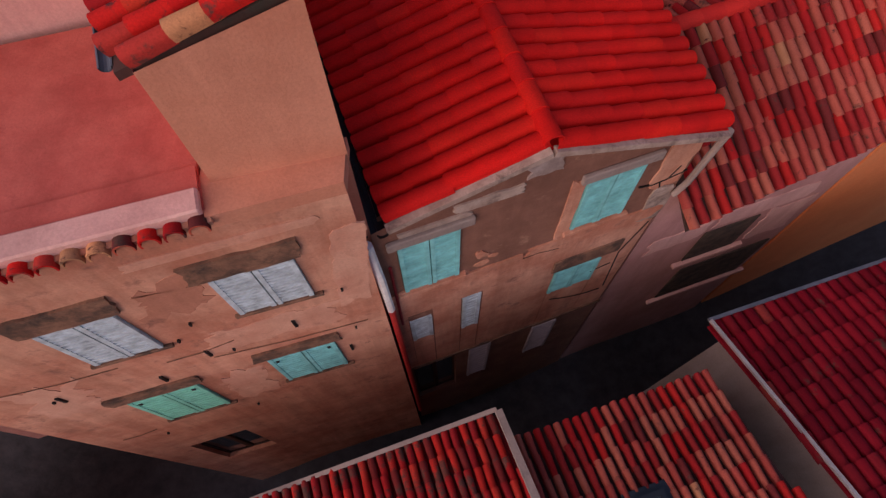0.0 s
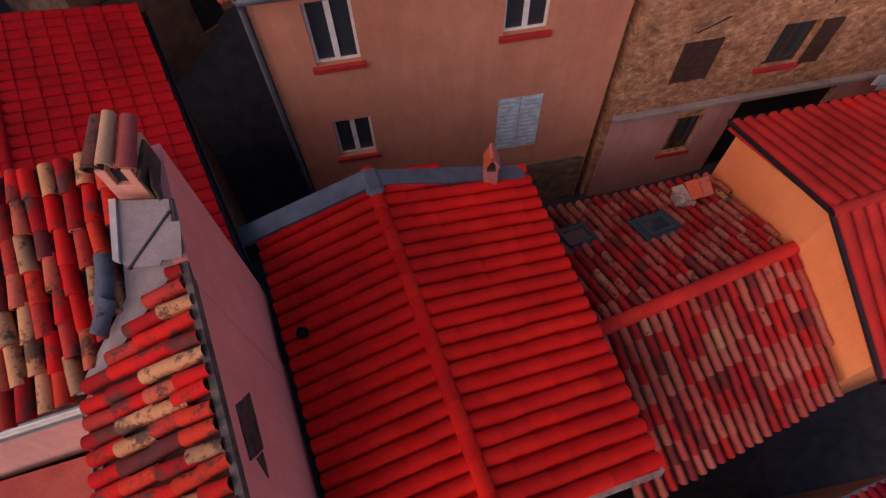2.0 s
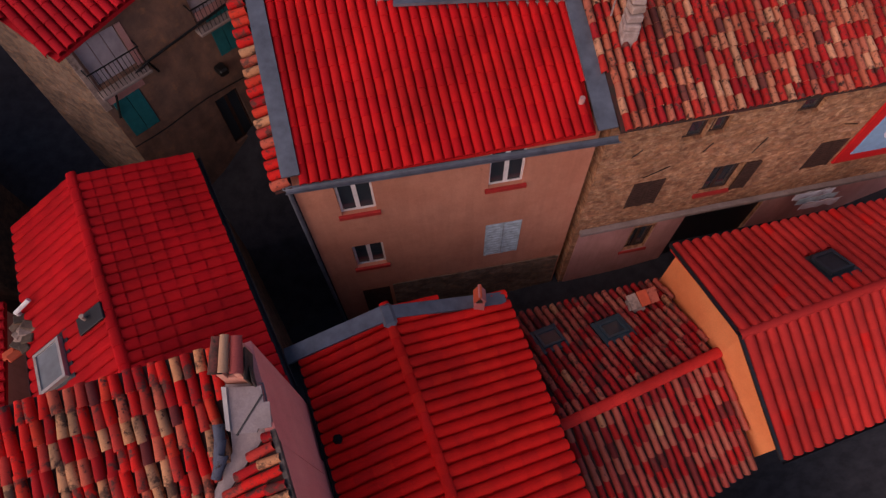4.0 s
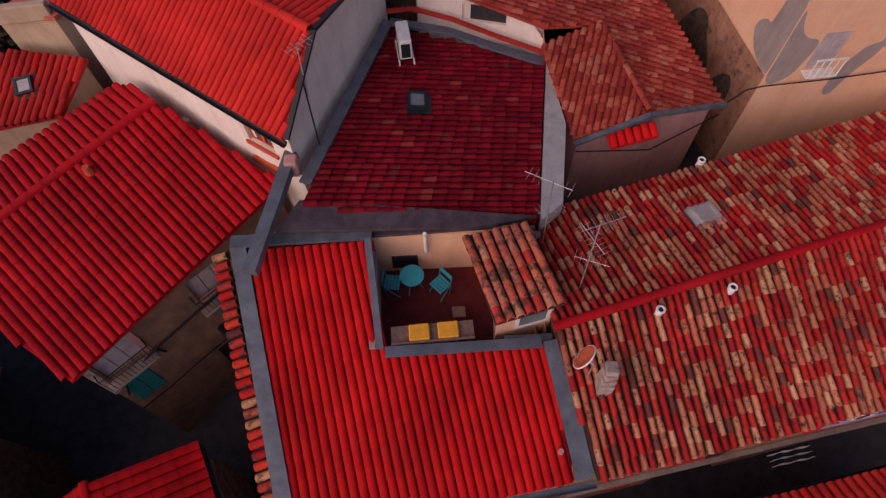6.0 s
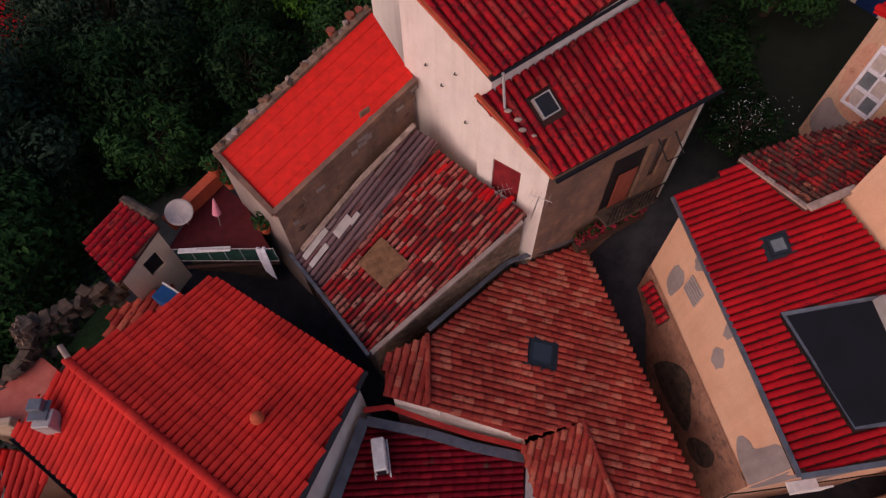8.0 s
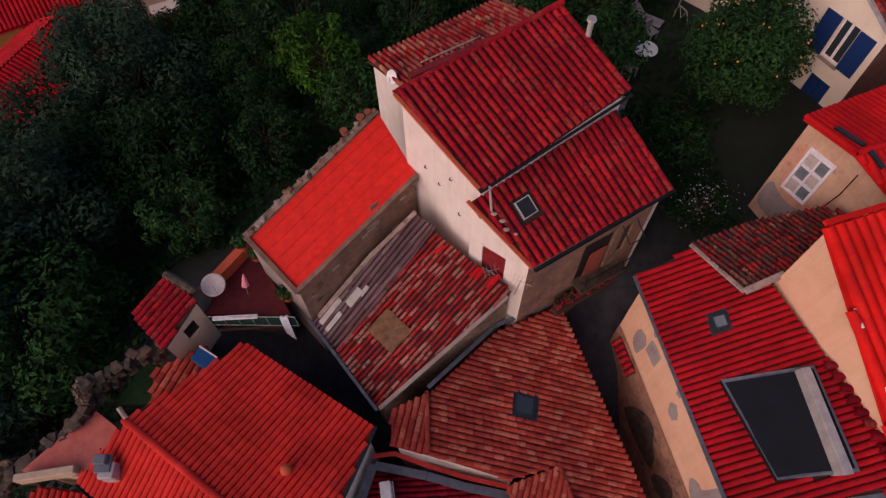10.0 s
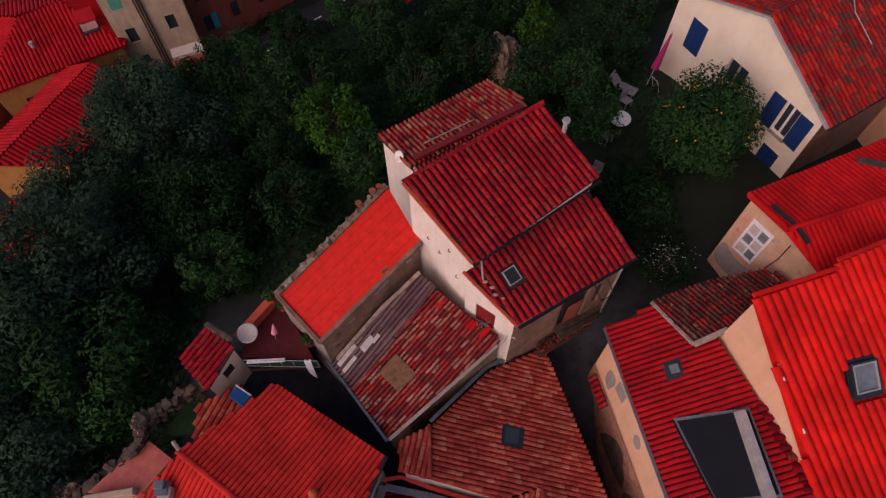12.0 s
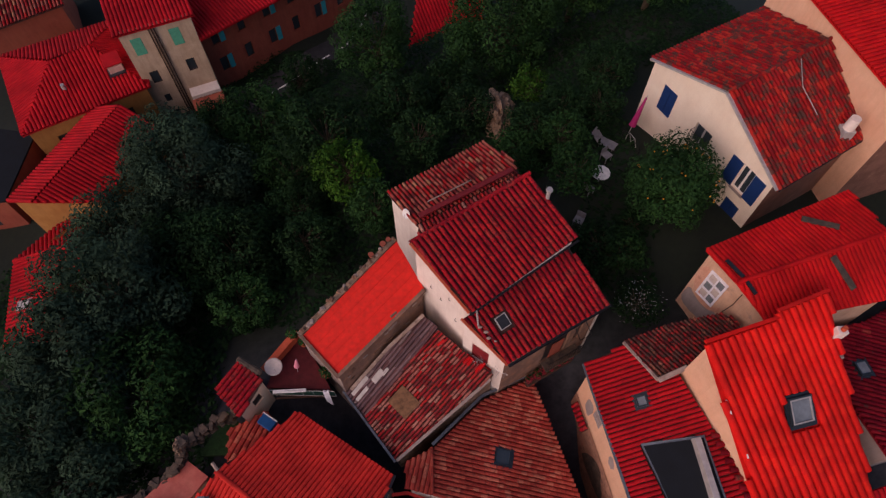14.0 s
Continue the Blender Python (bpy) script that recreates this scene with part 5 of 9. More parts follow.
# ---------- D: orange house ----------
def orange_house():
    h = house("house", (9, 5.5, -2), "house with orange render and ribbed red tile roof")
    tip, rw, sw = (6.02, 7.78, 6.42), (6.55, 5.05, 7.4), (7.5, 2.75, 5.75)
    ne, re, se = (13.5, 9.05, 6.4), (13.4, 7.05, 7.4), (13.6, 4.6, 5.7)
    v = (9.25, 6.72)
    r1, p1 = tiled_roof(h, [sw, se, re, rw], (sw[0] - rw[0], sw[1] - rw[1]), "dusk", 0.26, 0.4, 120, seed=10, anchor=(6, 6), jitter=0.006)
    r2, p2 = tiled_roof(h, [rw, re, ne, tip], (tip[0] - rw[0], tip[1] - rw[1]), "dusk", 0.26, 0.4, 120, holes=[square_of(v, (1, 0.3), 0.8, 0.8)], seed=11, anchor=(6, 6), jitter=0.006)
    ridge(r1, rw, re, "dusk", 0.12)
    for q0, q1 in ((rw, sw), (rw, tip)):
        strip(h, [(q0[0] - 0.05, q0[1], q0[2] - 0.02), (q1[0] - 0.05, q1[1], q1[2] - 0.02)], 0.07, "dark", "verge_board", 0.06)
    skylight(h, p2, v, (1, 0.3), 0.62, 0.62, glass="dark")
    walls(h, [(7.45, 2.95), (13.4, 4.7), (13.3, 8.9), (6.15, 7.6), (6.62, 5.05)], -8, min_top(p1, p2), "orange")
    gutter(h, (6.02, 7.85, 6.36), (13.5, 9.12, 6.34), "dark", 0.07)
    gutter(h, (7.5, 2.68, 5.68), (13.6, 4.52, 5.62), "dark", 0.07)


orange_house()


# ---------- E: beige house with the sunk roof terrace ----------
def terrace_house():
    h = house("house", (0, 11, 1), "beige house with a terrace sunk into its red tile roof")
    sw, se = (-2.45, 7.7, 9.97), (3.5, 8.58, 9.95)
    e1, n1, n2, nw = (3.12, 11.45, 11.05), (-0.55, 11.4, 11.08), (-0.78, 13.84, 11.85), (-3.62, 13.72, 11.85)
    dn = (0.19, -1.0)
    r, p = tiled_roof(h, [sw, se, e1, n1, n2, nw], dn, "red", 0.205, 0.4, 270, seed=12, anchor=(0, 9), jitter=0.006)
    strip(h, [(-4.0, 13.85, 12.0), (-0.75, 13.95, 11.9)], 0.3, "zinc", "flashing", 0.08)
    strip(h, [(-2.62, 7.8, 10.04), (-3.84, 13.8, 11.98)], 0.36, "zinc", "zinc_band", 0.06)
    strip(h, [(3.73, 8.6, 10.04), (3.24, 11.4, 11.13)], 0.42, "zinc", "zinc_band", 0.06)
    strip(h, [(-0.5, 11.3, 11.14), (3.0, 11.35, 11.12)], 0.24, "zinc", "zinc_band", 0.07)
    strip(h, [(-0.62, 11.4, 11.12), (-0.84, 13.85, 11.92)], 0.16, "zinc", "zinc_band", 0.07)
    gutter(h, (-2.75, 7.58, 9.9), (4.0, 8.5, 9.86), "zinc", 0.09)
    rs, ps = tiled_roof(h, [(-2.98, 7.62, 9.86), (-2.62, 7.66, 9.95), (-4.1, 13.7, 11.95), (-4.4, 13.6, 11.86)], (-1, -0.22), "brightold", 0.22, 0.32, 40, seed=13, name="verge", jitter=0.02)
    fa_a, fa_b = (-2.8, 8.03), (3.75, 8.96)
    fa = facade_axes(fa_a, fa_b)
    c = math.dist(fa_a, fa_b) / (fa_b[0] - fa_a[0])
    U = lambda x: (x - fa_a[0]) * c
    ops = [(U(-1.98), U(-1.18), 8.0, 9.35), (U(1.4), U(2.22), 8.1, 9.4), (U(-2.0), U(-1.22), 5.35, 6.5), (U(1.42), U(2.38), 4.75, 6.42), (U(-2.1), U(-1.3), 1.4, 3.9), (U(1.6), U(2.15), 2.5, 3.5)]
    top = lambda x, y: min(z_on(p, x, y), 12.0) - 0.16
    walls(h, [fa_a, fa_b, (3.2, 11.6), (2.9, 14.4), (-3.95, 14.15)], 0.2, top, ["beige", "stone", "stone", "pink", "darkstone"], {0: ops})
    for o in ops[:3]:
        window(h, fa, *o)
    shutters(h, fa, *ops[3], "paleblue", out=-0.02, label="faded pale blue closed shutter leaf")
    shutters(h, fa, *ops[4], "darkwood", out=-0.1, leaves=1)
    window(h, fa, *ops[5], "darkwood", None, leaves=1)
    part("stone_base", boxes(((U(-1.2), 0.0, 0.4), (U(3.7), 0.03, 4.0)), m=fa), "darkstone", h, "bare stone base of the front")
    part("drain_pipe", tubes([[(-2.78, 7.66, 9.85), (-2.86, 7.96, 9.5), (-2.86, 7.96, 1.8)]], 0.05, 8), "zinc", h)
    # terrace
    fz = 10.05
    bm = slab([(x, y, fz) for x, y in ((-0.72, 11.4), (2.3, 11.4), (2.3, 14.0), (-0.9, 13.95))], 0.08)
    part("terrace_floor", bm, "redfloor", h, "red tiled terrace floor darkened for shade")
    part("terrace_wall", boxes(((-0.85, 13.95, fz), (2.3, 14.1, 11.75))), "peach", h)
    strip(h, [(-0.85, 14.08, 11.77), (2.2, 14.16, 11.77)], 0.3, "membrane", "wall_capping", 0.08)
    part("terrace_wall", boxes(((-0.86, 11.4, fz), (-0.72, 13.95, 11.2))), "greywall", h)
    part("terrace_wall", boxes(((-0.72, 11.3, fz), (3.1, 11.42, 11.0))), "greywall", h)
    part("terrace_plinth", boxes(((-0.6, 11.422, fz + 0.002), (1.7, 12.06, 10.67)), bevel=0.01), "redfloor", h, "red raised ledge under the bench, darkened for shade")
    # closed black panel drawn as an unlit opening
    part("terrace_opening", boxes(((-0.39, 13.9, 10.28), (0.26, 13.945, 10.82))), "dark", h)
    # stair dormer
    dr, pd = tiled_roof(h, [(1.95, 11.55, 11.95), (3.5, 11.9, 11.98), (2.92, 14.0, 12.12), (1.4, 13.78, 11.9)], (0.28, -1.0), "sootsalmon", 0.21, 0.36, 60, seed=14, name="dormer_roof")
    fd = facade_axes((2.0, 11.65), (3.3, 11.95))
    walls(h, [(2.0, 11.65), (3.3, 11.95), (2.85, 13.9), (2.2, 13.75)], fz, min_top(pd, off=0.14), "peach", {0: [(0.45, 1.28, 11.04, 11.82)]}, name="dormer_wall")
    window(h, fd, 0.45, 1.28, 11.04, 11.82, "frame_white", None, depth=-0.02, leaves=1, bar=0.085, glass="greyglass")
    part("dormer_apron", boxes(((2.2, 11.43, 10.4), (3.3, 11.62, 11.0)), bevel=0.01), "zinc", h)
    part("vent", tubes([[(3.23, 9.13, 10.2), (3.23, 9.13, 10.42)]], 0.06, 10), "pink", h)
    part("vent_pipe", tubes([[(0.5, 13.88, 11.1), (0.5, 13.78, 12.1)]], 0.045, 10), "whiteplastic", h)
    return p


E_PLANE = terrace_house()


# ---------- F: stone house with mixed tiles ----------
def stone_house():
    h = house("house", (8, 12, 2), "stone fronted house under a large roof of mixed old tiles")
    sw, se = (4.0, 8.55, 9.95), (14.6, 10.45, 9.95)
    rw, re = (3.3, 11.58, 11.48), (14.2, 14.5, 11.4)
    nw, ne = (2.95, 14.75, 10.95), (14.0, 17.85, 10.9)
    v = (7.5, 14.45)
    r1, p1 = tiled_roof(h, [sw, se, re, rw], (0.18, -1.0), "old", 0.19, 0.34, 300, seed=15, jitter=0.018, anchor=(5, 10))
    r2, p2 = tiled_roof(h, [rw, re, ne, nw], (-0.28, 1.0), "old", 0.19, 0.33, 200, holes=[square_of(v, (1, 0.28), 0.7, 0.6)], seed=16, jitter=0.018, anchor=(5, 13))
    ridge(r1, rw, re, "crimson", 0.12, 0.45)
    skylight(h, p2, v, (1, 0.28), 0.55, 0.5, glass="lead", frame="lead")
    fa_a, fa_b = (3.95, 8.9), (14.5, 10.65)
    fa = facade_axes(fa_a, fa_b)
    c = math.dist(fa_a, fa_b) / (fa_b[0] - fa_a[0])
    U = lambda x: (x - fa_a[0]) * c
    ops = [(U(5.1), U(5.95), 6.15, 7.3), (U(7.1), U(7.95), 6.2, 7.35), (U(9.9), U(10.7), 6.4, 7.55), (U(5.75), U(6.3), 8.75, 9.4), (U(6.35), U(6.8), 8.8, 9.4), (U(8.4), U(9.0), 8.95, 9.5), (U(5.7), U(6.4), 3.6, 4.9), (U(7.2), U(9.6), 2.2, 5.1)]
    walls(h, [fa_a, fa_b, (14.0, 14.3), (13.9, 17.6), (3.1, 14.55), (3.4, 11.6)], 0.5, min_top(p1, p2), ["stone", "stone", "stone", "greywall", "greywall", "stone"], {0: ops})
    for o in (ops[0], ops[2]):
        shutters(h, fa, *o, "darkwood", out=-0.03, label="dark brown closed shutter leaf")
    window(h, fa, *ops[1], "darkwood", "redpaint")
    shutters(h, fa, U(7.98), U(8.4), 6.2, 7.35, "darkwood", out=0.06, leaves=1)
    for o in ops[3:6]:
        window(h, fa, *o, "darkwood", None, leaves=1)
    window(h, fa, *ops[6], "darkwood", "redpaint")
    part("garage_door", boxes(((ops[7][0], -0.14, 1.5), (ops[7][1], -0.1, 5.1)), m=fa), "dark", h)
    for u0, u1, v0, v1 in ((0.15, U(5.7), 0.6, 5.3), (U(6.4), U(7.2), 0.6, 5.3), (U(5.7), U(6.4), 0.6, 3.6), (U(9.6), U(14.4), 0.6, 5.3)):
        part("ground_floor_render", boxes(((u0, 0.0, v0), (u1, 0.03, v1)), m=fa), "pink", h, "pink rendered ground floor")
    part("ledge", boxes(((0.1, 0.0, 5.3), (U(14.4), 0.16, 5.45)), m=fa, bevel=0.02), "concrete", h)
    ch = part("chimney", boxes(((4.1, 10.2, 10.4), (4.44, 10.58, 11.05)), bevel=0.03), "palestone", h, "leaning pale chimney of stacked stones")
    for k in range(4):
        w = 0.17 - 0.012 * k
        part("stone_course", boxes(((-w, -w - 0.02, 0.0), (w, w + 0.02, 0.15)), m=Matrix.Translation((4.27 + 0.015 * k, 10.39 + 0.035 * k, 11.06 + 0.165 * k)) @ Matrix.Rotation(0.12 * (k % 3) - 0.1, 4, "Z") @ Matrix.Rotation(-0.06 * k, 4, "X"), bevel=0.025), "palestone" if k != 2 else "mortar", ch)
    for q in ((5.7, 11.85), (7.45, 12.3), (7.9, 16.2)):
        bm = bmesh.new()
        z = min(z_on(p1, *q), z_on(p2, *q))
        add_cyl(bm, (*q, z), (*q, z + 0.24), 0.09, seg=12)
        vent = part("vent", bm, "whiteplastic", h, "white roof vent with a dark mouth")
        part("rim", tubes([[(q[0] + 0.085 * math.cos(0.5236 * i), q[1] + 0.085 * math.sin(0.5236 * i), z + 0.25) for i in range(13)]], 0.028, 6), "whiteplastic", vent)
        # black disc painted as the vent's unlit inside
        bm = bmesh.new()
        add_cyl(bm, (*q, z + 0.241), (*q, z + 0.246), 0.075, seg=12)
        part("mouth", bm, "dark", vent)
    return p1, p2


F_S, F_N = stone_house()


# ---------- G: red gabled house in the west ----------
def west_house():
    h = house("house", (-6.5, 7, 1), "red tiled gabled house beside a dark alley")
    ra, rs = (-8.2, 9.3, 8.45), (-5.6, 3.9, 8.5)
    ne, se = (-5.85, 10.3, 7.72), (-2.95, 4.3, 7.74)
    nw, sw = (-9.9, 8.6, 7.5), (-7.6, 3.0, 7.6)
    d = perp(rs, ra)
    v = (-7.75, 4.95)
    r1, p1 = tiled_roof(h, [se, ne, ra, rs], (-d[0], -d[1]), "flatred", 0.27, 0.34, 150, seed=17, anchor=(-3, 7), jitter=0.008)
    r2, p2 = tiled_roof(h, [rs, ra, nw, sw], d, "flatred", 0.27, 0.34, 100, holes=[square_of(v, (0.43, -0.9), 1.0, 0.8)], seed=18, anchor=(-6, 7), jitter=0.008)
    ridge(r1, ra, rs, "flatred", 0.12)
    # grey pane: the reflected sky is painted as its colour
    skylight(h, p2, v, (0.43, -0.9), 0.95, 0.75, glass="greyglass", frame="steel")
    walls(h, [(-7.5, 3.2), (-3.1, 4.4), (-5.9, 10.15), (-9.75, 8.5)], 0, min_top(p1, p2), ["pink", "darkstone", "darkstone", "greywall"])
    gutter(h, (-2.88, 4.32, 7.66), (-5.78, 10.32, 7.64), "dark", 0.08)
    gutter(h, (-7.66, 2.98, 7.52), (-9.97, 8.58, 7.42), "dark", 0.07)
    on = lambda x, y, e: Vector((x, y, z_on(p2, x, y) + e))
    part("patch_sheet", boxes(((-0.34, -0.2, 0.04), (0.34, 0.2, 0.1)), m=Matrix.Translation(on(-6.87, 5.72, 0.04)) @ Matrix.Rotation(0.45, 4, "Z") @ Matrix.Rotation(-0.42, 4, "Y"), bevel=0.01), "dark", h, "dark bitumen patch")
    part("vent_pipe", tubes([[on(-7.02, 5.72, 0.0), on(-7.02, 5.72, 0.3)]], 0.05, 10), "mortar", h)
    part("vent_pipe", tubes([[on(-9.01, 6.24, 0.0), on(-9.01, 6.24, 0.22), on(-8.71, 6.46, 0.2)]], 0.055, 10), "whiteplastic", h)
    rng = random.Random(91)
    for k in range(12):
        x, y = -8.83 + rng.uniform(-0.35, 0.25), 5.68 + rng.uniform(-0.4, 0.5)
        part("loose_tile", boxes(((-0.1, -0.16, 0.0), (0.1, 0.16, 0.06)), m=Matrix.Translation(on(x, y, 0.05)) @ Matrix.Rotation(rng.uniform(0, 3), 4, "Z") @ Matrix.Rotation(rng.uniform(-0.4, 0.4), 4, "X"), bevel=0.02), rng.choice(("soot", "darkstone", "mortar", "clay", "soot")), h)


west_house()


# ---------- H: large crimson house in the north west ----------
def balcony_house():
    h = house("house", (-7, 15, 4), "large crimson tiled house with stone front, balconies and teal shutters")
    se, ne = (-8.2, 11.4, 10.05), (-3.2, 16.1, 11.2)
    re, rw = (-6.5, 18.2, 12.3), (-11.4, 14.1, 11.3)
    nwe, nww = (-7.7, 19.2, 12.1), (-12.6, 16.0, 11.0)
    sww = (-10.4, 12.2, 9.7)
    r1, p1 = tiled_roof(h, [se, ne, re, rw, (-11.0, 13.4, 10.9)], (0.7, -0.72), "crimson", 0.235, 0.38, 260, seed=19, anchor=(-5, 14), jitter=0.006)
    r2, p2 = tiled_roof(h, [re, nwe, nww, rw], (-0.7, 0.72), "crimson", 0.235, 0.38, 60, seed=20, anchor=(-5, 14), jitter=0.006)
    ridge(r1, rw, re, "crimson", 0.14)
    fa_a, fa_b = (-8.2, 11.75), (-3.45, 16.15)
    fa = facade_axes(fa_a, fa_b)
    ops = [(0.2, 1.27, 8.6, 9.85), (3.15, 4.3, 8.7, 10.0), (0.2, 0.97, 6.72, 8.0), (3.38, 4.08, 7.45, 8.78), (2.6, 3.4, 4.2, 6.2)]
    walls(h, [fa_a, fa_b, (-6.6, 18.0), (-7.8, 18.9), (-12.3, 15.7), (-11.0, 13.5)], 1, min_top(p1, p2), ["oldstone", "pink", "pink", "pink", "darkstone", "darkstone"], {0: ops})
    for o in ops[:2]:
        z = o[2] - 0.08
        shutters(h, fa, *o, "greywood", out=-0.1, leaves=3, battens=False, label="pale grey closed shutter leaf")
        b = part("balcony", boxes(((o[0] - 0.15, 0.0, z - 0.1), (o[1] + 0.2, 0.32, z)), m=fa, bevel=0.02), "concrete", h, "shallow balcony slab with iron rail")
        rail = [[fa @ Vector((o[0] - 0.12 + k * (o[1] - o[0] + 0.28) / 12, 0.29, z)), fa @ Vector((o[0] - 0.12 + k * (o[1] - o[0] + 0.28) / 12, 0.29, z + 0.75))] for k in range(13)]
        for q in rail:
            part("baluster", tubes([q], 0.009, 5), "iron", b)
        part("hand_rail", tubes([[fa @ Vector((o[0] - 0.13, 0.02, z + 0.75)), fa @ Vector((o[0] - 0.13, 0.3, z + 0.75)), fa @ Vector((o[1] + 0.18, 0.3, z + 0.75)), fa @ Vector((o[1] + 0.18, 0.02, z + 0.75))]], 0.022, 5), "iron", b)
        part("surround", boxes(((o[1] + 0.0, 0.0, o[2]), (o[1] + 0.16, 0.03, o[3])), m=fa), "pink", h)
    for o in ops[2:4]:
        shutters(h, fa, *o, "darkteal", leaves=2, battens=False, label="teal closed shutter leaf darkened for shade")
        part("surround", boxes(((o[0] - 0.2, 0.0, o[3]), (o[1] + 0.2, 0.012, o[3] + 0.25)), m=fa), "pink", h)
    window(h, fa, *ops[4], "darkwood", None)
    part("wall_lamp", boxes(((3.0, 0.0, 7.1), (3.3, 0.4, 7.35)), m=fa, bevel=0.06), "iron", h)
    part("render_patch", boxes(((-0.05, 0.0, 7.9), (0.14, 0.03, 9.8)), m=fa, bevel=0.01), "mortar", h)
    part("conduit", tubes([[fa @ Vector((0.15, 0.1, 7.6)), fa @ Vector((0.4, 0.12, 8.3)), fa @ Vector((1.5, 0.12, 8.62)), fa @ Vector((1.62, 0.12, 8.2))], [fa @ Vector((1.5, 0.12, 8.62)), fa @ Vector((3.0, 0.1, 8.75)), fa @ Vector((6.2, 0.1, 9.1))]], 0.035, 6), "iron", h)
    part("cable", tubes([[fa @ Vector((k * 0.5, 0.1, 6.5 - 0.05 * math.sin(k))) for k in range(0, 14)]], 0.02, 5), "iron", h)
    z = z_on(p1, -8.5, 16.9)
    bm = bmesh.new()
    add_cyl(bm, (-8.0, 16.3, z_on(p1, -8.0, 16.3)), (-8.0, 16.3, z_on(p1, -8.0, 16.3) + 0.3), 0.12, 0.09, seg=12)
    part("vent", bm, "clay", h)


balcony_house()


# ---------- I: bright red house ----------
def bright_house():
    h = house("house", (-4.5, 20, 8), "tall house with a new bright red tile roof and white walls")
    rE, rW = (-1.78, 17.5, 14.88), (-7.25, 21.68, 15.2)
    se, sw = (-2.52, 15.5, 13.62), (-8.95, 20.35, 13.95)
    e, n = (-0.12, 21.3, 14.35), (-4.25, 24.15, 14.72)
    d = perp(rE, rW)
    r1, p1 = tiled_roof(h, [se, rE, rW, sw], d, "salmon", 0.19, 0.4, 150, seed=21, anchor=(-2, 18), jitter=0.005)
    r2, p2 = tiled_roof(h, [rE, e, n, rW], (-d[0], -d[1]), "salmon", 0.19, 0.4, 150, seed=22, anchor=(-2, 18), jitter=0.005)
    ridge(r1, rW, rE, "salmon", 0.13)
    fa_a, fa_b = (-8.7, 20.3), (-2.55, 15.85)
    fa = facade_axes(fa_a, fa_b)
    L = math.dist(fa_a, fa_b)
    walls(h, [fa_a, fa_b, (-0.35, 21.2), (-4.2, 23.9), (-7.4, 21.75)], 4, min_top(p1, p2), ["white", "white", "greywall", "greywall", "greywall"], {0: [(L - 1.6, L - 0.7, 12.2, 13.3)]})
    window(h, fa, L - 1.6, L - 0.7, 12.2, 13.3, "clay", "clay")
    ragged(fa, 5.73, 6.67, 11.19, 11.56, 381, "bare_brick", "clay", h, rough=0.12, label="bare brick where the white render fell off")
    part("flap", boxes(((3.23, 0.0, 10.90), (3.47, 0.16, 11.50)), m=fa, bevel=0.03), "white", h)
    gutter(h, (-2.5, 15.4, 13.55), (-9.0, 20.28, 13.88), "dark", 0.09)
    strip(h, [(-2.44, 15.5, 13.58), (-1.7, 17.5, 14.84), (-0.04, 21.3, 14.3)], 0.12, "dark", "barge_board", 0.08)
    ch = part("chimney", boxes(((-7.85, 20.15, 14.0), (-7.42, 20.6, 14.95)), bevel=0.02), "lead", h, "grey cement chimney with a sheet metal cowl")
    part("chimney_cap", boxes(((-7.97, 20.3, 14.95), (-7.5, 20.8, 15.0)), ((-7.93, 20.5, 15.002), (-7.6, 20.78, 15.2)), bevel=0.015), "zinc", ch)
    part("ridge_pipe", tubes([[(-7.2, 21.72, 15.3), (-7.45, 22.02, 15.36)]], 0.07, 8), "mortar", h)
    bm = bmesh.new()
    z = z_on(p2, -2.5, 20.08)
    bmesh.ops.create_uvsphere(bm, u_segments=16, v_segments=10, radius=0.17, matrix=Matrix.Translation((-2.5, 20.08, z + 0.24)))
    add_cyl(bm, (-2.5, 20.08, z), (-2.5, 20.08, z + 0.16), 0.12, seg=14)
    part("vent", bm, "clay", h, "round orange roof vent", True)
    part("cable", tubes([[(-2.05, 16.7, 14.2), (-2.0, 16.3, 12.4), (-1.95, 16.2, 12.0)]], 0.02, 5), "iron", h)
    part("coping", boxes(((-2.75, 15.5, 12.2), (-2.45, 15.8, 12.75)), bevel=0.03), "pink", h)


bright_house()


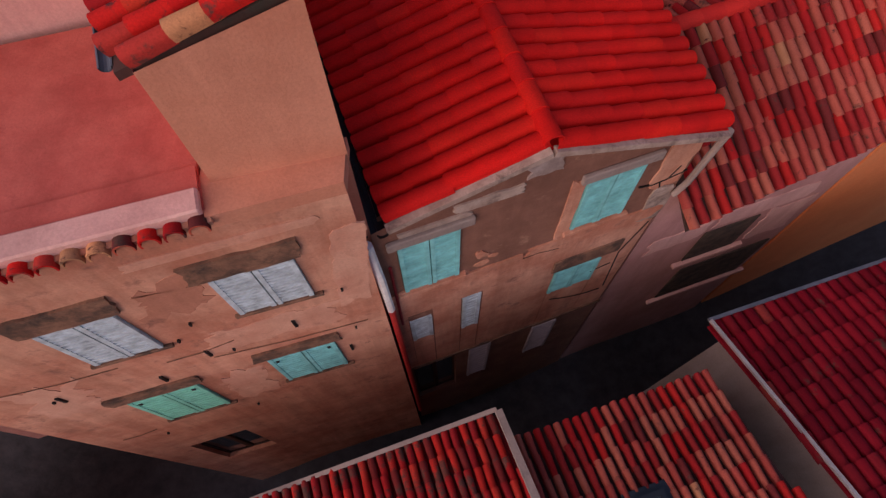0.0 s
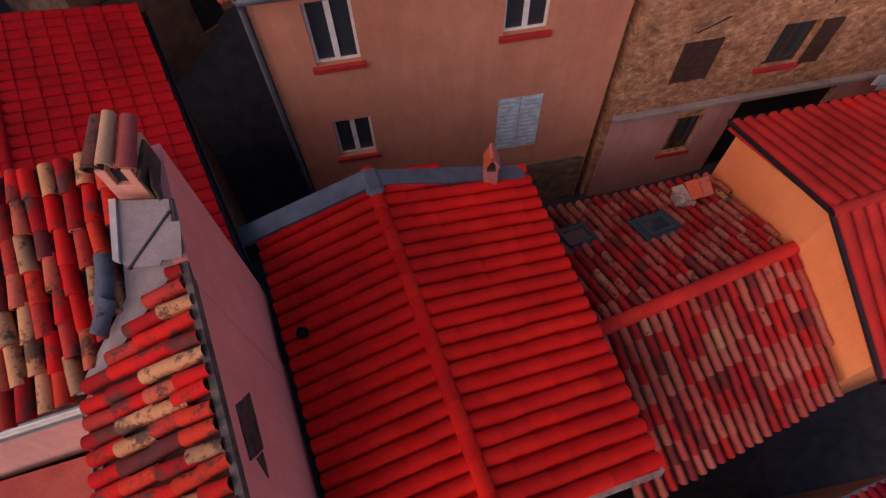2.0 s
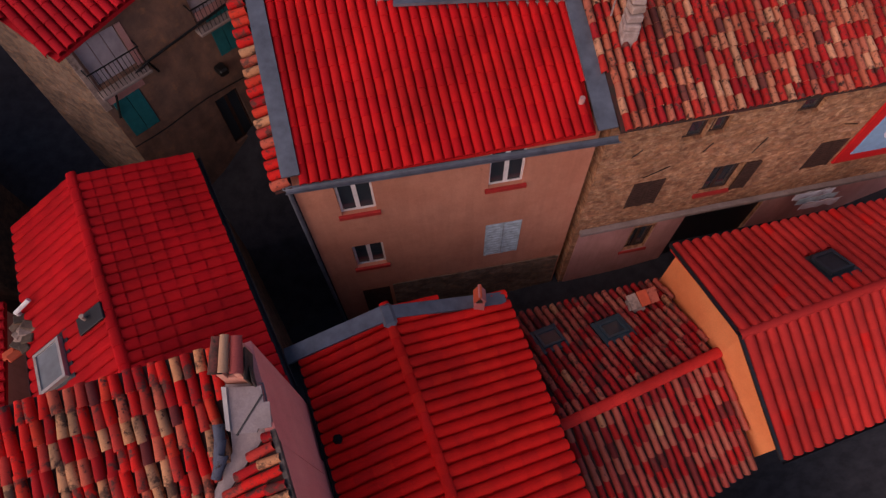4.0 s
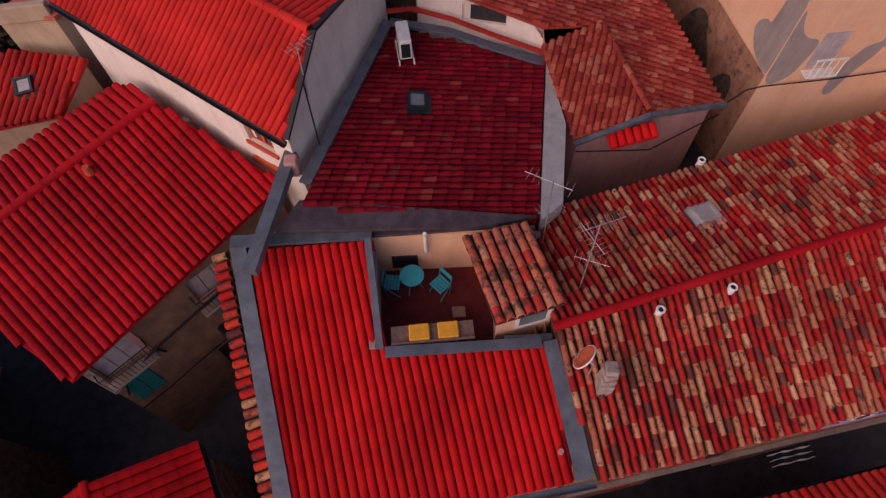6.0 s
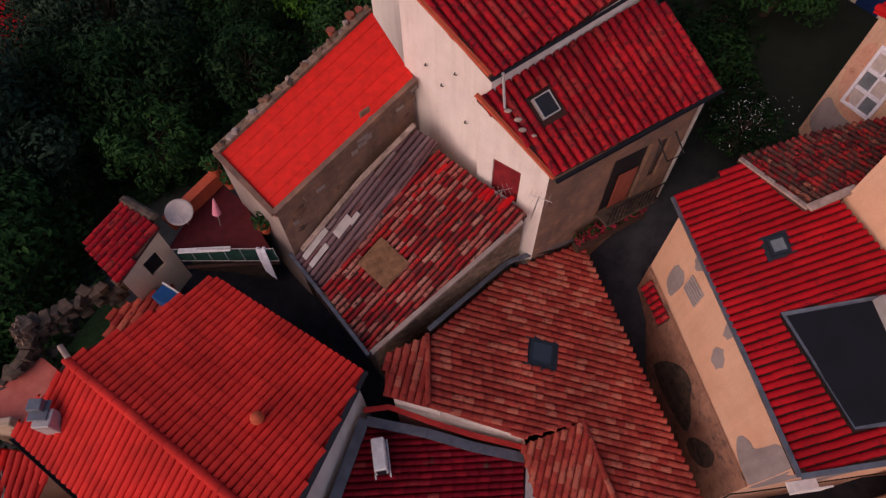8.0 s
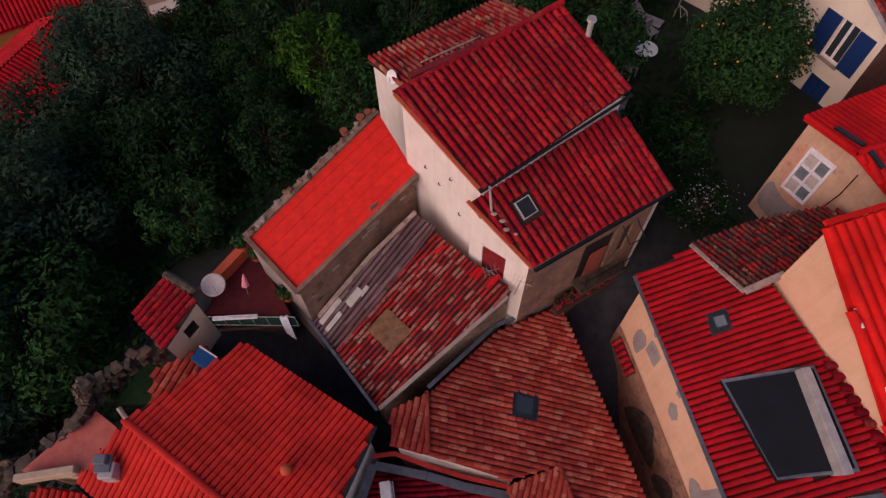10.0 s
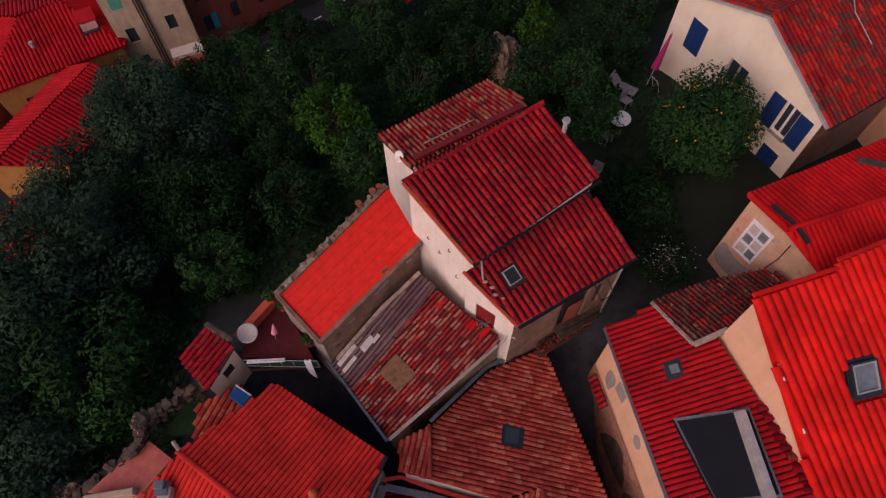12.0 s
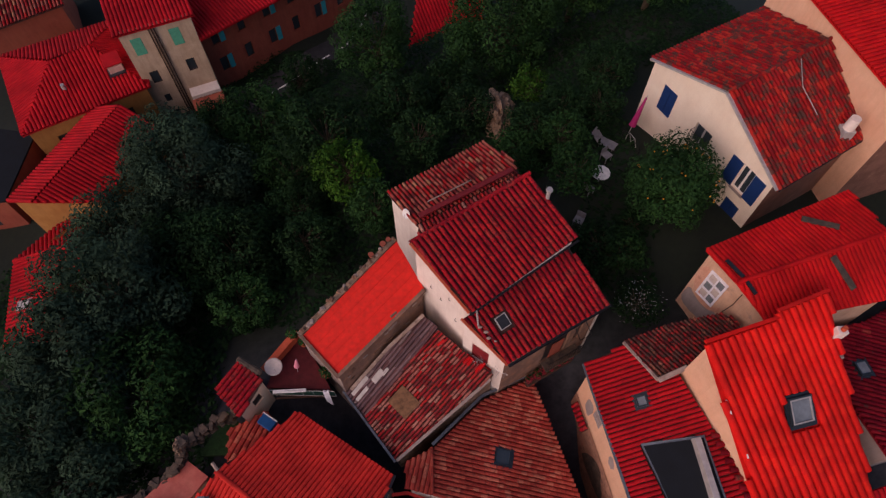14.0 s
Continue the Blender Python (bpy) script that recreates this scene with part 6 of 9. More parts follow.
# ---------- J: sunk dark red roof ----------
def sunk_house():
    h = house("house", (1, 17, 6), "sunk dark red tile roof between taller walls")
    sw, se, ne, nw = (-2.4, 14.5, 12.25), (3.2, 14.3, 11.7), (4.05, 19.6, 11.55), (-0.25, 20.6, 12.4)
    v = (0.42, 17.85)
    r, p = tiled_roof(h, [sw, se, ne, nw], (1.0, 0.02), "darkred", 0.175, 0.33, 260, holes=[square_of(v, (0, 1), 0.7, 0.6)], seed=23, jitter=0.014, anchor=(1, 16))
    skylight(h, p, v, (0, 1), 0.56, 0.5, glass="greyglass")
    walls(h, [(-2.5, 14.2), (3.3, 14.05), (4.2, 19.6), (-0.2, 20.7)], 4, min_top(p, off=0.1), ["greywall", "greywall", "pink", "greywall"])
    strip(h, [(-3.35, 12.9, 12.15), (-2.62, 15.96, 12.42)], 0.3, "zinc", "flashing", 0.26)
    strip(h, [(-2.3, 15.2, 12.32), (-0.3, 20.6, 12.5)], 0.3, "zinc", "flashing", 0.06)
    strip(h, [(-0.25, 20.55, 12.5), (1.4, 20.15, 12.4), (2.6, 19.8, 12.1), (4.05, 19.5, 11.7)], 0.26, "zinc", "flashing", 0.08)
    strip(h, [(-0.3, 20.8, 12.75), (0.4, 20.85, 12.75), (1.5, 20.4, 12.7), (2.7, 20.05, 12.35), (4.05, 19.75, 11.95)], 0.14, "redpaint", "red_band", 0.06, -0.08)
    bm = slab([v_ for v_ in ((3.28, 14.2, 11.72), (3.9, 14.7, 11.7), (4.35, 17.2, 11.72), (4.15, 19.6, 11.75))], 0.5)
    part("party_wall", bm, "lead", h, "broad pale cement wall top")
    bm = slab([v_ for v_ in ((-2.9, 13.95, 12.28), (2.0, 14.02, 11.9), (3.2, 14.3, 11.8), (-2.4, 14.75, 12.32))], 0.12)
    part("valley_gutter", bm, "membrane", h, "dark purplish roofing membrane")


sunk_house()


# ---------- K: orange brown roof ----------
def brown_roof_house():
    h = house("house", (5, 22, 8), "irregular house under orange brown tiles with white walls")
    pts = [(1.5, 20.62, 13.42), (4.0, 19.85, 12.6), (5.72, 20.25, 12.35), (6.55, 17.3, 11.9), (8.87, 18.02, 11.35), (6.5, 25.7, 12.95), (4.0, 24.6, 13.4), (1.57, 22.45, 13.7)]
    v = (4.75, 22.1)
    r, p = tiled_roof(h, pts, (0.97, -0.22), "brown", 0.185, 0.3, 300, holes=[square_of(v, (1, -0.2), 0.85, 0.85)], seed=24, jitter=0.012, anchor=(4, 20))
    skylight(h, p, v, (1, -0.2), 0.75, 0.72, lift=0.1)
    r2, p2 = tiled_roof(h, [(0.36, 20.9, 13.55), (1.5, 20.6, 13.45), (1.57, 22.45, 13.75), (0.42, 21.95, 14.05)], (-0.3, -1), "brown", 0.185, 0.3, 40, seed=25, jitter=0.015, name="west_slope")
    r3, p3 = tiled_roof(h, [(4.55, 16.95, 11.3), (6.53, 17.25, 11.95), (5.72, 20.22, 12.4), (3.98, 19.75, 12.35)], (-0.35, -1.0), "brown", 0.185, 0.3, 120, seed=26, jitter=0.012, name="south_slope", anchor=(4, 17))
    ridge(r3, (5.7, 20.25, 12.42), (6.53, 17.28, 11.98), "brown", 0.09, 0.4)
    ridge(r2, (1.55, 22.45, 13.76), (1.5, 20.62, 13.48), "brown", 0.09, 0.4)
    tp = lambda x, y: min(z_on(p, x, y), 14.2) - 0.14
    fw_a, fw_b = (0.55, 20.95), (4.1, 19.95)
    fw = facade_axes(fw_a, fw_b)
    walls(h, [fw_a, fw_b, (4.3, 18.5), (4.75, 17.1), (8.75, 18.2), (6.4, 25.5), (1.55, 22.3), (0.5, 21.8)], 6, lambda x, y: min(z_on(p, x, y), z_on(p3, x, y) + (0.0 if x > 4.0 and y < 20 else 9)) - 0.16, ["white", "pink", "pink", "pink", "pink", "stone", "stone", "white"], {0: [(1.3, 2.55, 12.45, 13.0)]})
    window(h, fw, 1.3, 2.55, 12.45, 13.0, "darkwood", None)
    strip(h, [(4.6, 16.85, 11.25), (6.55, 17.15, 11.9), (8.95, 17.92, 11.32)], 0.14, "zinc", "gutter_band", 0.1)
    strip(h, [(1.6, 22.6, 13.8), (4.0, 24.75, 13.5), (6.5, 25.85, 13.05)], 0.13, "zinc", "verge_band", 0.08)
    r4, p4 = tiled_roof(h, [(5.6, 16.75, 11.2), (6.9, 17.0, 11.35), (6.8, 17.35, 11.5), (5.5, 17.1, 11.4)], (0.2, -1), "red", 0.22, 0.3, 20, seed=27, name="canopy")


brown_roof_house()


# ---------- L: peach house with dark roof terrace ----------
def peach_house():
    h = house("house", (11, 22, 8), "peach rendered house, red tiles round a dark sunk terrace")
    nw, sw, see = (8.42, 25.15, 15.85), (9.72, 18.2, 14.95), (14.2, 18.5, 16.1)
    bnw, bne, bse, bsw = (10.1, 21.7), (12.5, 21.75), (12.9, 18.95), (10.95, 18.95)
    pts = [nw, sw, see, (13.7, 20.0, 16.4), (12.0, 24.35, 16.95), (10.2, 25.75, 16.5)]
    v = (10.45, 23.35)
    hole = [bnw, bsw, bse, bne]
    r, p = tiled_roof(h, pts, (-1.0, -0.18), "wornbright", 0.19, 0.38, 300, holes=[hole, square_of(v, (1, 0), 0.55, 0.55)], seed=28, jitter=0.012, anchor=(9, 22), deck=0.1)
    skylight(h, p, v, (1, 0.1), 0.46, 0.46, lift=0.14, glass="greyglass")
    la, lb = (8.75, 25.05), (9.98, 18.4)
    fs = facade_axes(lb, (14.1, 18.7))
    fw = facade_axes(la, lb)
    walls(h, [la, lb, (14.1, 18.7), (13.6, 20.2), (12.0, 24.2), (10.2, 25.55)], 7, min_top(p), ["peach", "peach", "peach", "peach", "peach", "peach"], {1: [(1.0, 1.75, 12.0, 13.2)]})
    shutters(h, fs, 1.0, 1.75, 12.0, 13.2, "greywood", out=-0.06)
    b = part("window_guard", boxes(((0.95, 0.02, 11.95), (1.8, 0.34, 11.99)), m=fs), "frame_white", h, "white metal window guard")
    part("rail", boxes(((0.95, 0.3, 12.55), (1.8, 0.34, 12.6)), m=fs), "frame_white", b)
    for k in range(5):
        part("bar", tubes([[fs @ Vector((0.98 + k * 0.2, 0.32, 11.97)), fs @ Vector((0.98 + k * 0.2, 0.32, 12.58))]], 0.018, 6), "frame_white", b)
    bm = bmesh.new()
    zs = [z_on(p, *q) + 0.12 for q in hole]
    top = [bm.verts.new((*q, z)) for q, z in zip(hole, zs)]
    mid = [bm.verts.new((q[0] + (11.6 - q[0]) * 0.07, q[1] + (20.3 - q[1]) * 0.07, z)) for q, z in zip(hole, zs)]
    for i in range(4):
        j = (i + 1) % 4
        bm.faces.new((top[i], mid[i], mid[j], top[j]))
    part("terrace_kerb", bm, "zinc", h, "metal edging round the sunk terrace")
    # no real well here: a black sheet paints its shaded interior
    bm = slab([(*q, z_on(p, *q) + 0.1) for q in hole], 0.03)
    part("terrace_shade_sheet", bm, "darkfloor", h, "black sheet standing for the shaded sunk terrace")
    part("terrace_wall", boxes(((-0.13, -1.42, -0.7), (0.13, 1.4, 0.3)), m=Matrix.Translation((12.28, 20.3, 16.2)) @ Matrix.Rotation(0.11, 4, "Z") @ Matrix.Rotation(0.14, 4, "X"), bevel=0.01), "lead", h, "pale parapet beside the sunk terrace")
    for k in range(9):
        for m in range(2):
            t = new("stacked_tile", tile_mesh(0.24, 0.3, "darkred"))
            t.parent = h
            t.matrix_parent_inverse = Matrix.Translation(-h.location)
            t.matrix_basis = Matrix.Translation((12.72 + 0.1 * k, 21.7 - 0.32 * k, z_on(p, 12.72 + 0.1 * k, 21.7 - 0.32 * k) + 0.1 + 0.07 * m)) @ Matrix.Rotation(1.5 + 0.1 * math.sin(k * 3), 4, "Z")
    strip(h, [(8.36, 25.2, 15.86), (9.68, 18.12, 14.96)], 0.1, "zinc", "eaves_board", 0.08, -0.02)
    strip(h, [(9.7, 18.12, 14.98), (14.2, 18.42, 16.1)], 0.12, "zinc", "eaves_board", 0.08, -0.02)
    # small old roof in the corner
    r2, p2 = tiled_roof(h, [(10.08, 25.85, 16.6), (11.1, 24.0, 16.65), (12.4, 24.45, 17.0), (15.1, 25.7, 17.1), (15.2, 26.3, 16.95), (14.7, 26.8, 16.75), (12.5, 26.55, 16.75)], (-0.55, 0.85), "blackened", 0.18, 0.34, 80, seed=29, jitter=0.02, name="corner_roof", anchor=(10, 24))
    walls(h, [(10.3, 25.6), (11.9, 24.5), (15.0, 25.8), (14.6, 26.5), (12.5, 26.3)], 10, min_top(p2), "pink", name="corner_wall")
    strip(h, [(11.08, 23.95, z_on(p2, 11.08, 23.95) + 0.06), (12.4, 24.42, z_on(p2, 12.4, 24.42) + 0.06)], 0.2, "mortar", "verge_mortar", 0.08)
    strip(h, [(10.08, 25.8, z_on(p2, 10.08, 25.8) + 0.04), (11.08, 23.95, z_on(p2, 11.08, 23.95) + 0.04)], 0.12, "mortar", "verge_mortar", 0.06)
    part("ledge", tubes([[(8.82, 25.1, 12.5), (9.3, 22.3, 12.2), (9.95, 18.9, 11.85)]], 0.03, 6), "iron", h)


peach_house()


# ---------- M, N: mixed roof and flat red roof ----------
def mixed_house():
    h = house("house", (1, 25, 10), "house under patched mixed tiles and grey corrugated sheets")
    W, S_, E_, Nn = (-2.25, 25.15, 13.8), (0.0, 22.1, 13.72), (4.42, 25.0, 15.55), (1.45, 27.7, 16.6)
    r, p = tiled_roof(h, [(-1.35, 24.0, 13.8), S_, E_, (2.1, 27.1, 16.3)], (-0.77, -0.64), "mixed", 0.16, 0.38, 260, seed=31, jitter=0.02, anchor=(1, 23))
    r2, p2 = tiled_roof(h, [W, (-1.35, 24.0, 13.8), (2.1, 27.1, 16.3), Nn], (-0.77, -0.64), MATGREY, 0.18, 0.9, 40, seed=32, jitter=0.012, name="sheet_roof", label="grey corrugated fibre cement sheets")
    walls(h, [(-2.1, 25.1), (0.05, 22.3), (4.4, 25.1), (1.5, 27.6)], 7, lambda x, y: min(z_on(p, x, y), z_on(p2, x, y)) - 0.2, ["darkstone", "darkstone", "white", "greywall"])
    strip(h, [(-2.4, 25.2, 13.9), (-0.05, 21.95, 13.8)], 0.1, "zinc", "kerb", 0.08)
    strip(h, [(0.05, 22.0, 13.85), (2.2, 23.45, 14.7), (4.3, 24.85, 15.55)], 0.13, "concrete", "kerb", 0.1)
    u = Vector((-0.77, -0.64, 0))
    bm = boxes(((-0.55, -0.5, 0.08), (0.55, 0.5, 0.12)))
    a, b, c = p
    nn = Vector((-a, -b, 1)).normalized()
    q = Vector((0.45, 24.35, z_on(p, 0.45, 24.35)))
    dd = Vector((u.x, u.y, a * u.x + b * u.y)).normalized()
    bm.transform(Matrix.Translation(q) @ frame_axes(dd, nn))
    part("moss_patch", bm, "moss", h, "flat mossy repair sheet")
    # pale sheets and mortar under the neighbour's wall
    on = lambda x, y, e: (x, y, z_on(p2, x, y) + e)
    strip(h, [on(-2.0, 25.2, 0.12), on(-0.1, 26.65, 0.12), on(1.5, 27.62, 0.12)], 0.16, "mortar", "flashing", 0.05)
    for x0, y0, ln, wd in ((-1.95, 24.98, 0.95, 0.2), (-1.75, 24.72, 0.7, 0.18), (-0.95, 25.35, 0.6, 0.3), (-0.5, 25.55, 0.35, 0.16)):
        strip(h, [on(x0, y0, 0.11), on(x0 + ln * 0.77, y0 + ln * 0.64, 0.11)], wd, "lead", "loose_sheet", 0.02)
    rng = random.Random(77)
    # newer bright tiles by the white wall
    for k in range(6):
        s, t = rng.uniform(0.0, 1.0), rng.uniform(0.1, 0.95)
        x, y = 2.35 + 1.85 * s - 0.5 * t * 0.77, 26.75 - 1.75 * s - 0.5 * t * 0.64
        tl = new("new_tile", tile_mesh(0.16, 0.34, "red"))
        tl.parent = r
        tl.matrix_basis = Matrix.Translation((x, y, z_on(p, x, y) + 0.045)) @ frame_axes(dd, nn) @ Matrix.Rotation(rng.uniform(-0.12, 0.12), 4, "Z")
    # stones showing in the wall above
    wa = facade_axes((-2.25, 25.15), (1.5, 28.4))
    for k in range(34):
        s = rng.uniform(0.1, 4.7)
        zb = 13.9 + s * 0.5
        z = rng.uniform(zb, zb + 1.5)
        w, hh = rng.uniform(0.07, 0.2), rng.uniform(0.05, 0.11)
        part("stone", boxes(((s - w, -0.02, z - hh), (s + w, rng.uniform(0.012, 0.035), z + hh)), m=wa @ Matrix.Rotation(rng.uniform(-0.05, 0.05), 4, "Y"), bevel=0.012), rng.choice(("rawstone", "rawstone", "oldstone", "oldstone", "concrete")), h)


def grey_sheet():
    MAT["greysheet"] = tile_material("grey corrugated sheet", [(0.0, (0.15, 0.09, 0.1)), (0.3, (0.21, 0.13, 0.14)), (0.6, (0.18, 0.09, 0.095)), (0.85, (0.26, 0.18, 0.18))], stain_at=0.6)
    MAT["moss"] = plain("mossy board", (0.17, 0.085, 0.045), 0.95, 0, 0.4, 5.0)
    return "greysheet"


MATGREY = grey_sheet()
mixed_house()


def flat_roof_house():
    h = house("house", (-1, 28, 10), "house with a plain bright red coated roof and stone borders")
    sw, se, ne, nw = (-4.0, 27.0, 16.5), (-2.3, 25.1, 16.1), (1.6, 28.4, 17.45), (0.36, 30.8, 18.0)
    pl = plane_of([sw, se, ne, nw])
    bm = slab([(q[0], q[1], z_on(pl, q[0], q[1])) for q in (sw, se, ne, nw)], 0.1)
    roof = part("roof", bm, "redsheet", h, "bright red coated roof")
    P = [(q[0], q[1], z_on(pl, q[0], q[1])) for q in (sw, se, ne, nw)]
    for k in range(1, 6):
        a = Vector(P[3]).lerp(Vector(P[2]), k / 6)
        b = Vector(P[0]).lerp(Vector(P[1]), k / 6)
        strip(roof, [a, b], 0.03, "redsheet", "seam", 0.012, 0.0)
    strip(h, [P[0], P[1]], 0.14, "oldstone", "border", 0.12, -0.02)
    strip(h, [P[1], P[2]], 0.16, "oldstone", "border", 0.14, -0.02)
    strip(h, [P[3], P[0]], 0.26, "darkstone", "parapet", 0.14, -0.05)
    rng = random.Random(64)
    for k in range(24):
        q = Vector(P[3]).lerp(Vector(P[0]), (k + rng.random()) / 24) + Vector((rng.uniform(-0.14, 0.1), rng.uniform(-0.06, 0.16), rng.uniform(0.05, 0.12)))
        w = rng.uniform(0.06, 0.12)
        part("coping_stone", boxes(((-w, -w * 0.8, -0.07), (w, w * 0.8, 0.07)), m=Matrix.Translation(q) @ Matrix.Rotation(rng.uniform(0, 3), 4, "Z") @ Matrix.Rotation(rng.uniform(-0.3, 0.3), 4, "X"), bevel=0.025), rng.choice(("oldstone", "rawstone", "concrete", "soot")), h)
    walls(h, [(-3.95, 26.95), (-2.25, 25.15), (1.5, 28.4), (0.3, 30.7)], 8, lambda x, y: z_on(pl, x, y) - 0.1, ["concrete", "oldstone", "white", "greywall"])


flat_roof_house()


# ---------- O, P: white tower house ----------
def tower_house():
    h = house("house", (5, 29, 12), "tall white house with two stepped red tile roofs")
    w, n, me_, mw = (1.15, 29.0, 20.5), (6.2, 31.6, 21.3), (8.0, 29.13, 20.1), (3.36, 26.25, 19.5)
    r1, p1 = tiled_roof(h, [mw, me_, n, w], (0.6, -0.83), "worn", 0.235, 0.38, 230, seed=33, jitter=0.008, anchor=(3, 27))
    nw, s, e, ne = (3.05, 26.3, 18.9), (4.85, 24.78, 17.55), (9.4, 27.05, 18.1), (7.75, 29.1, 19.3)
    v = (4.72, 26.26)
    r2, p2 = tiled_roof(h, [s, e, ne, nw], (0.6, -0.83), "worn", 0.235, 0.38, 230, holes=[square_of(v, (0.86, 0.5), 0.72, 0.72)], seed=34, jitter=0.008, anchor=(4, 25))
    skylight(h, p2, v, (0.86, 0.5), 0.5, 0.56, lift=0.1, frame="lead", glass="dark", apron=0.005, t=0.028)
    ridge(r1, w, n, "worn", 0.11, 0.4)
    gutter(h, (3.35, 26.15, 19.45), (8.05, 29.02, 20.02), "dark", 0.05)
    gutter(h, (4.9, 24.7, 17.48), (9.45, 26.98, 18.0), "dark", 0.07)
    strip(h, [(1.1, 28.95, 20.5), (3.3, 26.2, 19.52)], 0.1, "clay", "verge", 0.08)
    strip(h, [(3.0, 26.25, 18.92), (4.8, 24.72, 17.57)], 0.1, "clay", "verge", 0.08)
    up = [(1.3, 28.9), (3.4, 26.45), (7.85, 29.2), (6.1, 31.4)]
    walls(h, up, 12, min_top(p1), ["white", "white", "white", "white"], name="upper_wall")
    lo = [(3.15, 26.35), (4.8, 25.0), (9.2, 27.2), (7.75, 28.95)]
    f1 = facade_axes(lo[0], lo[1])
    f2 = facade_axes(lo[1], lo[2])
    L1 = math.dist(lo[0], lo[1])
    ops1 = [(0.5, 1.35, 15.5, 16.85)]
    ops2 = [(2.2, 3.6, 13.9, 16.5), (3.85, 4.3, 14.6, 16.4)]
    # sides turned from the sun get a browner wall, shade in the colour
    walls(h, lo, 11, min_top(p2), ["white", "oldstone", "oldstone", "white"], {0: ops1, 1: ops2}, name="lower_wall")
    shutters(h, f1, *ops1[0], "oxblood", leaves=1, battens=False, out=-0.05, label="dark red painted shutter")
    part("pediment", boxes(((0.3, 0.0, 15.3), (1.6, 0.25, 15.42)), m=f1, bevel=0.02), "redpaint", h)
    # flat black panel holds the dark depth of the loggia in its colour
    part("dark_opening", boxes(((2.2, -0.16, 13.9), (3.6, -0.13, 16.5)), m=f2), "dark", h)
    shutters(h, f2, 2.75, 3.45, 13.95, 15.5, "rust", leaves=1, battens=False, out=-0.06)
    window(h, f2, *ops2[1], "darkwood", None, leaves=1)
    part("awning_frame", tubes([[f2 @ Vector((3.7, 0.02, 16.6)), f2 @ Vector((3.7, 0.55, 16.2)), f2 @ Vector((4.3, 0.55, 16.2)), f2 @ Vector((4.3, 0.02, 16.6))]], 0.025, 6), "iron", h)
    b = part("balcony", boxes(((2.3, 0.0, 13.9), (4.3, 0.5, 14.0)), m=f2, bevel=0.01), "soot", h)
    rl = [[f2 @ Vector((2.32 + k * 0.16, 0.48, 14.0)), f2 @ Vector((2.32 + k * 0.16, 0.48, 14.85))] for k in range(13)] + [[f2 @ Vector((2.3, 0.48, 14.85)), f2 @ Vector((4.28, 0.48, 14.85))]]
    for q in rl[:-1]:
        part("baluster", tubes([q], 0.014, 5), "iron", b)
    part("hand_rail", tubes(rl[-1:], 0.018, 5), "iron", b)
    part("drain_pipe", tubes([[f2 @ Vector((4.85, 0.05, 17.85)), f2 @ Vector((4.85, 0.08, 13.0))]], 0.05, 8), "lead", h)
    part("vent_pipe", tubes([[(3.7, 26.05, 18.6), (3.62, 26.3, 19.5)]], 0.035, 8), "lead", h)
    fu = facade_axes(up[0], up[1])
    for k, (u, v) in enumerate(((0.9, 18.2), (1.5, 17.9), (2.0, 18.6), (2.4, 17.2))):
        part("wall_hook", tubes([[fu @ Vector((u, 0.0, v)), fu @ Vector((u + 0.05, 0.09, v + 0.02)), fu @ Vector((u + 0.16, 0.1, v + 0.08))]], 0.016, 5), "iron", h)
    c = part("chimney", tubes([[(6.85, 30.6, 20.5), (6.85, 30.6, 21.4)]], 0.085, 12), "lead", h, "metal flue with a cowl")
    bm = bmesh.new()
    add_cyl(bm, (6.85, 30.6, 21.4), (6.85, 30.6, 21.48), 0.15, 0.13, 14)
    part("cowl", bm, "lead", c)
    rng = random.Random(5)
    for k in range(4):
        q = (3.75 + 0.2 * k + rng.uniform(-0.06, 0.06), 25.95 - 0.17 * k + rng.uniform(-0.08, 0.08))
        bm = bmesh.new()
        bmesh.ops.create_icosphere(bm, subdivisions=2, radius=rng.uniform(0.05, 0.085), matrix=Matrix.Translation((*q, z_on(p2, *q) + 0.12)) @ Matrix.Diagonal((1.3, 0.8, 0.6, 1)))
        part("stone_weight", bm, "mortar", h)
    # lower roof behind
    r3, p3 = tiled_roof(h, [(0.0, 33.5, 17.8), (1.4, 30.9, 18.9), (6.25, 33.4, 19.1), (6.1, 34.6, 18.5), (4.9, 36.35, 18.1)], (-0.45, 0.9), "oldpink", 0.2, 0.34, 200, seed=35, jitter=0.024, name="rear_roof", anchor=(3, 31))
    walls(h, [(0.2, 33.3), (1.5, 31.0), (6.1, 33.4), (5.9, 34.5), (4.8, 36.1)], 10, min_top(p3), "white", name="rear_wall")
    strip(h, [(1.5, 31.3, 18.95), (5.9, 33.5, 19.2)], 0.24, "oxblood", "rear_band", 0.1)
    tiled_roof(h, [(1.45, 30.95, 18.85), (1.3, 29.3, 18.55), (6.2, 31.85, 18.75), (6.25, 33.4, 19.05)], (0.45, -0.9), "mixed", 0.2, 0.36, 40, seed=36, jitter=0.012, name="back_slope", anchor=(3, 31))
    part("pole", tubes([[(1.9, 32.3, z_on(p3, 1.9, 32.3) + 0.12), (4.0, 33.35, z_on(p3, 4.0, 33.35) + 0.14)]], 0.035, 6), "mortar", h)


tower_house()


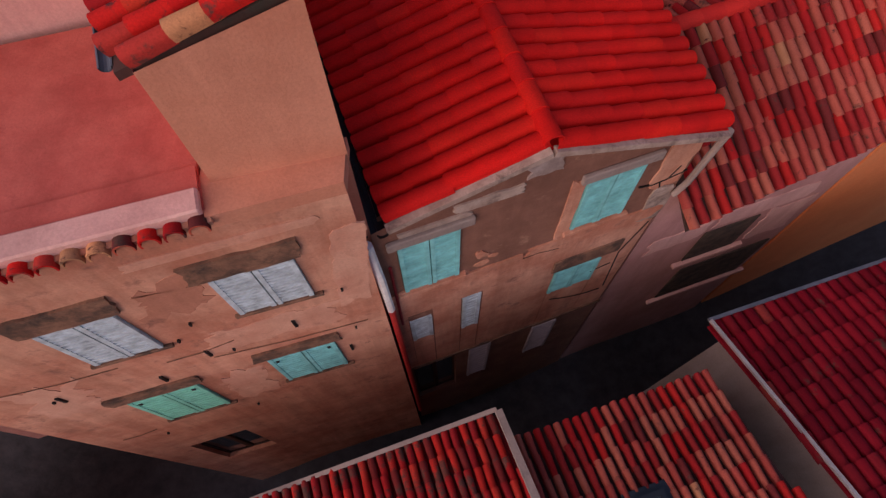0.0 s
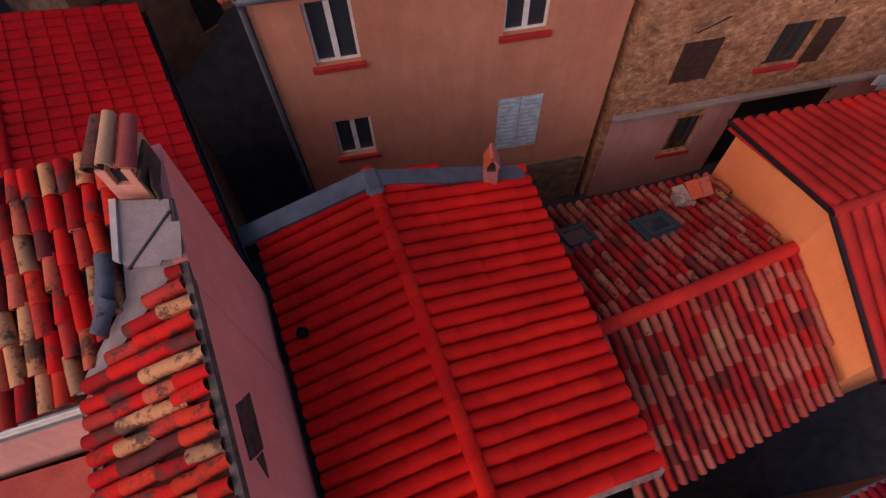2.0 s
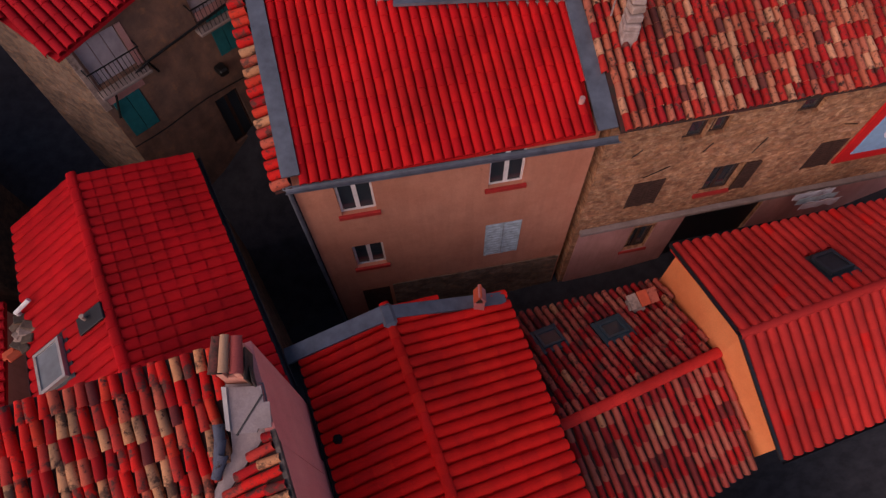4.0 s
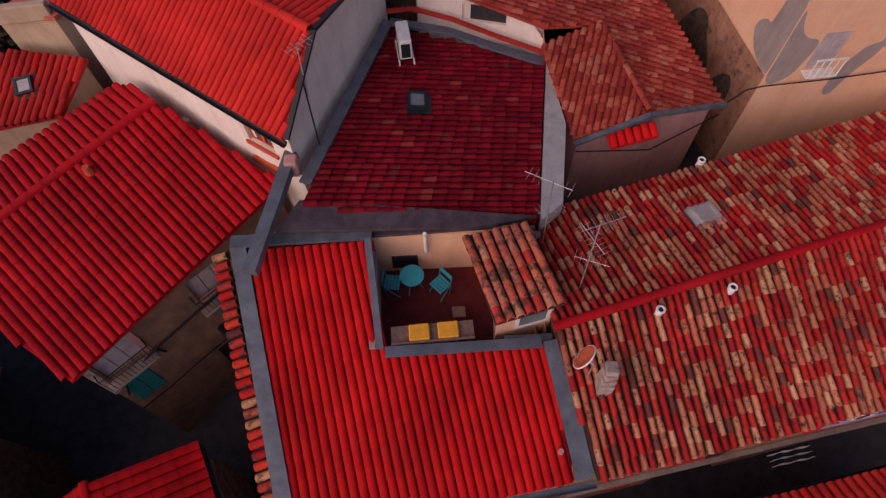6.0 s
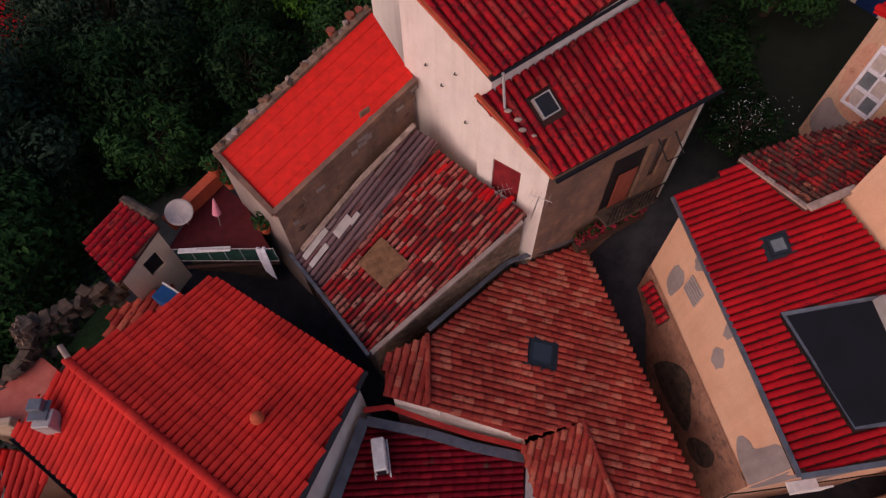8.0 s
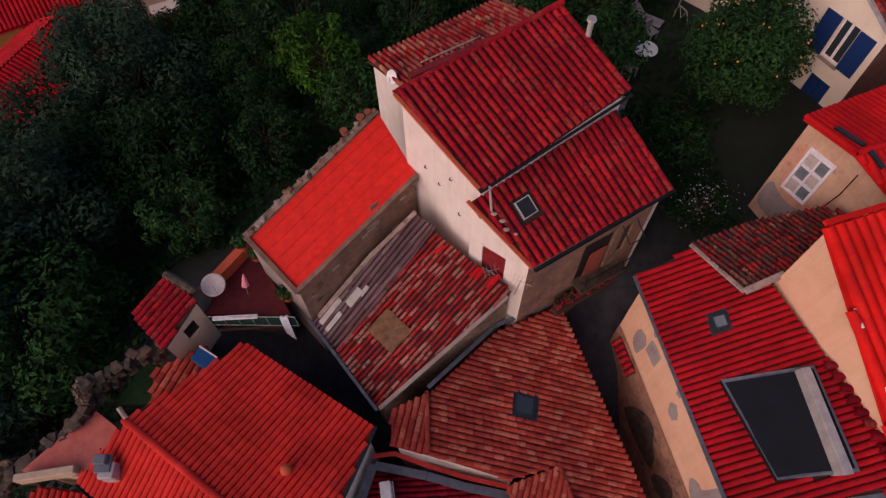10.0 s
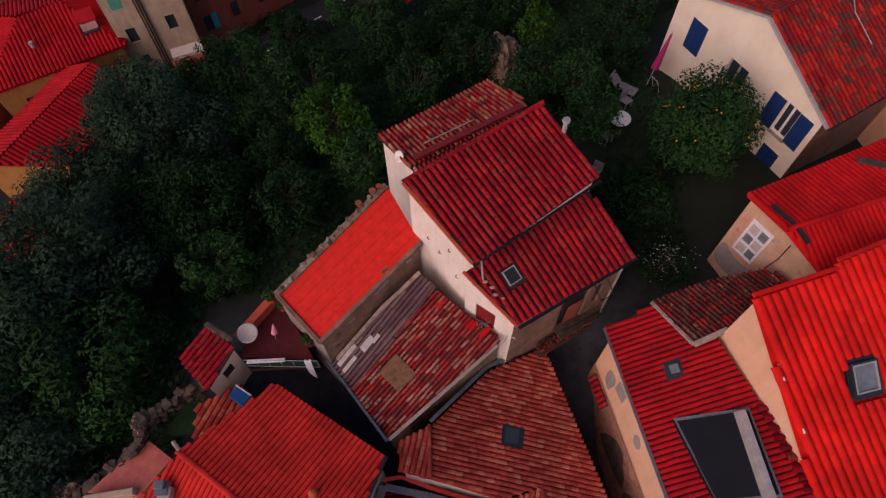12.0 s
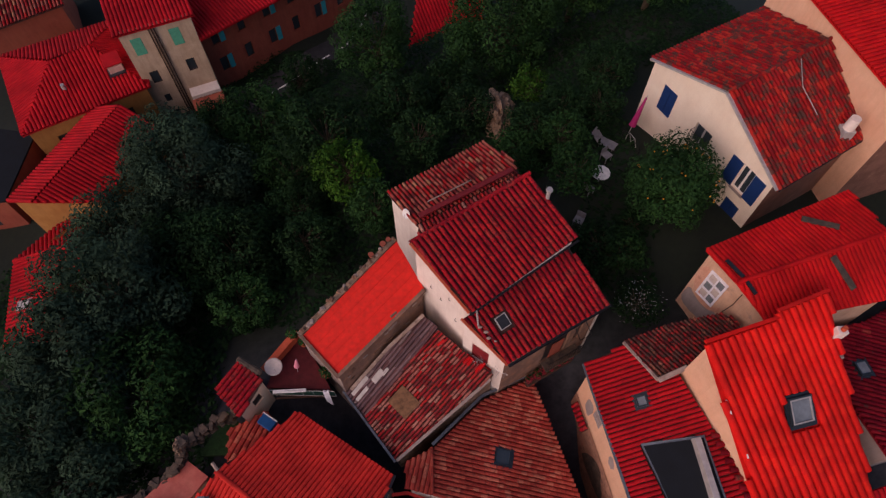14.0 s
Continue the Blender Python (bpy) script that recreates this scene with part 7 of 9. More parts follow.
# ---------- R: new bright roof with large skylight ----------
def new_roof_house():
    h = house("house", (16, 23, 10), "house with new bright red tiles, peach gable wall and large skylight")
    pl = (-0.243, 0.535, 19.6 + 0.243 * 12.1 - 0.535 * 24.33)
    at = lambda x, y: (x, y, z_on(pl, x, y))
    pts = [at(12.12, 24.38), at(13.87, 18.7), at(19.2, 18.9), at(18.73, 21.62), at(18.08, 25.17), at(17.82, 26.45), at(15.4, 25.6), at(15.5, 25.38)]
    v1 = (16.03, 22.26)
    r, p = tiled_roof(h, pts, (0.243, -0.535), "bright", 0.33, 0.42, 250, holes=[square_of(v1, (1, 0.2), 1.3, 1.3)], seed=36, jitter=0.005, anchor=(13, 22))
    skylight(h, p, v1, (1, 0.2), 1.12, 1.1, glass="greyglass", lift=0.14, sash="lead")
    walls(h, [(12.2, 24.3), (13.95, 18.85), (19.05, 19.05), (18.6, 21.6), (17.95, 25.15), (17.7, 26.3), (15.45, 25.45)], 9, min_top(p, off=0.1), "peach")
    ch = part("chimney", boxes(((17.85, 24.75, 17.0), (18.25, 25.1, 18.95)), bevel=0.02), "white", h, "white rendered chimney at the roof edge")
    part("chimney_pot", tubes([[(18.05, 24.92, 18.95), (18.05, 24.92, 19.15)]], 0.1, 10), "clay", ch)
    part("chimney_base", boxes(((17.95, 24.1, 16.8), (18.35, 24.6, 18.0)), bevel=0.03), "concrete", h)
    strip(h, [at(12.1, 24.43), at(15.5, 25.42)], 0.14, "bright", "verge", 0.1)
    strip(h, [at(15.4, 25.62), at(17.85, 26.47)], 0.14, "bright", "verge", 0.1)
    for q in ((12.82, 22.3), (13.4, 20.85)):
        strip(h, [(q[0], q[1] + 0.25, z_on(p, *q) + 0.14), (q[0] + 0.1, q[1] - 0.25, z_on(p, q[0] + 0.1, q[1] - 0.25) + 0.14)], 0.06, "whiteplastic", "repair_strip", 0.03)
    return p


R_PLANE = new_roof_house()


# ---------- S: red house with a faded mural shutter ----------
def red_house():
    h = house("house", (17, 29, 13), "beige house with crimson roof and pale patched window")
    nw, rw, sw = (13.95, 29.1, 18.55), (14.5, 27.15, 19.1), (15.6, 25.6, 18.3)
    ne, re, se = (21.6, 32.0, 18.45), (21.9, 29.3, 19.0), (21.5, 26.6, 18.1)
    d = perp(rw, re)
    r1, p1 = tiled_roof(h, [sw, se, re, rw], (-d[0], -d[1]), "red", 0.22, 0.38, 120, seed=37, jitter=0.006, anchor=(14, 27))
    r2, p2 = tiled_roof(h, [rw, re, ne, nw], d, "red", 0.22, 0.38, 150, seed=38, jitter=0.006, anchor=(14, 28))
    ridge(r1, rw, re, "red", 0.11)
    fa_a, fa_b = (14.05, 28.9), (15.75, 25.8)
    fa = facade_axes(fa_a, fa_b)
    MAT["gable"] = plaster("sunlit patched render", (0.62, 0.37, 0.25), (0.7, 0.44, 0.3), dirt=(0.36, 0.24, 0.2), dirt_at=0.55, scale=1.6)
    walls(h, [fa_a, fa_b, (21.4, 26.8), (21.6, 31.8)], 12, min_top(p1, p2), ["gable", "gable", "beige", "beige"], {0: [(0.55, 1.43, 15.9, 17.85)]})
    wd = part("window_lattice", boxes(((0.5, -0.05, 15.85), (0.6, 0.05, 17.9)), ((1.38, -0.05, 15.85), (1.48, 0.05, 17.9)), ((0.602, -0.05, 15.85), (1.378, 0.05, 15.95)), ((0.602, -0.05, 17.8), (1.378, 0.05, 17.9)), ((0.96, -0.04, 15.952), (1.03, 0.04, 17.798)), m=fa, bevel=0.01), "linen", h, "white peeling window frame")
    for k in range(3):
        for u0, u1 in ((0.605, 0.955), (1.035, 1.375)):
            part("pane", boxes(((u0, -0.03, 15.96 + 0.62 * k), (u1, -0.01, 16.46 + 0.62 * k)), m=fa), "greyglass" if (k + int(u0)) % 2 else "mutedplastic", wd)
            part("glazing_bar", boxes(((u0, -0.035, 16.465 + 0.62 * k), (u1, 0.03, 16.575 + 0.62 * k)), m=fa), "linen", wd)
    blotch(fa, [(0.03, 17.6), (0.5, 18.0), (0.5, 15.9), (1.45, 15.75), (1.9, 16.5), (1.75, 15.6), (0.9, 15.4), (0.15, 16.1)], "render_patch", "ochrepale", h, "orange patch of older render", 0.01)
    blotch(fa, [(0.05, 15.9), (0.6, 15.5), (1.3, 15.4), (1.9, 15.9), (2.2, 14.6), (0.05, 14.2)], "render_patch", "cement", h, "grey cement base", 0.014)
    part("cable", tubes([[fa @ Vector((2.09, 0.02, 18.15)), fa @ Vector((2.1, 0.02, 17.2)), fa @ Vector((1.96, 0.02, 16.18))]], 0.02, 6), "iron", h)
    # dark strips on top of the tiles paint the shade of a gap
    for q0, q1 in ((nw, rw), (rw, sw)):
        a, b = Vector(q0), Vector(q1)
        strip(h, [a.lerp(b, 0.45) + Vector((0.28, 0.12, 0.06)), a.lerp(b, 0.95) + Vector((0.28, 0.12, 0.06))] if q1 is rw else [a + Vector((0.3, 0.0, 0.06)), a.lerp(b, 0.3) + Vector((0.3, 0.0, 0.06))], 0.16, "dark", "verge_gap", 0.07)
    for q0, q1 in (((18.6, 30.4), (19.9, 29.7)), ((18.9, 28.2), (19.6, 26.9))):
        strip(h, [(*q0, min(z_on(p1, *q0), z_on(p2, *q0)) + 0.08), (*q1, min(z_on(p1, *q1), z_on(p2, *q1)) + 0.08)], 0.3, "soot", "repair_strip", 0.06)
    r3, p3 = tiled_roof(h, [(18.25, 25.9, 16.1), (20.0, 20.4, 15.9), (26.0, 21.5, 15.2), (25.0, 28.0, 15.5), (21.5, 26.5, 15.9)], (1, -0.3), "darkred", 0.2, 0.38, 60, holes=[square_of((20.4, 24.3), (1, 0.2), 0.8, 0.8)], anchor=(19, 24), seed=39, name="low_roof")
    skylight(h, p3, (20.4, 24.3), (1, 0.2), 0.62, 0.62, glass="greyglass")
    strip(h, [(18.7, 26.7, 17.6), (23.8, 28.0, 17.6)], 0.5, "concrete", "wall_top", 0.3)
    walls(h, [(18.35, 25.7), (20.1, 20.6), (25.8, 21.7), (24.8, 27.8), (21.5, 26.3)], 10, min_top(p3), "greywall", name="low_wall")


red_house()


# ---------- T: white house with blue shutters ----------
def white_house():
    h = house("house", (18, 38, 15), "white gabled house with blue shutters and mottled red roof")
    w, ap, e = (14.05, 40.45, 19.35), (16.05, 36.05, 21.05), (17.95, 31.85, 18.95)
    re, ne, se = (22.2, 39.35, 21.05), (21.4, 44.2, 19.3), (23.1, 34.65, 18.92)
    r1, p1 = tiled_roof(h, [e, se, re, ap], (0.4, -0.9), "mottled", 0.24, 0.38, 200, seed=40, jitter=0.01, anchor=(17, 33))
    r2, p2 = tiled_roof(h, [ap, re, ne, w], (-0.4, 0.9), "mottled", 0.24, 0.38, 80, seed=41, jitter=0.01, anchor=(15, 37))
    ridge(r1, ap, re, "mottled", 0.11)
    fa_a, fa_b = (14.2, 40.2), (17.85, 32.15)
    fa = facade_axes(fa_a, fa_b)
    c = math.dist(fa_a, fa_b) / (fa_b[1] - fa_a[1])
    V = lambda y: (y - fa_a[1]) * c
    ops = [(V(39.15), V(38.25), 17.1, 18.7), (V(33.7), V(33.02), 16.98, 18.6), (V(36.7), V(35.7), 17.2, 18.4), (V(33.6), V(32.75), 14.9, 16.2)]
    # south wall takes dark brown, partly its shade painted in
    walls(h, [fa_a, fa_b, (23.0, 34.9), (21.3, 43.9)], 12, min_top(p1, p2), ["creamwhite", "brownwall", "creamwhite", "creamwhite"], {0: ops})
    shutters(h, fa, *ops[0], "blue", label="closed blue shutter leaf", battens=False)
    window(h, fa, *ops[1], "frame_white", "concrete")
    shutters(h, fa, ops[1][0] - 0.72, ops[1][0] - 0.02, 16.95, 18.6, "blue", out=0.05, leaves=1, battens=False, label="open blue shutter leaf")
    shutters(h, fa, ops[1][1] + 0.02, ops[1][1] + 0.72, 16.95, 18.6, "blue", out=0.05, leaves=1, battens=False, label="open blue shutter leaf")
    window(h, fa, *ops[2], "lead", "concrete")
    shutters(h, fa, *ops[3], "blue", out=-0.02, battens=False)
    strip(h, [w, ap, e], 0.24, "lead", "bargeboard", 0.1, -0.1)
    ch = part("chimney", boxes(((21.75, 34.5, 18.7), (22.35, 35.1, 19.6)), bevel=0.02), "lead", h, "cylindrical cement chimney on a square base")
    bm = bmesh.new()
    add_cyl(bm, (22.05, 34.8, 19.55), (22.05, 34.8, 20.25), 0.27, 0.24, 18)
    part("chimney_pot", bm, "white", ch)
    part("cable", tubes([[(20.2, 38.0, z_on(p1, 20.2, 38.0) + 0.15), (20.0, 36.6, z_on(p1, 20.0, 36.6) + 0.2), (20.6, 35.4, z_on(p1, 20.6, 35.4) + 0.15)]], 0.02, 5), "lead", h)
    strip(h, [e, se], 0.16, "dark", "gutter_board", 0.1, -0.1)
    gr = part("window_guard", tubes([[fa @ Vector((ops[2][0] + 0.02 + k * (ops[2][1] - ops[2][0]) / 7, 0.28, 17.15)), fa @ Vector((ops[2][0] + 0.02 + k * (ops[2][1] - ops[2][0]) / 7, 0.28, 18.0))] for k in range(8)] + [[fa @ Vector((ops[2][0], 0.02, v)), fa @ Vector((ops[2][0], 0.28, v)), fa @ Vector((ops[2][1], 0.28, v)), fa @ Vector((ops[2][1], 0.02, v))] for v in (17.15, 18.0)], 0.018, 5), "iron", h)
    n_ = house("house", (26, 39, 13), "taller peach house with a red roof behind the white house")
    rn, pn = tiled_roof(n_, [(21.2, 44.6, 21.85), (23.05, 33.4, 21.75), (30.0, 34.6, 22.8), (28.2, 45.8, 22.9)], (-1.0, -0.16), "red", 0.24, 0.4, 20, seed=42, jitter=0.006)
    # dark brown south face has its shade painted into the colour
    walls(n_, [(21.4, 44.4), (23.2, 33.7), (29.8, 34.9), (28.0, 45.5)], 12, min_top(pn), ["peach", "brownwall", "peach", "peach"])


MAT["mottled"] = tile_material("mottled red tile", [(0.0, (0.38, 0.014, 0.016)), (0.3, (0.5, 0.024, 0.018)), (0.5, (0.3, 0.014, 0.018)), (0.75, (0.52, 0.036, 0.024)), (0.88, (0.2, 0.022, 0.022))], stain_at=0.6, soot=0.5)
white_house()


# ---------- Q: shed and small terrace west ----------
def shed():
    h = thing("shed", (-6.8, 25.2, 12), "small cream shed with a red tile roof on the terrace", "shed")
    r, p = tiled_roof(h, [(-7.9, 25.2, 14.95), (-6.7, 23.95, 14.95), (-5.75, 25.5, 15.3), (-7.0, 26.45, 15.3)], (-0.55, -0.65), "worn", 0.21, 0.36, 40, seed=43, jitter=0.012)
    fa = facade_axes((-6.7, 24.1), (-5.8, 25.4))
    walls(h, [(-7.75, 25.2), (-6.7, 24.1), (-5.85, 25.45), (-7.0, 26.3)], 10, min_top(p), "shedwall", {1: [(0.7, 1.2, 13.9, 14.6)]})
    part("pane", boxes(((0.7, -0.14, 13.9), (1.2, -0.12, 14.6)), m=fa), "dark", h)
    part("wall_top", boxes(((-0.7, -0.15, 0.0), (0.7, 0.15, 0.3)), m=Matrix.Translation((-6.45, 26.15, 15.1)) @ Matrix.Rotation(-0.6, 4, "Z"), bevel=0.09), "soot", h)


shed()


def west_terrace():
    h = thing("terrace", (-4.6, 26.3, 10), "small red tiled roof terrace with a low orange wall", "terrace")
    bm = slab([v for v in ((-5.9, 25.5, 14.2), (-2.9, 25.2, 14.2), (-3.9, 27.0, 14.2), (-5.0, 28.0, 14.2))], 0.2)
    part("floor", bm, "redfloor", h)
    strip(h, [(-6.0, 26.2, 14.4), (-4.6, 27.9, 14.6)], 0.32, "clay", "low_wall", 0.5, -0.3)
    # block coloured dark to give the shade below the terrace
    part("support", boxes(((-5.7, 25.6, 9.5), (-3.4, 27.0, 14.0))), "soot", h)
    part("screen", boxes(((-1.5, -0.015, 0.0), (1.5, 0.015, 0.62)), m=Matrix.Translation((-4.2, 25.2, 13.72)) @ Matrix.Rotation(-0.1, 4, "Z") @ Matrix.Rotation(-0.07, 4, "Y")), "darkscreen", h, "dark green mesh screen")
    rl = part("railing", tubes([[(-5.7, 25.28, 14.4), (-2.7, 24.98, 14.65)], [(-5.7, 25.28, 13.75), (-2.7, 24.98, 13.95)]], 0.013, 6), "lead", h, "pale metal railing")
    for k in range(7):
        part("baluster", tubes([[(-5.7 + 0.5 * k, 25.27 - 0.05 * k, 13.75 + 0.033 * k), (-5.7 + 0.5 * k, 25.27 - 0.05 * k, 14.4 + 0.042 * k)]], 0.009, 6), "lead", rl)
    part("towel_rail", boxes(((-5.5, 25.1, 14.42), (-4.0, 25.26, 14.47)), bevel=0.01), "frame_white", h)
    # dark colour here carries the shade below the rail
    part("step", boxes(((-5.6, 25.12, 13.5), (-2.8, 25.22, 13.58)), bevel=0.01), "darkwood", h)
    r = tiled_roof(h, [(-7.6, 22.2, 13.2), (-5.2, 23.7, 13.5), (-5.9, 24.6, 13.7), (-7.6, 23.9, 13.4)], (-0.5, -0.9), "brown", 0.23, 0.36, 20, seed=44, name="lean_to")


west_terrace()


# ---------- foreground roofs in the south ----------
def south_roofs():
    h = house("house", (-1.5, -5, -3), "low house with a dark red tile roof in the south")
    dn = (-0.32, 0.95)
    r, p = tiled_roof(h, [(-5.5, -3.6, 4.3), (-4.7, -6.5, 5.2), (1.2, -4.6, 5.3), (0.2, -1.73, 4.65)], (-0.3, 0.95), "mottled", 0.13, 0.3, 200, seed=45, jitter=0.02, anchor=(0, -2))
    walls(h, [(-5.4, -3.7), (-4.6, -6.4), (1.1, -4.7), (0.15, -1.9)], -8, min_top(p), "pink")
    strip(h, [(0.22, -1.72, 4.72), (1.22, -4.6, 5.36)], 0.1, "concrete", "verge", 0.08)
    strip(h, [(-5.5, -3.55, 4.3), (0.2, -1.68, 4.66)], 0.06, "concrete", "eaves_board", 0.06)
    h2 = house("house", (2, -4, -3), "low house with mixed old tiles and a small skylight")
    r, p = tiled_roof(h2, [(0.45, -2.05, 4.2), (1.6, -5.2, 5.0), (4.6, -4.2, 5.0), (3.45, -1.1, 4.1)], (-0.3, 0.95), "oldpink", 0.15, 0.34, 160, holes=[square_of((2.2, -3.0), (1, 0.3), 0.5, 0.5)], seed=46, jitter=0.015, anchor=(2, -2))
    skylight(h2, p, (2.2, -3.0), (1, 0.3), 0.4, 0.4)
    walls(h2, [(0.55, -2.2), (1.6, -5.0), (4.5, -4.1), (3.4, -1.25)], -8, min_top(p), "soot")
    h3 = house("house", (7, -2, -3), "low house with a ribbed dark red tile roof")
    r, p = tiled_roof(h3, [(3.95, -0.15, 3.45), (5.2, -3.6, 4.6), (11.5, -1.2, 4.6), (10.4, 1.9, 3.4)], (-0.3, 0.95), "darkred", 0.2, 0.4, 120, seed=47, jitter=0.006, anchor=(4, 0))
    walls(h3, [(4.1, -0.4), (5.2, -3.4), (11.3, -1.2), (10.3, 1.7)], -8, min_top(p), "greywall")
    strip(h3, [(3.93, -0.12, 3.5), (5.2, -3.6, 4.66)], 0.05, "lead", "verge_strip", 0.06)
    strip(h3, [(3.9, -0.1, 3.48), (10.4, 1.95, 3.44)], 0.06, "zinc", "eaves_board", 0.06)


south_roofs()


# ---------- far houses in the valley ----------
def far_houses():
    h = house("house", (-24, 54, 1), "distant mustard house under a hipped crimson roof", "valley houses")
    ea = 6.9
    se, sw, nwc, nec = (-19.9, 53.7, ea), (-28.6, 48.8, ea), (-33.5, 58.0, ea), (-24.5, 62.5, ea)
    a, b = (-27.7, 55.5, 8.3), (-25.0, 57.2, 8.3)
    r1, p1 = tiled_roof(h, [sw, se, b, a], (0.48, -0.87), "crimson", 0.3, 0.6, 0, seed=50)
    r2, p2 = tiled_roof(h, [se, nec, b], (0.87, 0.48), "crimson", 0.3, 0.6, 0, seed=51, name="hip")
    r3, p3 = tiled_roof(h, [nwc, sw, a], (-0.87, -0.48), "crimson", 0.3, 0.6, 0, seed=52, name="hip")
    r4, p4 = tiled_roof(h, [nec, nwc, a, b], (-0.48, 0.87), "crimson", 0.3, 0.6, 0, seed=53)
    fa = facade_axes((-28.3, 49.1), (-20.3, 53.6))
    ops = [(1.5 + 1.7 * k, 2.4 + 1.7 * k, 4.0, 5.6) for k in range(4)]
    walls(h, [(-28.3, 49.1), (-20.3, 53.6), (-24.6, 62.0), (-33.0, 57.8)], -1, lambda x, y: ea - 0.1, "mustard", {0: ops})
    for o in ops:
        window(h, fa, *o, "darkwood", None)
    skylight(h, p1, (-22.6, 54.8), (0.87, 0.48), 1.2, 0.8)
    dm = Matrix.Translation((-22.9, 55.5, z_on(p1, -22.9, 55.5))) @ Matrix.Rotation(0.5, 4, "Z")
    d = part("dormer", boxes(((-0.55, -0.9, -0.4), (0.55, 0.9, 0.45)), m=dm, bevel=0.02), "palepink", h, "small roof dormer")
    part("dormer_roof", boxes(((-0.7, -1.0, 0.46), (0.7, 1.0, 0.58)), m=dm @ Matrix.Rotation(-0.12, 4, "X"), bevel=0.02), "crimson", d)
    part("vent", tubes([[(-26.2, 53.0, z_on(p1, -26.2, 53.0)), (-26.2, 53.0, z_on(p1, -26.2, 53.0) + 0.5)]], 0.16, 10), "lead", h)
    h2 = house("house", (-23, 45, 1), "distant mustard house with a long crimson gable roof", "valley houses")
    ap, s = (-21.0, 50.4, 8.2), (-25.0, 41.6, 8.0)
    r1, p1 = tiled_roof(h2, [(-21.2, 42.4, 6.6), (-18.2, 49.0, 6.8), ap, s], (0.9, -0.42), "crimson", 0.3, 0.6, 0, seed=54)
    r2, p2 = tiled_roof(h2, [s, ap, (-24.2, 51.8, 6.6), (-28.2, 43.0, 6.4)], (-0.9, 0.42), "crimson", 0.3, 0.6, 0, seed=55)
    walls(h2, [(-27.8, 43.1), (-21.5, 42.5), (-18.5, 48.9), (-24.0, 51.4)], -1, min_top(p1, p2), "mustard")
    h3 = house("house", (-28, 35, 1), "distant crimson roofed house among trees", "valley houses")
    r1, p1 = tiled_roof(h3, [(-27.3, 38.9, 4.8), (-25.2, 29.5, 4.8), (-20.4, 30.4, 6.0), (-22.0, 39.6, 6.0)], (-1, -0.2), "crimson", 0.3, 0.6, 0, seed=56)
    r2, p2 = tiled_roof(h3, [(-27.3, 38.9, 4.8), (-22.0, 39.6, 6.0), (-22.6, 42.6, 5.0), (-25.2, 42.0, 4.8)], (-0.5, 1), "crimson", 0.3, 0.6, 0, seed=61, name="hip")
    ridge(r1, (-27.3, 38.9, 4.85), (-22.0, 39.6, 6.05), "crimson", 0.14)
    skylight(h3, p1, (-25.3, 35.2), (1, 0.1), 0.9, 0.7, glass="lead", frame="lead")
    walls(h3, [(-25.0, 29.9), (-20.6, 30.7), (-22.2, 42.2), (-26.9, 38.7)], -1, min_top(p1), "mustard")
    # cream building
    h4 = house("house", (-20, 58, 1), "tall cream building with green shutters and drain pipes", "valley houses")
    ca, cb = (-20.6, 54.2), (-15.6, 56.2)
    fc = facade_axes(ca, cb)
    L = math.dist(ca, cb)
    ops = [(0.6, 1.4, 9.3, 10.8), (3.5, 4.3, 9.3, 10.8), (0.7, 1.4, 6.4, 7.6), (3.7, 4.4, 6.6, 7.8), (0.9, 1.4, 4.3, 5.1), (1.0, 1.5, 2.4, 3.3)]
    walls(h4, [ca, cb, (-19.5, 66.0), (-24.5, 64.0)], -1, lambda x, y: 11.6, "cream", {0: ops})
    for o in ops[:2]:
        shutters(h4, fc, *o, "fargreen", leaves=1, battens=False)
    for o in ops[2:]:
        window(h4, fc, *o, "darkwood", None, leaves=1)
    part("drain_pipe", tubes([[fc @ Vector((q, 0.1, 11.4)), fc @ Vector((q, 0.1, 1.0))] for q in (2.2, 2.4, 2.6)], 0.05, 6), "darkwood", h4)
    r, p = tiled_roof(h4, [(-20.9, 53.9, 11.5), (-15.2, 56.2, 11.5), (-19.4, 66.2, 12.8), (-24.9, 64.0, 12.8)], (0.38, -0.9), "crimson", 0.3, 0.6, 0, seed=57)
    b = part("bay", boxes(((3.0, 0.0, 3.6), (L, 1.1, 5.0)), m=fc), "white", h4, "glazed bay with a rust red roof")
    part("bay_roof", boxes(((2.9, 0.0, 5.0), (L + 0.1, 1.3, 5.15)), m=fc @ Matrix.Translation((0, 0, 0.1)) @ Matrix.Rotation(-0.3, 4, "X")), "rust", b)
    for k in range(3):
        part("bay_window", boxes(((3.15 + 0.72 * k, 1.1, 4.1), (3.75 + 0.72 * k, 1.12, 4.7)), m=fc), "dark", b)
    # orange building along the road
    h5 = house("house", (-10, 60, 1), "rust red rendered building with teal shutters beside the road", "valley houses")
    oa, ob = (-16.2, 57.5), (-4.2, 68.1)
    fo = facade_axes(oa, ob)
    ops = [(0.8 + 2.6 * k, 1.7 + 2.6 * k, 7.0, 8.4) for k in range(6)] + [(0.8 + 2.6 * k, 1.7 + 2.6 * k, 4.2, 5.6) for k in range(6)]
    walls(h5, [oa, ob, (-8.5, 72.0), (-20.0, 62.0)], -1, lambda x, y: 9.2, "rust", {0: ops})
    for k, o in enumerate(ops):
        window(h5, fo, *o, "darkwood", None, leaves=1)
        if k % 2 == 0:
            shutters(h5, fo, o[1], o[1] + 0.5, o[2], o[3], "teal", out=0.05, leaves=1, battens=False)
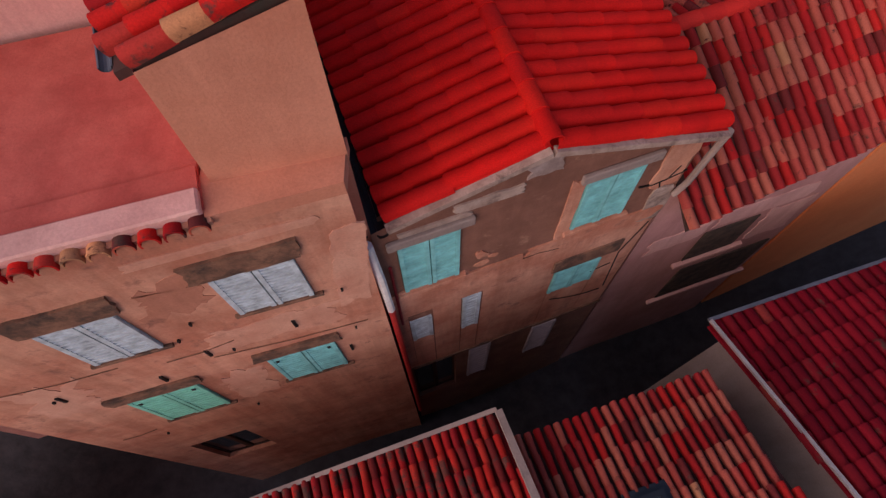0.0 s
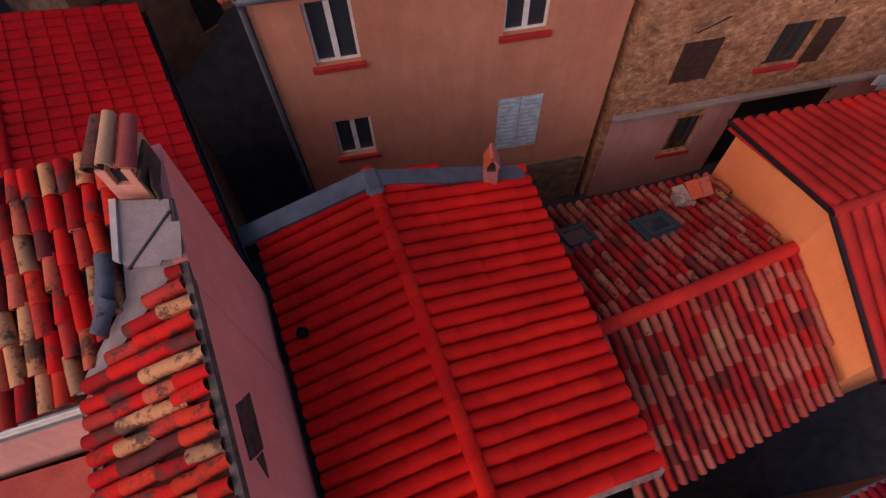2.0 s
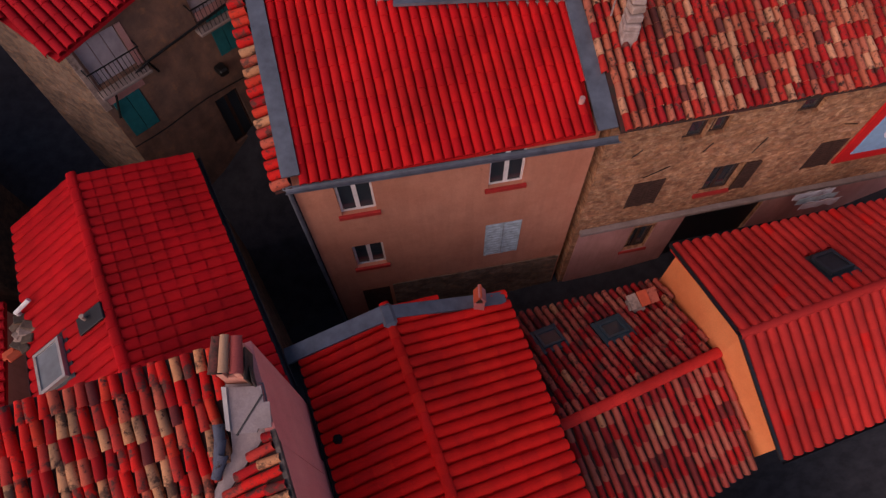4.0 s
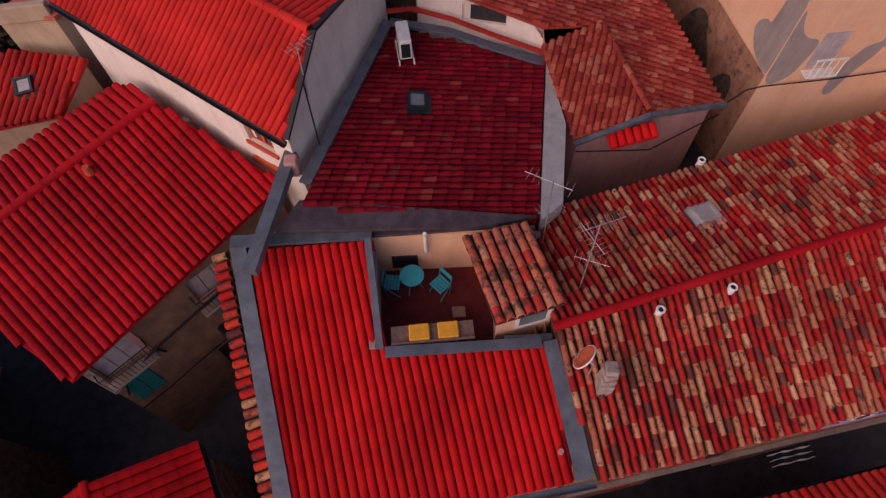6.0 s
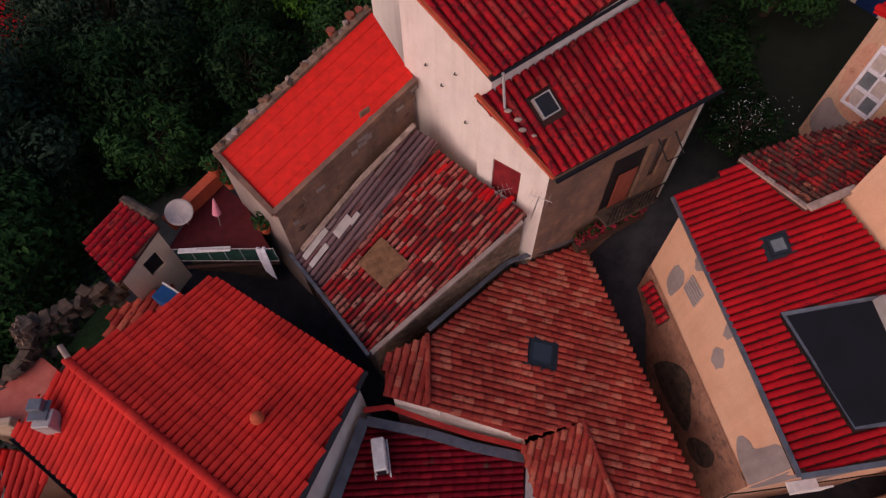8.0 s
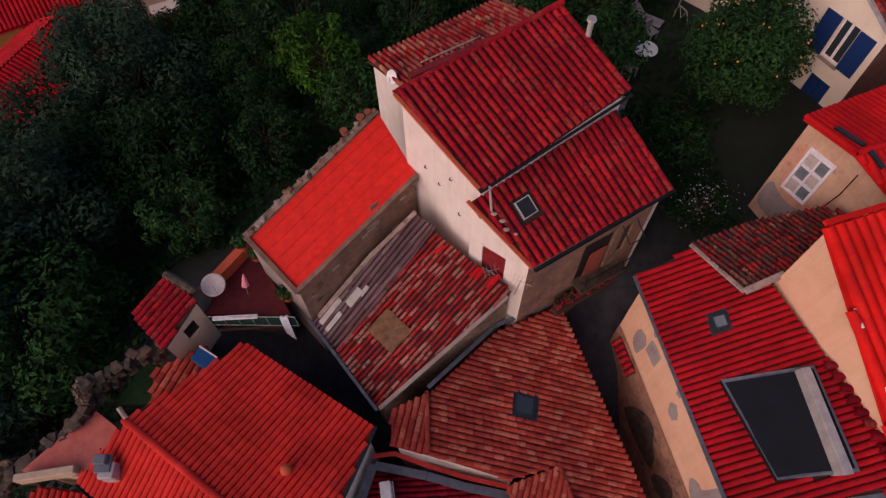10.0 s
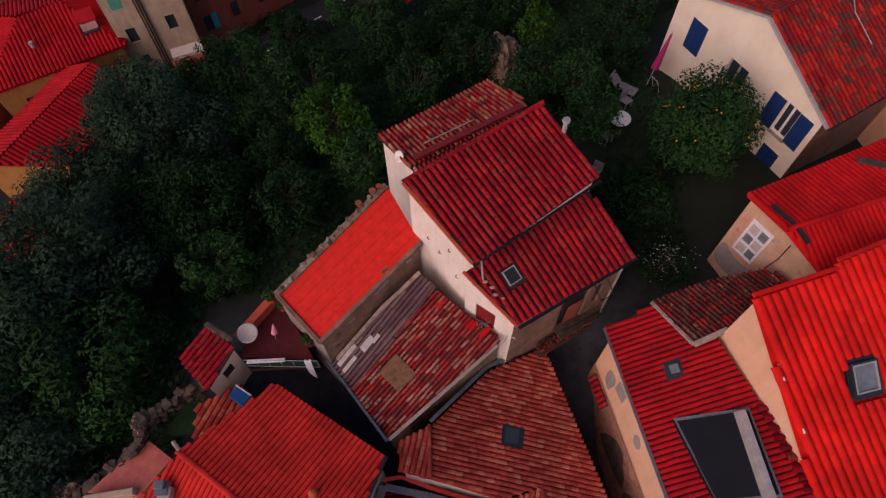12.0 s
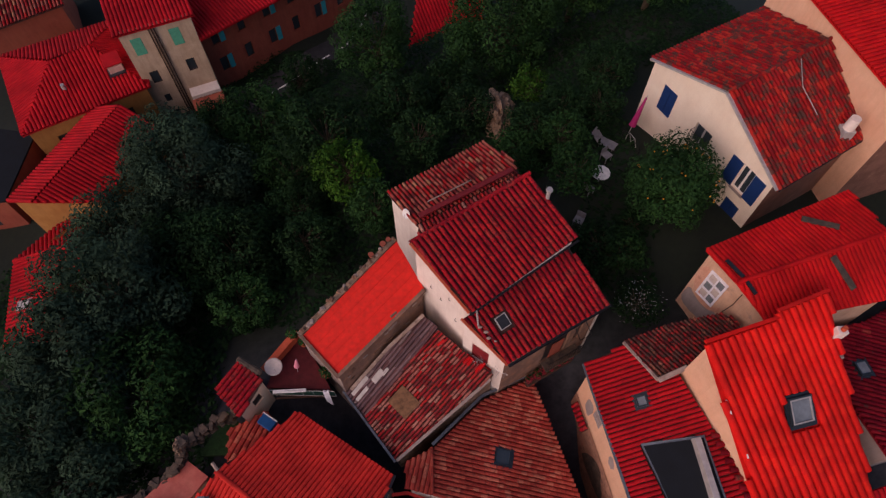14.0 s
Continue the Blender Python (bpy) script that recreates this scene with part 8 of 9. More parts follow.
    r, p = tiled_roof(h5, [(-15.6, 56.2, 9.1), (-2.9, 66.9, 9.1), (-8.6, 73.0, 10.6), (-20.5, 62.5, 10.6)], (0.64, -0.76), "crimson", 0.3, 0.6, 0, seed=58)
    # red roof beyond the garden
    h6 = house("house", (5, 62, 1), "distant crimson roof beyond the garden trees", "valley houses")
    r, p = tiled_roof(h6, [(0.9, 57.4, 6.0), (7.7, 61.0, 6.0), (8.5, 67.0, 8.2), (2.5, 66.0, 8.2)], (0.3, -0.95), "crimson", 0.3, 0.6, 0, seed=59)
    walls(h6, [(1.2, 57.8), (7.5, 61.2), (8.2, 66.6), (2.7, 65.6)], 0, min_top(p), "greywall")
    # roofs at the upper left
    h7 = house("house", (-32, 66, 1), "distant low house with dark and orange roofs", "valley houses")
    r, p = tiled_roof(h7, [(-36.0, 60.5, 7.0), (-29.5, 64.0, 7.4), (-32.5, 71.0, 8.6), (-39.0, 68.0, 8.4)], (0.4, -0.9), "oldpink", 0.3, 0.6, 0, seed=60)
    walls(h7, [(-35.8, 61.0), (-29.9, 64.2), (-32.6, 70.6), (-38.6, 67.8)], -1, min_top(p), "rust")
    # road
    bm = bmesh.new()
    pts = [(-17.0, 51.5), (-14.0, 54.6), (-12.4, 56.0), (-9.8, 58.0), (-7.2, 60.0), (-5.0, 62.6), (-3.4, 66.2), (-2.2, 71.0), (1.0, 80.0)]
    prev = None
    for (x, y), (x2, y2) in zip(pts, pts[1:] + [(5.0, 84.0)]):
        d = Vector((x2 - x, y2 - y)).normalized()
        nn = Vector((d.y, -d.x))
        row = [bm.verts.new((x + nn.x * s, y + nn.y * s, ground_z(x, y) + 0.35)) for s in (-2.0, 2.4)]
        if prev:
            bm.faces.new((prev[0], prev[1], row[1], row[0]))
        prev = row
    bm.normal_update()
    bmesh.ops.solidify(bm, geom=bm.faces[:], thickness=0.3)
    road_line = [Vector((x, y, ground_z(x, y) + 0.37)) for x, y in pts]
    tagged(part("road", bm, "asphalt", None), "narrow grey asphalt road", "road", kind="structure")
    for a, b in zip(road_line[2:-1], road_line[3:]):
        for k in range(2):
            q0, q1 = a.lerp(b, k / 2 + 0.04), a.lerp(b, k / 2 + 0.4)
            tagged(strip(None, [q0, q1], 0.14, "whiteplastic", "road_marking", 0.012), "white dashed edge line on the road", "road marking", kind="structure")
    d7 = house("house", (-33, 47, 0), "dark brown building at the foot of the slope", "valley houses")
    fd = facade_axes((-36.0, 43.0), (-29.4, 44.0))
    walls(d7, [(-36.0, 43.0), (-29.4, 44.0), (-29.2, 50.5), (-36.0, 52.0)], -1, lambda x, y: 5.2, "rust", {0: [(4.0, 5.0, 2.4, 3.8), (1.5, 2.5, 2.4, 3.8)]})
    window(d7, fd, 4.0, 5.0, 2.4, 3.8, "darkwood", None)
    window(d7, fd, 1.5, 2.5, 2.4, 3.8, "darkwood", None)
    part("flat_roof", slab([(-36.1, 42.9, 5.3), (-29.3, 43.9, 5.3), (-29.1, 50.6, 5.3), (-36.1, 52.1, 5.3)], 0.15), "darkfloor", d7)


far_houses()


# ---------- trees ----------
def leaf_mesh(name, clumps, leaves, size, mat, seed):
    """Many small leaves on clumps: each leaf a bent quad of its own."""
    rng = np.random.default_rng(seed)
    vs, fs = [], []
    k = 0
    for c, r in clumps:
        n = int(leaves * r * r)
        d = rng.normal(size=(n, 3))
        d /= np.linalg.norm(d, axis=1)[:, None]
        rad = r * (0.5 + 0.55 * rng.random(n) ** 0.6)
        pos = np.array(c) + d * rad[:, None] * np.array([1, 1, 0.85])
        nor = d + rng.normal(scale=0.3, size=(n, 3)) + np.array([0, 0, 0.45])
        nor /= np.linalg.norm(nor, axis=1)[:, None]
        t = np.cross(nor, rng.normal(size=(n, 3)))
        t /= np.linalg.norm(t, axis=1)[:, None]
        b = np.cross(nor, t)
        s = size * (0.6 + 0.8 * rng.random(n))[:, None]
        q = np.stack([pos - t * s, pos - b * s * 0.45 + nor * s * 0.15, pos + t * s, pos + b * s * 0.45 + nor * s * 0.15], 1).reshape(-1, 3)
        vs.append(q)
        fs += [(k + 4 * i, k + 4 * i + 1, k + 4 * i + 2, k + 4 * i + 3) for i in range(n)]
        k += 4 * n
    me = bpy.data.meshes.new(name)
    me.from_pydata(np.concatenate(vs).tolist(), [], fs)
    me.materials.append(MAT[mat])
    return me


def tree(name, at, height, spread, mat, seed, label, leaves=120, size=0.14, trunk=0.28, group="trees", clump=0.27):
    rng = random.Random(seed)
    x, y = at
    z = ground_z(x, y) - 0.2
    h = thing(name, (x, y, z), label, "tree", group)
    bm = bmesh.new()
    top = Vector((x + rng.uniform(-0.4, 0.4), y + rng.uniform(-0.4, 0.4), z + height * 0.55))
    base = Vector((x, y, z))
    add_cyl(bm, base, top, trunk * height / 8, trunk * height / 16, 10)
    clumps = []
    n = 44
    for i in range(n):
        a = 2 * math.pi * i * 0.381966 + rng.uniform(-0.3, 0.3)
        f = (i + 0.5) / n
        rr = spread * math.sqrt(math.sin(math.pi * min(0.97, 0.12 + 0.8 * f))) * rng.uniform(0.45, 0.95)
        c = Vector((x + math.cos(a) * rr, y + math.sin(a) * rr, z + height * (0.35 + 0.6 * f)))
        clumps.append((tuple(c), spread * clump * rng.uniform(0.75, 1.25)))
        st = base.lerp(top, 0.4 + 0.6 * f)
        add_cyl(bm, st, st.lerp(c, 0.8), 0.05 * height / 8, 0.02, 6)
    part("trunk", bm, "bark", h)
    ob = new("crown", leaf_mesh("crown", clumps, leaves, size, mat, seed))
    adopt(ob, h)
    return h


def trees():
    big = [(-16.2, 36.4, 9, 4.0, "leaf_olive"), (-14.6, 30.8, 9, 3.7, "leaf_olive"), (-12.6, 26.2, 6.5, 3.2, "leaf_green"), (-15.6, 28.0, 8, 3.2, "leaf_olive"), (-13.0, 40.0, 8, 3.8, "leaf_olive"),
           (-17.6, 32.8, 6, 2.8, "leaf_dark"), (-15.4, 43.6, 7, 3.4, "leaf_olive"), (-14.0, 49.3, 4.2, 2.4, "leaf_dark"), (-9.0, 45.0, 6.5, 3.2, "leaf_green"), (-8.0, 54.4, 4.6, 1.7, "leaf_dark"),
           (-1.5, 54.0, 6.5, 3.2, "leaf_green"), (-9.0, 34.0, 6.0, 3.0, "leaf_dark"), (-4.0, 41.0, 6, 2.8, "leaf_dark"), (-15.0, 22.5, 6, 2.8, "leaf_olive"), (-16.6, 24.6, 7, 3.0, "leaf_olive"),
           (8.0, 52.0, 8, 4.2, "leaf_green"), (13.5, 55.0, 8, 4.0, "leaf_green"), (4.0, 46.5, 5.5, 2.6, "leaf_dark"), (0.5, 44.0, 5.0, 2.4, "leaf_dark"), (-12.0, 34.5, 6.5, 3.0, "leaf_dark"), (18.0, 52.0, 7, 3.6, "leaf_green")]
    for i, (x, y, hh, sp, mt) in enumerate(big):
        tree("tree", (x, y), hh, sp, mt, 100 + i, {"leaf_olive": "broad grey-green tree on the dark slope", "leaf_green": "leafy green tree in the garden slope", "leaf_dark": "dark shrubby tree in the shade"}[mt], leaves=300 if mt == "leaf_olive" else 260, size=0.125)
    tree("tree", (-2.6, 37.6), 4.4, 2.1, "leaf_bright", 151, "bright green young tree behind the roofs", 260, 0.12, clump=0.22)
    for k, (x, y, hh, sp) in enumerate(((-5.5, 37.0, 4.0, 2.0), (-1.0, 35.4, 3.4, 1.7), (-4.6, 33.6, 3.2, 1.8), (-6.5, 40.5, 4.6, 2.2), (1.8, 40.0, 3.8, 1.9), (-7.8, 30.5, 3.4, 1.8), (4.5, 41.5, 3.4, 1.7))):
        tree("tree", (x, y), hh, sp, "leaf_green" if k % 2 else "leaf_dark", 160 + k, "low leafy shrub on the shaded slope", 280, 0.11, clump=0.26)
    tree("tree", (8.3, 42.6), 3.2, 1.2, "leaf_bright", 152, "small bright green tree beside the rock", 260, 0.11)
    tree("tree", (14.1, 33.7), 4.5, 2.25, "leaf_green", 153, "dense orange tree with dark leaves in the garden", 520, 0.085, clump=0.36)
    tree("tree", (9.5, 38.0), 3.4, 1.5, "leaf_green", 154, "dark green garden shrub beside the table", 200, 0.1)
    tree("tree", (9.6, 35.4), 3.0, 1.5, "leaf_green", 157, "dense green shrub beside the tower house", 240, 0.1)
    tree("tree", (11.7, 28.4), 2.2, 1.3, "leaf_dark", 155, "dark shrub with pale flowers by the alley", 240, 0.09)
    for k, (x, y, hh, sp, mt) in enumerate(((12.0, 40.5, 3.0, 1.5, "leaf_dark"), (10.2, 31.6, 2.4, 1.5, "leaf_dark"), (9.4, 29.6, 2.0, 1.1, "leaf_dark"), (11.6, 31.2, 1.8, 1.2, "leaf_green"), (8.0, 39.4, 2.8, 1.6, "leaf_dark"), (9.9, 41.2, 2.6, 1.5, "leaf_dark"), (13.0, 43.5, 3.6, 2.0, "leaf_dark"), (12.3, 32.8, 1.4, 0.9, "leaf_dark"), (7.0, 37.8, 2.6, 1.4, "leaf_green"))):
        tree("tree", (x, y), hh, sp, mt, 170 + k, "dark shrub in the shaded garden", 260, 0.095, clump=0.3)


trees()


def undergrowth():
    """Ivy, weeds and low shrubs over the slope behind the houses."""
    rng = np.random.default_rng(77)
    pts = []
    while len(pts) < 60000:
        x, y = rng.uniform(-30, 24), rng.uniform(20, 62)
        if x > 13.2 and y < 32 or (x > -9 and y < 29.5) or (0.0 < x < 10 and y < 36.6) or (x > 13.8 and y < 45 and y > 30) or (x < -18 and y > 40):
            continue
        if x > 9.5 and y < 38 and rng.random() < 0.45:
            continue
        pts.append((x, y))
    vs, fs = [], []
    for i, (x, y) in enumerate(pts):
        hgt = 1.1 * max(0.0, noise.noise((x * 0.35, y * 0.35, 0.0)) + 0.35)
        z = ground_z(x, y) + 0.05 + hgt * rng.random()
        a = rng.uniform(0, 6.283)
        s = rng.uniform(0.08, 0.2)
        t = Vector((math.cos(a), math.sin(a), rng.uniform(-0.5, 0.5))) * s
        b = Vector((-math.sin(a), math.cos(a), rng.uniform(-0.4, 0.4))) * s * 0.55
        c = Vector((x, y, z))
        vs += [c - t, c - b, c + t, c + b]
        fs.append((4 * i, 4 * i + 1, 4 * i + 2, 4 * i + 3))
    me = bpy.data.meshes.new("undergrowth")
    me.from_pydata([v[:] for v in vs], [], fs)
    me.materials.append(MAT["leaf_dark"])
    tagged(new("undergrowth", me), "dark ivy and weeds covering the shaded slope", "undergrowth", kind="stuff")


undergrowth()


# ---------- small things ----------
def disc(bm, at, r, h, seg=24):
    add_cyl(bm, at, (at[0], at[1], at[2] + h), r, seg=seg)


def terrace_furniture():
    fz = 10.06
    tx, ty = 0.11, 13.4
    t = thing("garden_table", (tx, ty, fz), "round teal metal table on the roof terrace", "table")
    bm = bmesh.new()
    disc(bm, (tx, ty, fz + 0.7), 0.3, 0.03, 28)
    part("tabletop", bm, "teal", t)
    for k in range(3):
        a = 2.1 * k
        part("leg", tubes([[(tx + 0.24 * math.cos(a), ty + 0.24 * math.sin(a), fz), (tx + 0.07 * math.cos(a), ty + 0.07 * math.sin(a), fz + 0.7)]], 0.014, 6), "teal", t)

    def chair(x, y, yaw):
        c = thing("folding_chair", (x, y, fz), "teal folding metal chair beside the table", "chair", "terrace chairs")
        m = Matrix.Translation((x, y, fz)) @ Matrix.Rotation(yaw, 4, "Z")
        for k in range(5):
            part("seat_slat", boxes(((-0.2, -0.19 + 0.08 * k, 0.43), (0.2, -0.13 + 0.08 * k, 0.45)), m=m), "teal", c)
        for k in range(2):
            part("back_slat", boxes(((-0.2, 0.2, 0.62 + 0.12 * k), (0.2, 0.22, 0.7 + 0.12 * k)), m=m), "teal", c)
        for sx in (-0.2, 0.2):
            part("leg", tubes([[m @ Vector((sx, -0.2, 0)), m @ Vector((sx, 0.16, 0.46))]], 0.012, 6), "teal", c)
            part("leg", tubes([[m @ Vector((sx, 0.12, 0)), m @ Vector((sx, 0.21, 0.86))]], 0.012, 6), "teal", c)

    chair(-0.4, 13.38, 1.45)
    chair(0.8, 13.26, -0.85)
    st = thing("stool", (1.22, 12.5, fz), "small dark wooden stool beside the bench", "stool")
    part("seat", boxes(((1.06, 12.36, fz + 0.38), (1.38, 12.64, fz + 0.42)), bevel=0.01), "brownwood", st)
    for sx in (1.09, 1.35):
        for sy in (12.39, 12.61):
            part("leg", boxes(((sx - 0.02, sy - 0.02, fz), (sx + 0.02, sy + 0.02, fz + 0.38))), "brownwood", st)
    bz = 10.67
    b = thing("bench", (0.57, 11.76, bz), "weathered brown bench with two orange cushions", "bench")
    m = Matrix.Translation((0.57, 11.76, bz)) @ Matrix.Rotation(0.04, 4, "Z")
    part("seat", boxes(((-0.95, -0.22, 0.36), (0.95, 0.22, 0.41)), m=m, bevel=0.01), "brownwood", b)
    part("backrest", boxes(((-0.95, -0.26, 0.415), (0.95, -0.21, 0.5)), m=m, bevel=0.01), "brownwood", b)
    for sx in (-0.85, 0.85):
        part("leg", boxes(((sx - 0.04, -0.2, 0.0), (sx + 0.04, 0.2, 0.36)), m=m), "brownwood", b)
    for sx in (-0.3, 0.36):
        part("cushion", boxes(((sx - 0.24, -0.2, 0.42), (sx + 0.24, 0.2, 0.52)), m=m, bevel=0.03), "yellow", b, "orange seat cushion")


terrace_furniture()


def aerial(at, top, yagis, label):
    h = thing("tv_aerial", at, label, "aerial", "roof aerials")
    part("mast", tubes([[at, top]], 0.016, 8), "steel", h)
    A, T = Vector(at), Vector(top)
    for f, yaw, n, ln in yagis:
        c = A.lerp(T, f)
        d = Vector((math.cos(yaw), math.sin(yaw), 0))
        e = Vector((-d.y, d.x, 0))
        part("boom", tubes([[c - d * ln * 0.4, c + d * ln * 0.6]], 0.008, 6), "steel", h)
        for k in range(n):
            q = c + d * ln * (-0.38 + k / n)
            part("rod", tubes([[q - e * 0.2, q + e * 0.2]], 0.004, 5), "lead", h)


aerial((4.0, 12.5, 11.1), (4.15, 13.0, 13.5), [(0.95, 0.3, 7, 1.0), (0.75, 2.0, 8, 0.9), (0.5, -0.4, 6, 0.8)], "tall steel television aerial with three booms")
aerial((3.35, 13.9, 11.2), (3.3, 14.0, 13.6), [(0.97, 2.6, 8, 1.1), (0.6, 0.5, 6, 0.7)], "leaning steel television aerial on the wall head")
aerial((-2.0, 16.6, 13.8), (-1.95, 16.7, 15.2), [(0.95, 0.8, 6, 0.7)], "thin television aerial beside the red roof verge")
aerial((4.5, 24.9, 15.6), (4.55, 24.7, 16.9), [(0.95, -0.5, 5, 0.6)], "small aerial at the foot of the white wall")
aerial((3.75, 25.6, 15.3), (3.75, 25.5, 16.2), [(0.95, 0.2, 4, 0.5)], "small aerial bracket beside the white wall")


def dish(at, aim, r, label, mat="whiteplastic", rim=""):
    h = thing("satellite_dish", at, label, "dish", "satellite dishes")
    aim = Vector(aim).normalized()
    q = aim.to_track_quat("Z", "Y").to_matrix().to_4x4()
    q.translation = Vector(at)
    bm = bmesh.new()
    rings = []
    for k in range(6):
        rr = r * k / 5
        rings.append([bm.verts.new((rr * math.cos(6.2832 * i / 24), rr * math.sin(6.2832 * i / 24), 0.25 * rr * rr / r)) for i in range(24)] if k else [bm.verts.new((0, 0, 0))])
    for i in range(24):
        j = (i + 1) % 24
        bm.faces.new((rings[0][0], rings[1][i], rings[1][j]))
        for k in range(1, 5):
            bm.faces.new((rings[k][i], rings[k + 1][i], rings[k + 1][j], rings[k][j]))
    bmesh.ops.recalc_face_normals(bm, faces=bm.faces[:])
    bm.normal_update()
    bmesh.ops.solidify(bm, geom=bm.faces[:], thickness=0.02)
    bm.transform(q)
    part("reflector", bm, mat, h, smooth=True)
    if rim:
        part("rim", tubes([[q @ Vector((r * math.cos(6.2832 * i / 24), r * math.sin(6.2832 * i / 24), 0.25 * r)) for i in range(25)]], 0.018, 6), rim, h, "white rim")
    part("arm", tubes([[q @ Vector((0, -r * 0.9, 0.2 * r)), q @ Vector((0, -0.1 * r, 0.75 * r))]], 0.014, 6), "steel", h)
    part("bracket", tubes([[Vector(at), Vector(at) - aim * 0.2, Vector(at) - aim * 0.2 - Vector((0, 0, 0.7))]], 0.022, 6), "steel", h)


dish((3.72, 10.6, 12.05), (-0.75, 0.55, 0.55), 0.29, "white rimmed satellite dish with a rust orange face", "dishorange", "whiteplastic")
dish((-5.45, 26.2, 14.9), (0.15, -0.35, 0.9), 0.4, "pale satellite dish on the small terrace", "mutedplastic")
dish((0.95, 31.75, 18.6), (-0.7, -0.6, 0.5), 0.24, "white satellite dish at the gable end")


def air_conditioner():
    h = thing("air_conditioner", (0.1, 19.6, 12.2), "white air conditioning unit on a frame on the dark roof", "air conditioner")
    m = Matrix.Translation((0.15, 19.55, 12.42)) @ Matrix.Rotation(0.12, 4, "Z")
    b = part("body", boxes(((-0.17, -0.42, 0.0), (0.17, 0.42, 0.62)), m=m, bevel=0.03), "whiteplastic", h)
    part("grille", boxes(((-0.12, -0.432, 0.08), (0.12, -0.42, 0.52)), m=m), "frame_dark", b)
    for sx in (-0.2, 0.2):
        part("rail", boxes(((sx - 0.02, -0.5, -0.12), (sx + 0.02, 0.5, -0.06)), m=m), "frame_white", h)
        for sy in (-0.4, 0.4):
            part("foot", boxes(((sx - 0.02, sy - 0.02, -0.3), (sx + 0.02, sy + 0.02, 0.0)), m=m), "frame_white", h)


air_conditioner()


def shop_sign():
    h = thing("shop_sign", (12.3, 10.4, 5.5), "red framed sign with pale blue panel on stone front", "sign")
    m = facade_axes((3.95, 8.9), (14.5, 10.65))
    part("board", boxes(((6.9, 0.0, 6.5), (10.3, 0.07, 9.7)), m=m, bevel=0.01), "signred", h)
    part("panel", boxes(((7.2, 0.071, 6.85), (10.0, 0.085, 9.4)), m=m), "signblue", h, "pale blue panel")
    for u, v, ru, rv, mt in ((8.2, 7.7, 0.55, 0.45, "linen"), (8.0, 7.6, 0.2, 0.2, "iron"), (8.5, 7.75, 0.16, 0.2, "iron"), (9.3, 8.6, 0.4, 0.3, "teal"), (8.8, 8.8, 0.5, 0.25, "linen")):
        bm = bmesh.new()
        y = 0.087 if mt == "linen" else 0.1
        n = 18
        bm.faces.new([bm.verts.new(m @ Vector((u + ru * math.cos(-6.2832 * k / n), y, v + rv * math.sin(-6.2832 * k / n)))) for k in range(n)])
        bm.normal_update()
        bmesh.ops.solidify(bm, geom=bm.faces[:], thickness=0.008)
        part("badge", bm, mt, h)


MAT["signred"] = plain("red sign paint", (0.6, 0.02, 0.02), 0.5, 0, 0.1)
MAT["signblue"] = plain("pale blue sign paint", (0.25, 0.42, 0.62), 0.5, 0, 0.1)
shop_sign()


def laundry():
    h = thing("laundry", (10.7, 9.8, 5.4), "white and striped laundry hanging on lines below the window", "laundry")
    a = Vector((10.1, 9.72, 5.62))
    d = Vector((1.25, 0.2, 0))
    n = Vector((0.16, -0.98, 0))
    for k in range(3):
        part("line", tubes([[a + n * (0.12 + 0.16 * k), a + d + n * (0.12 + 0.16 * k)]], 0.006, 4), "steel", h)
    for k in range(3):
        bm = bmesh.new()
        rows = []
        for i in range(13):
            u = i / 12
            p = a + d * (0.04 + 0.92 * u) + n * (0.12 + 0.16 * k + 0.015 * math.sin(14 * u + k))
            rows.append((bm.verts.new(p), bm.verts.new(p - Vector((0, 0, 0.3 + (0.06 if int(u * 6) % 2 else 0.0))))))
        for r0, r1 in zip(rows[:-1], rows[1:]):
            bm.faces.new((r0[0], r0[1], r1[1], r1[0]))
        bm.normal_update()
        bmesh.ops.solidify(bm, geom=bm.faces[:], thickness=0.012)
        part("cloth", bm, "linen" if k != 1 else "paleblue", h)


laundry()


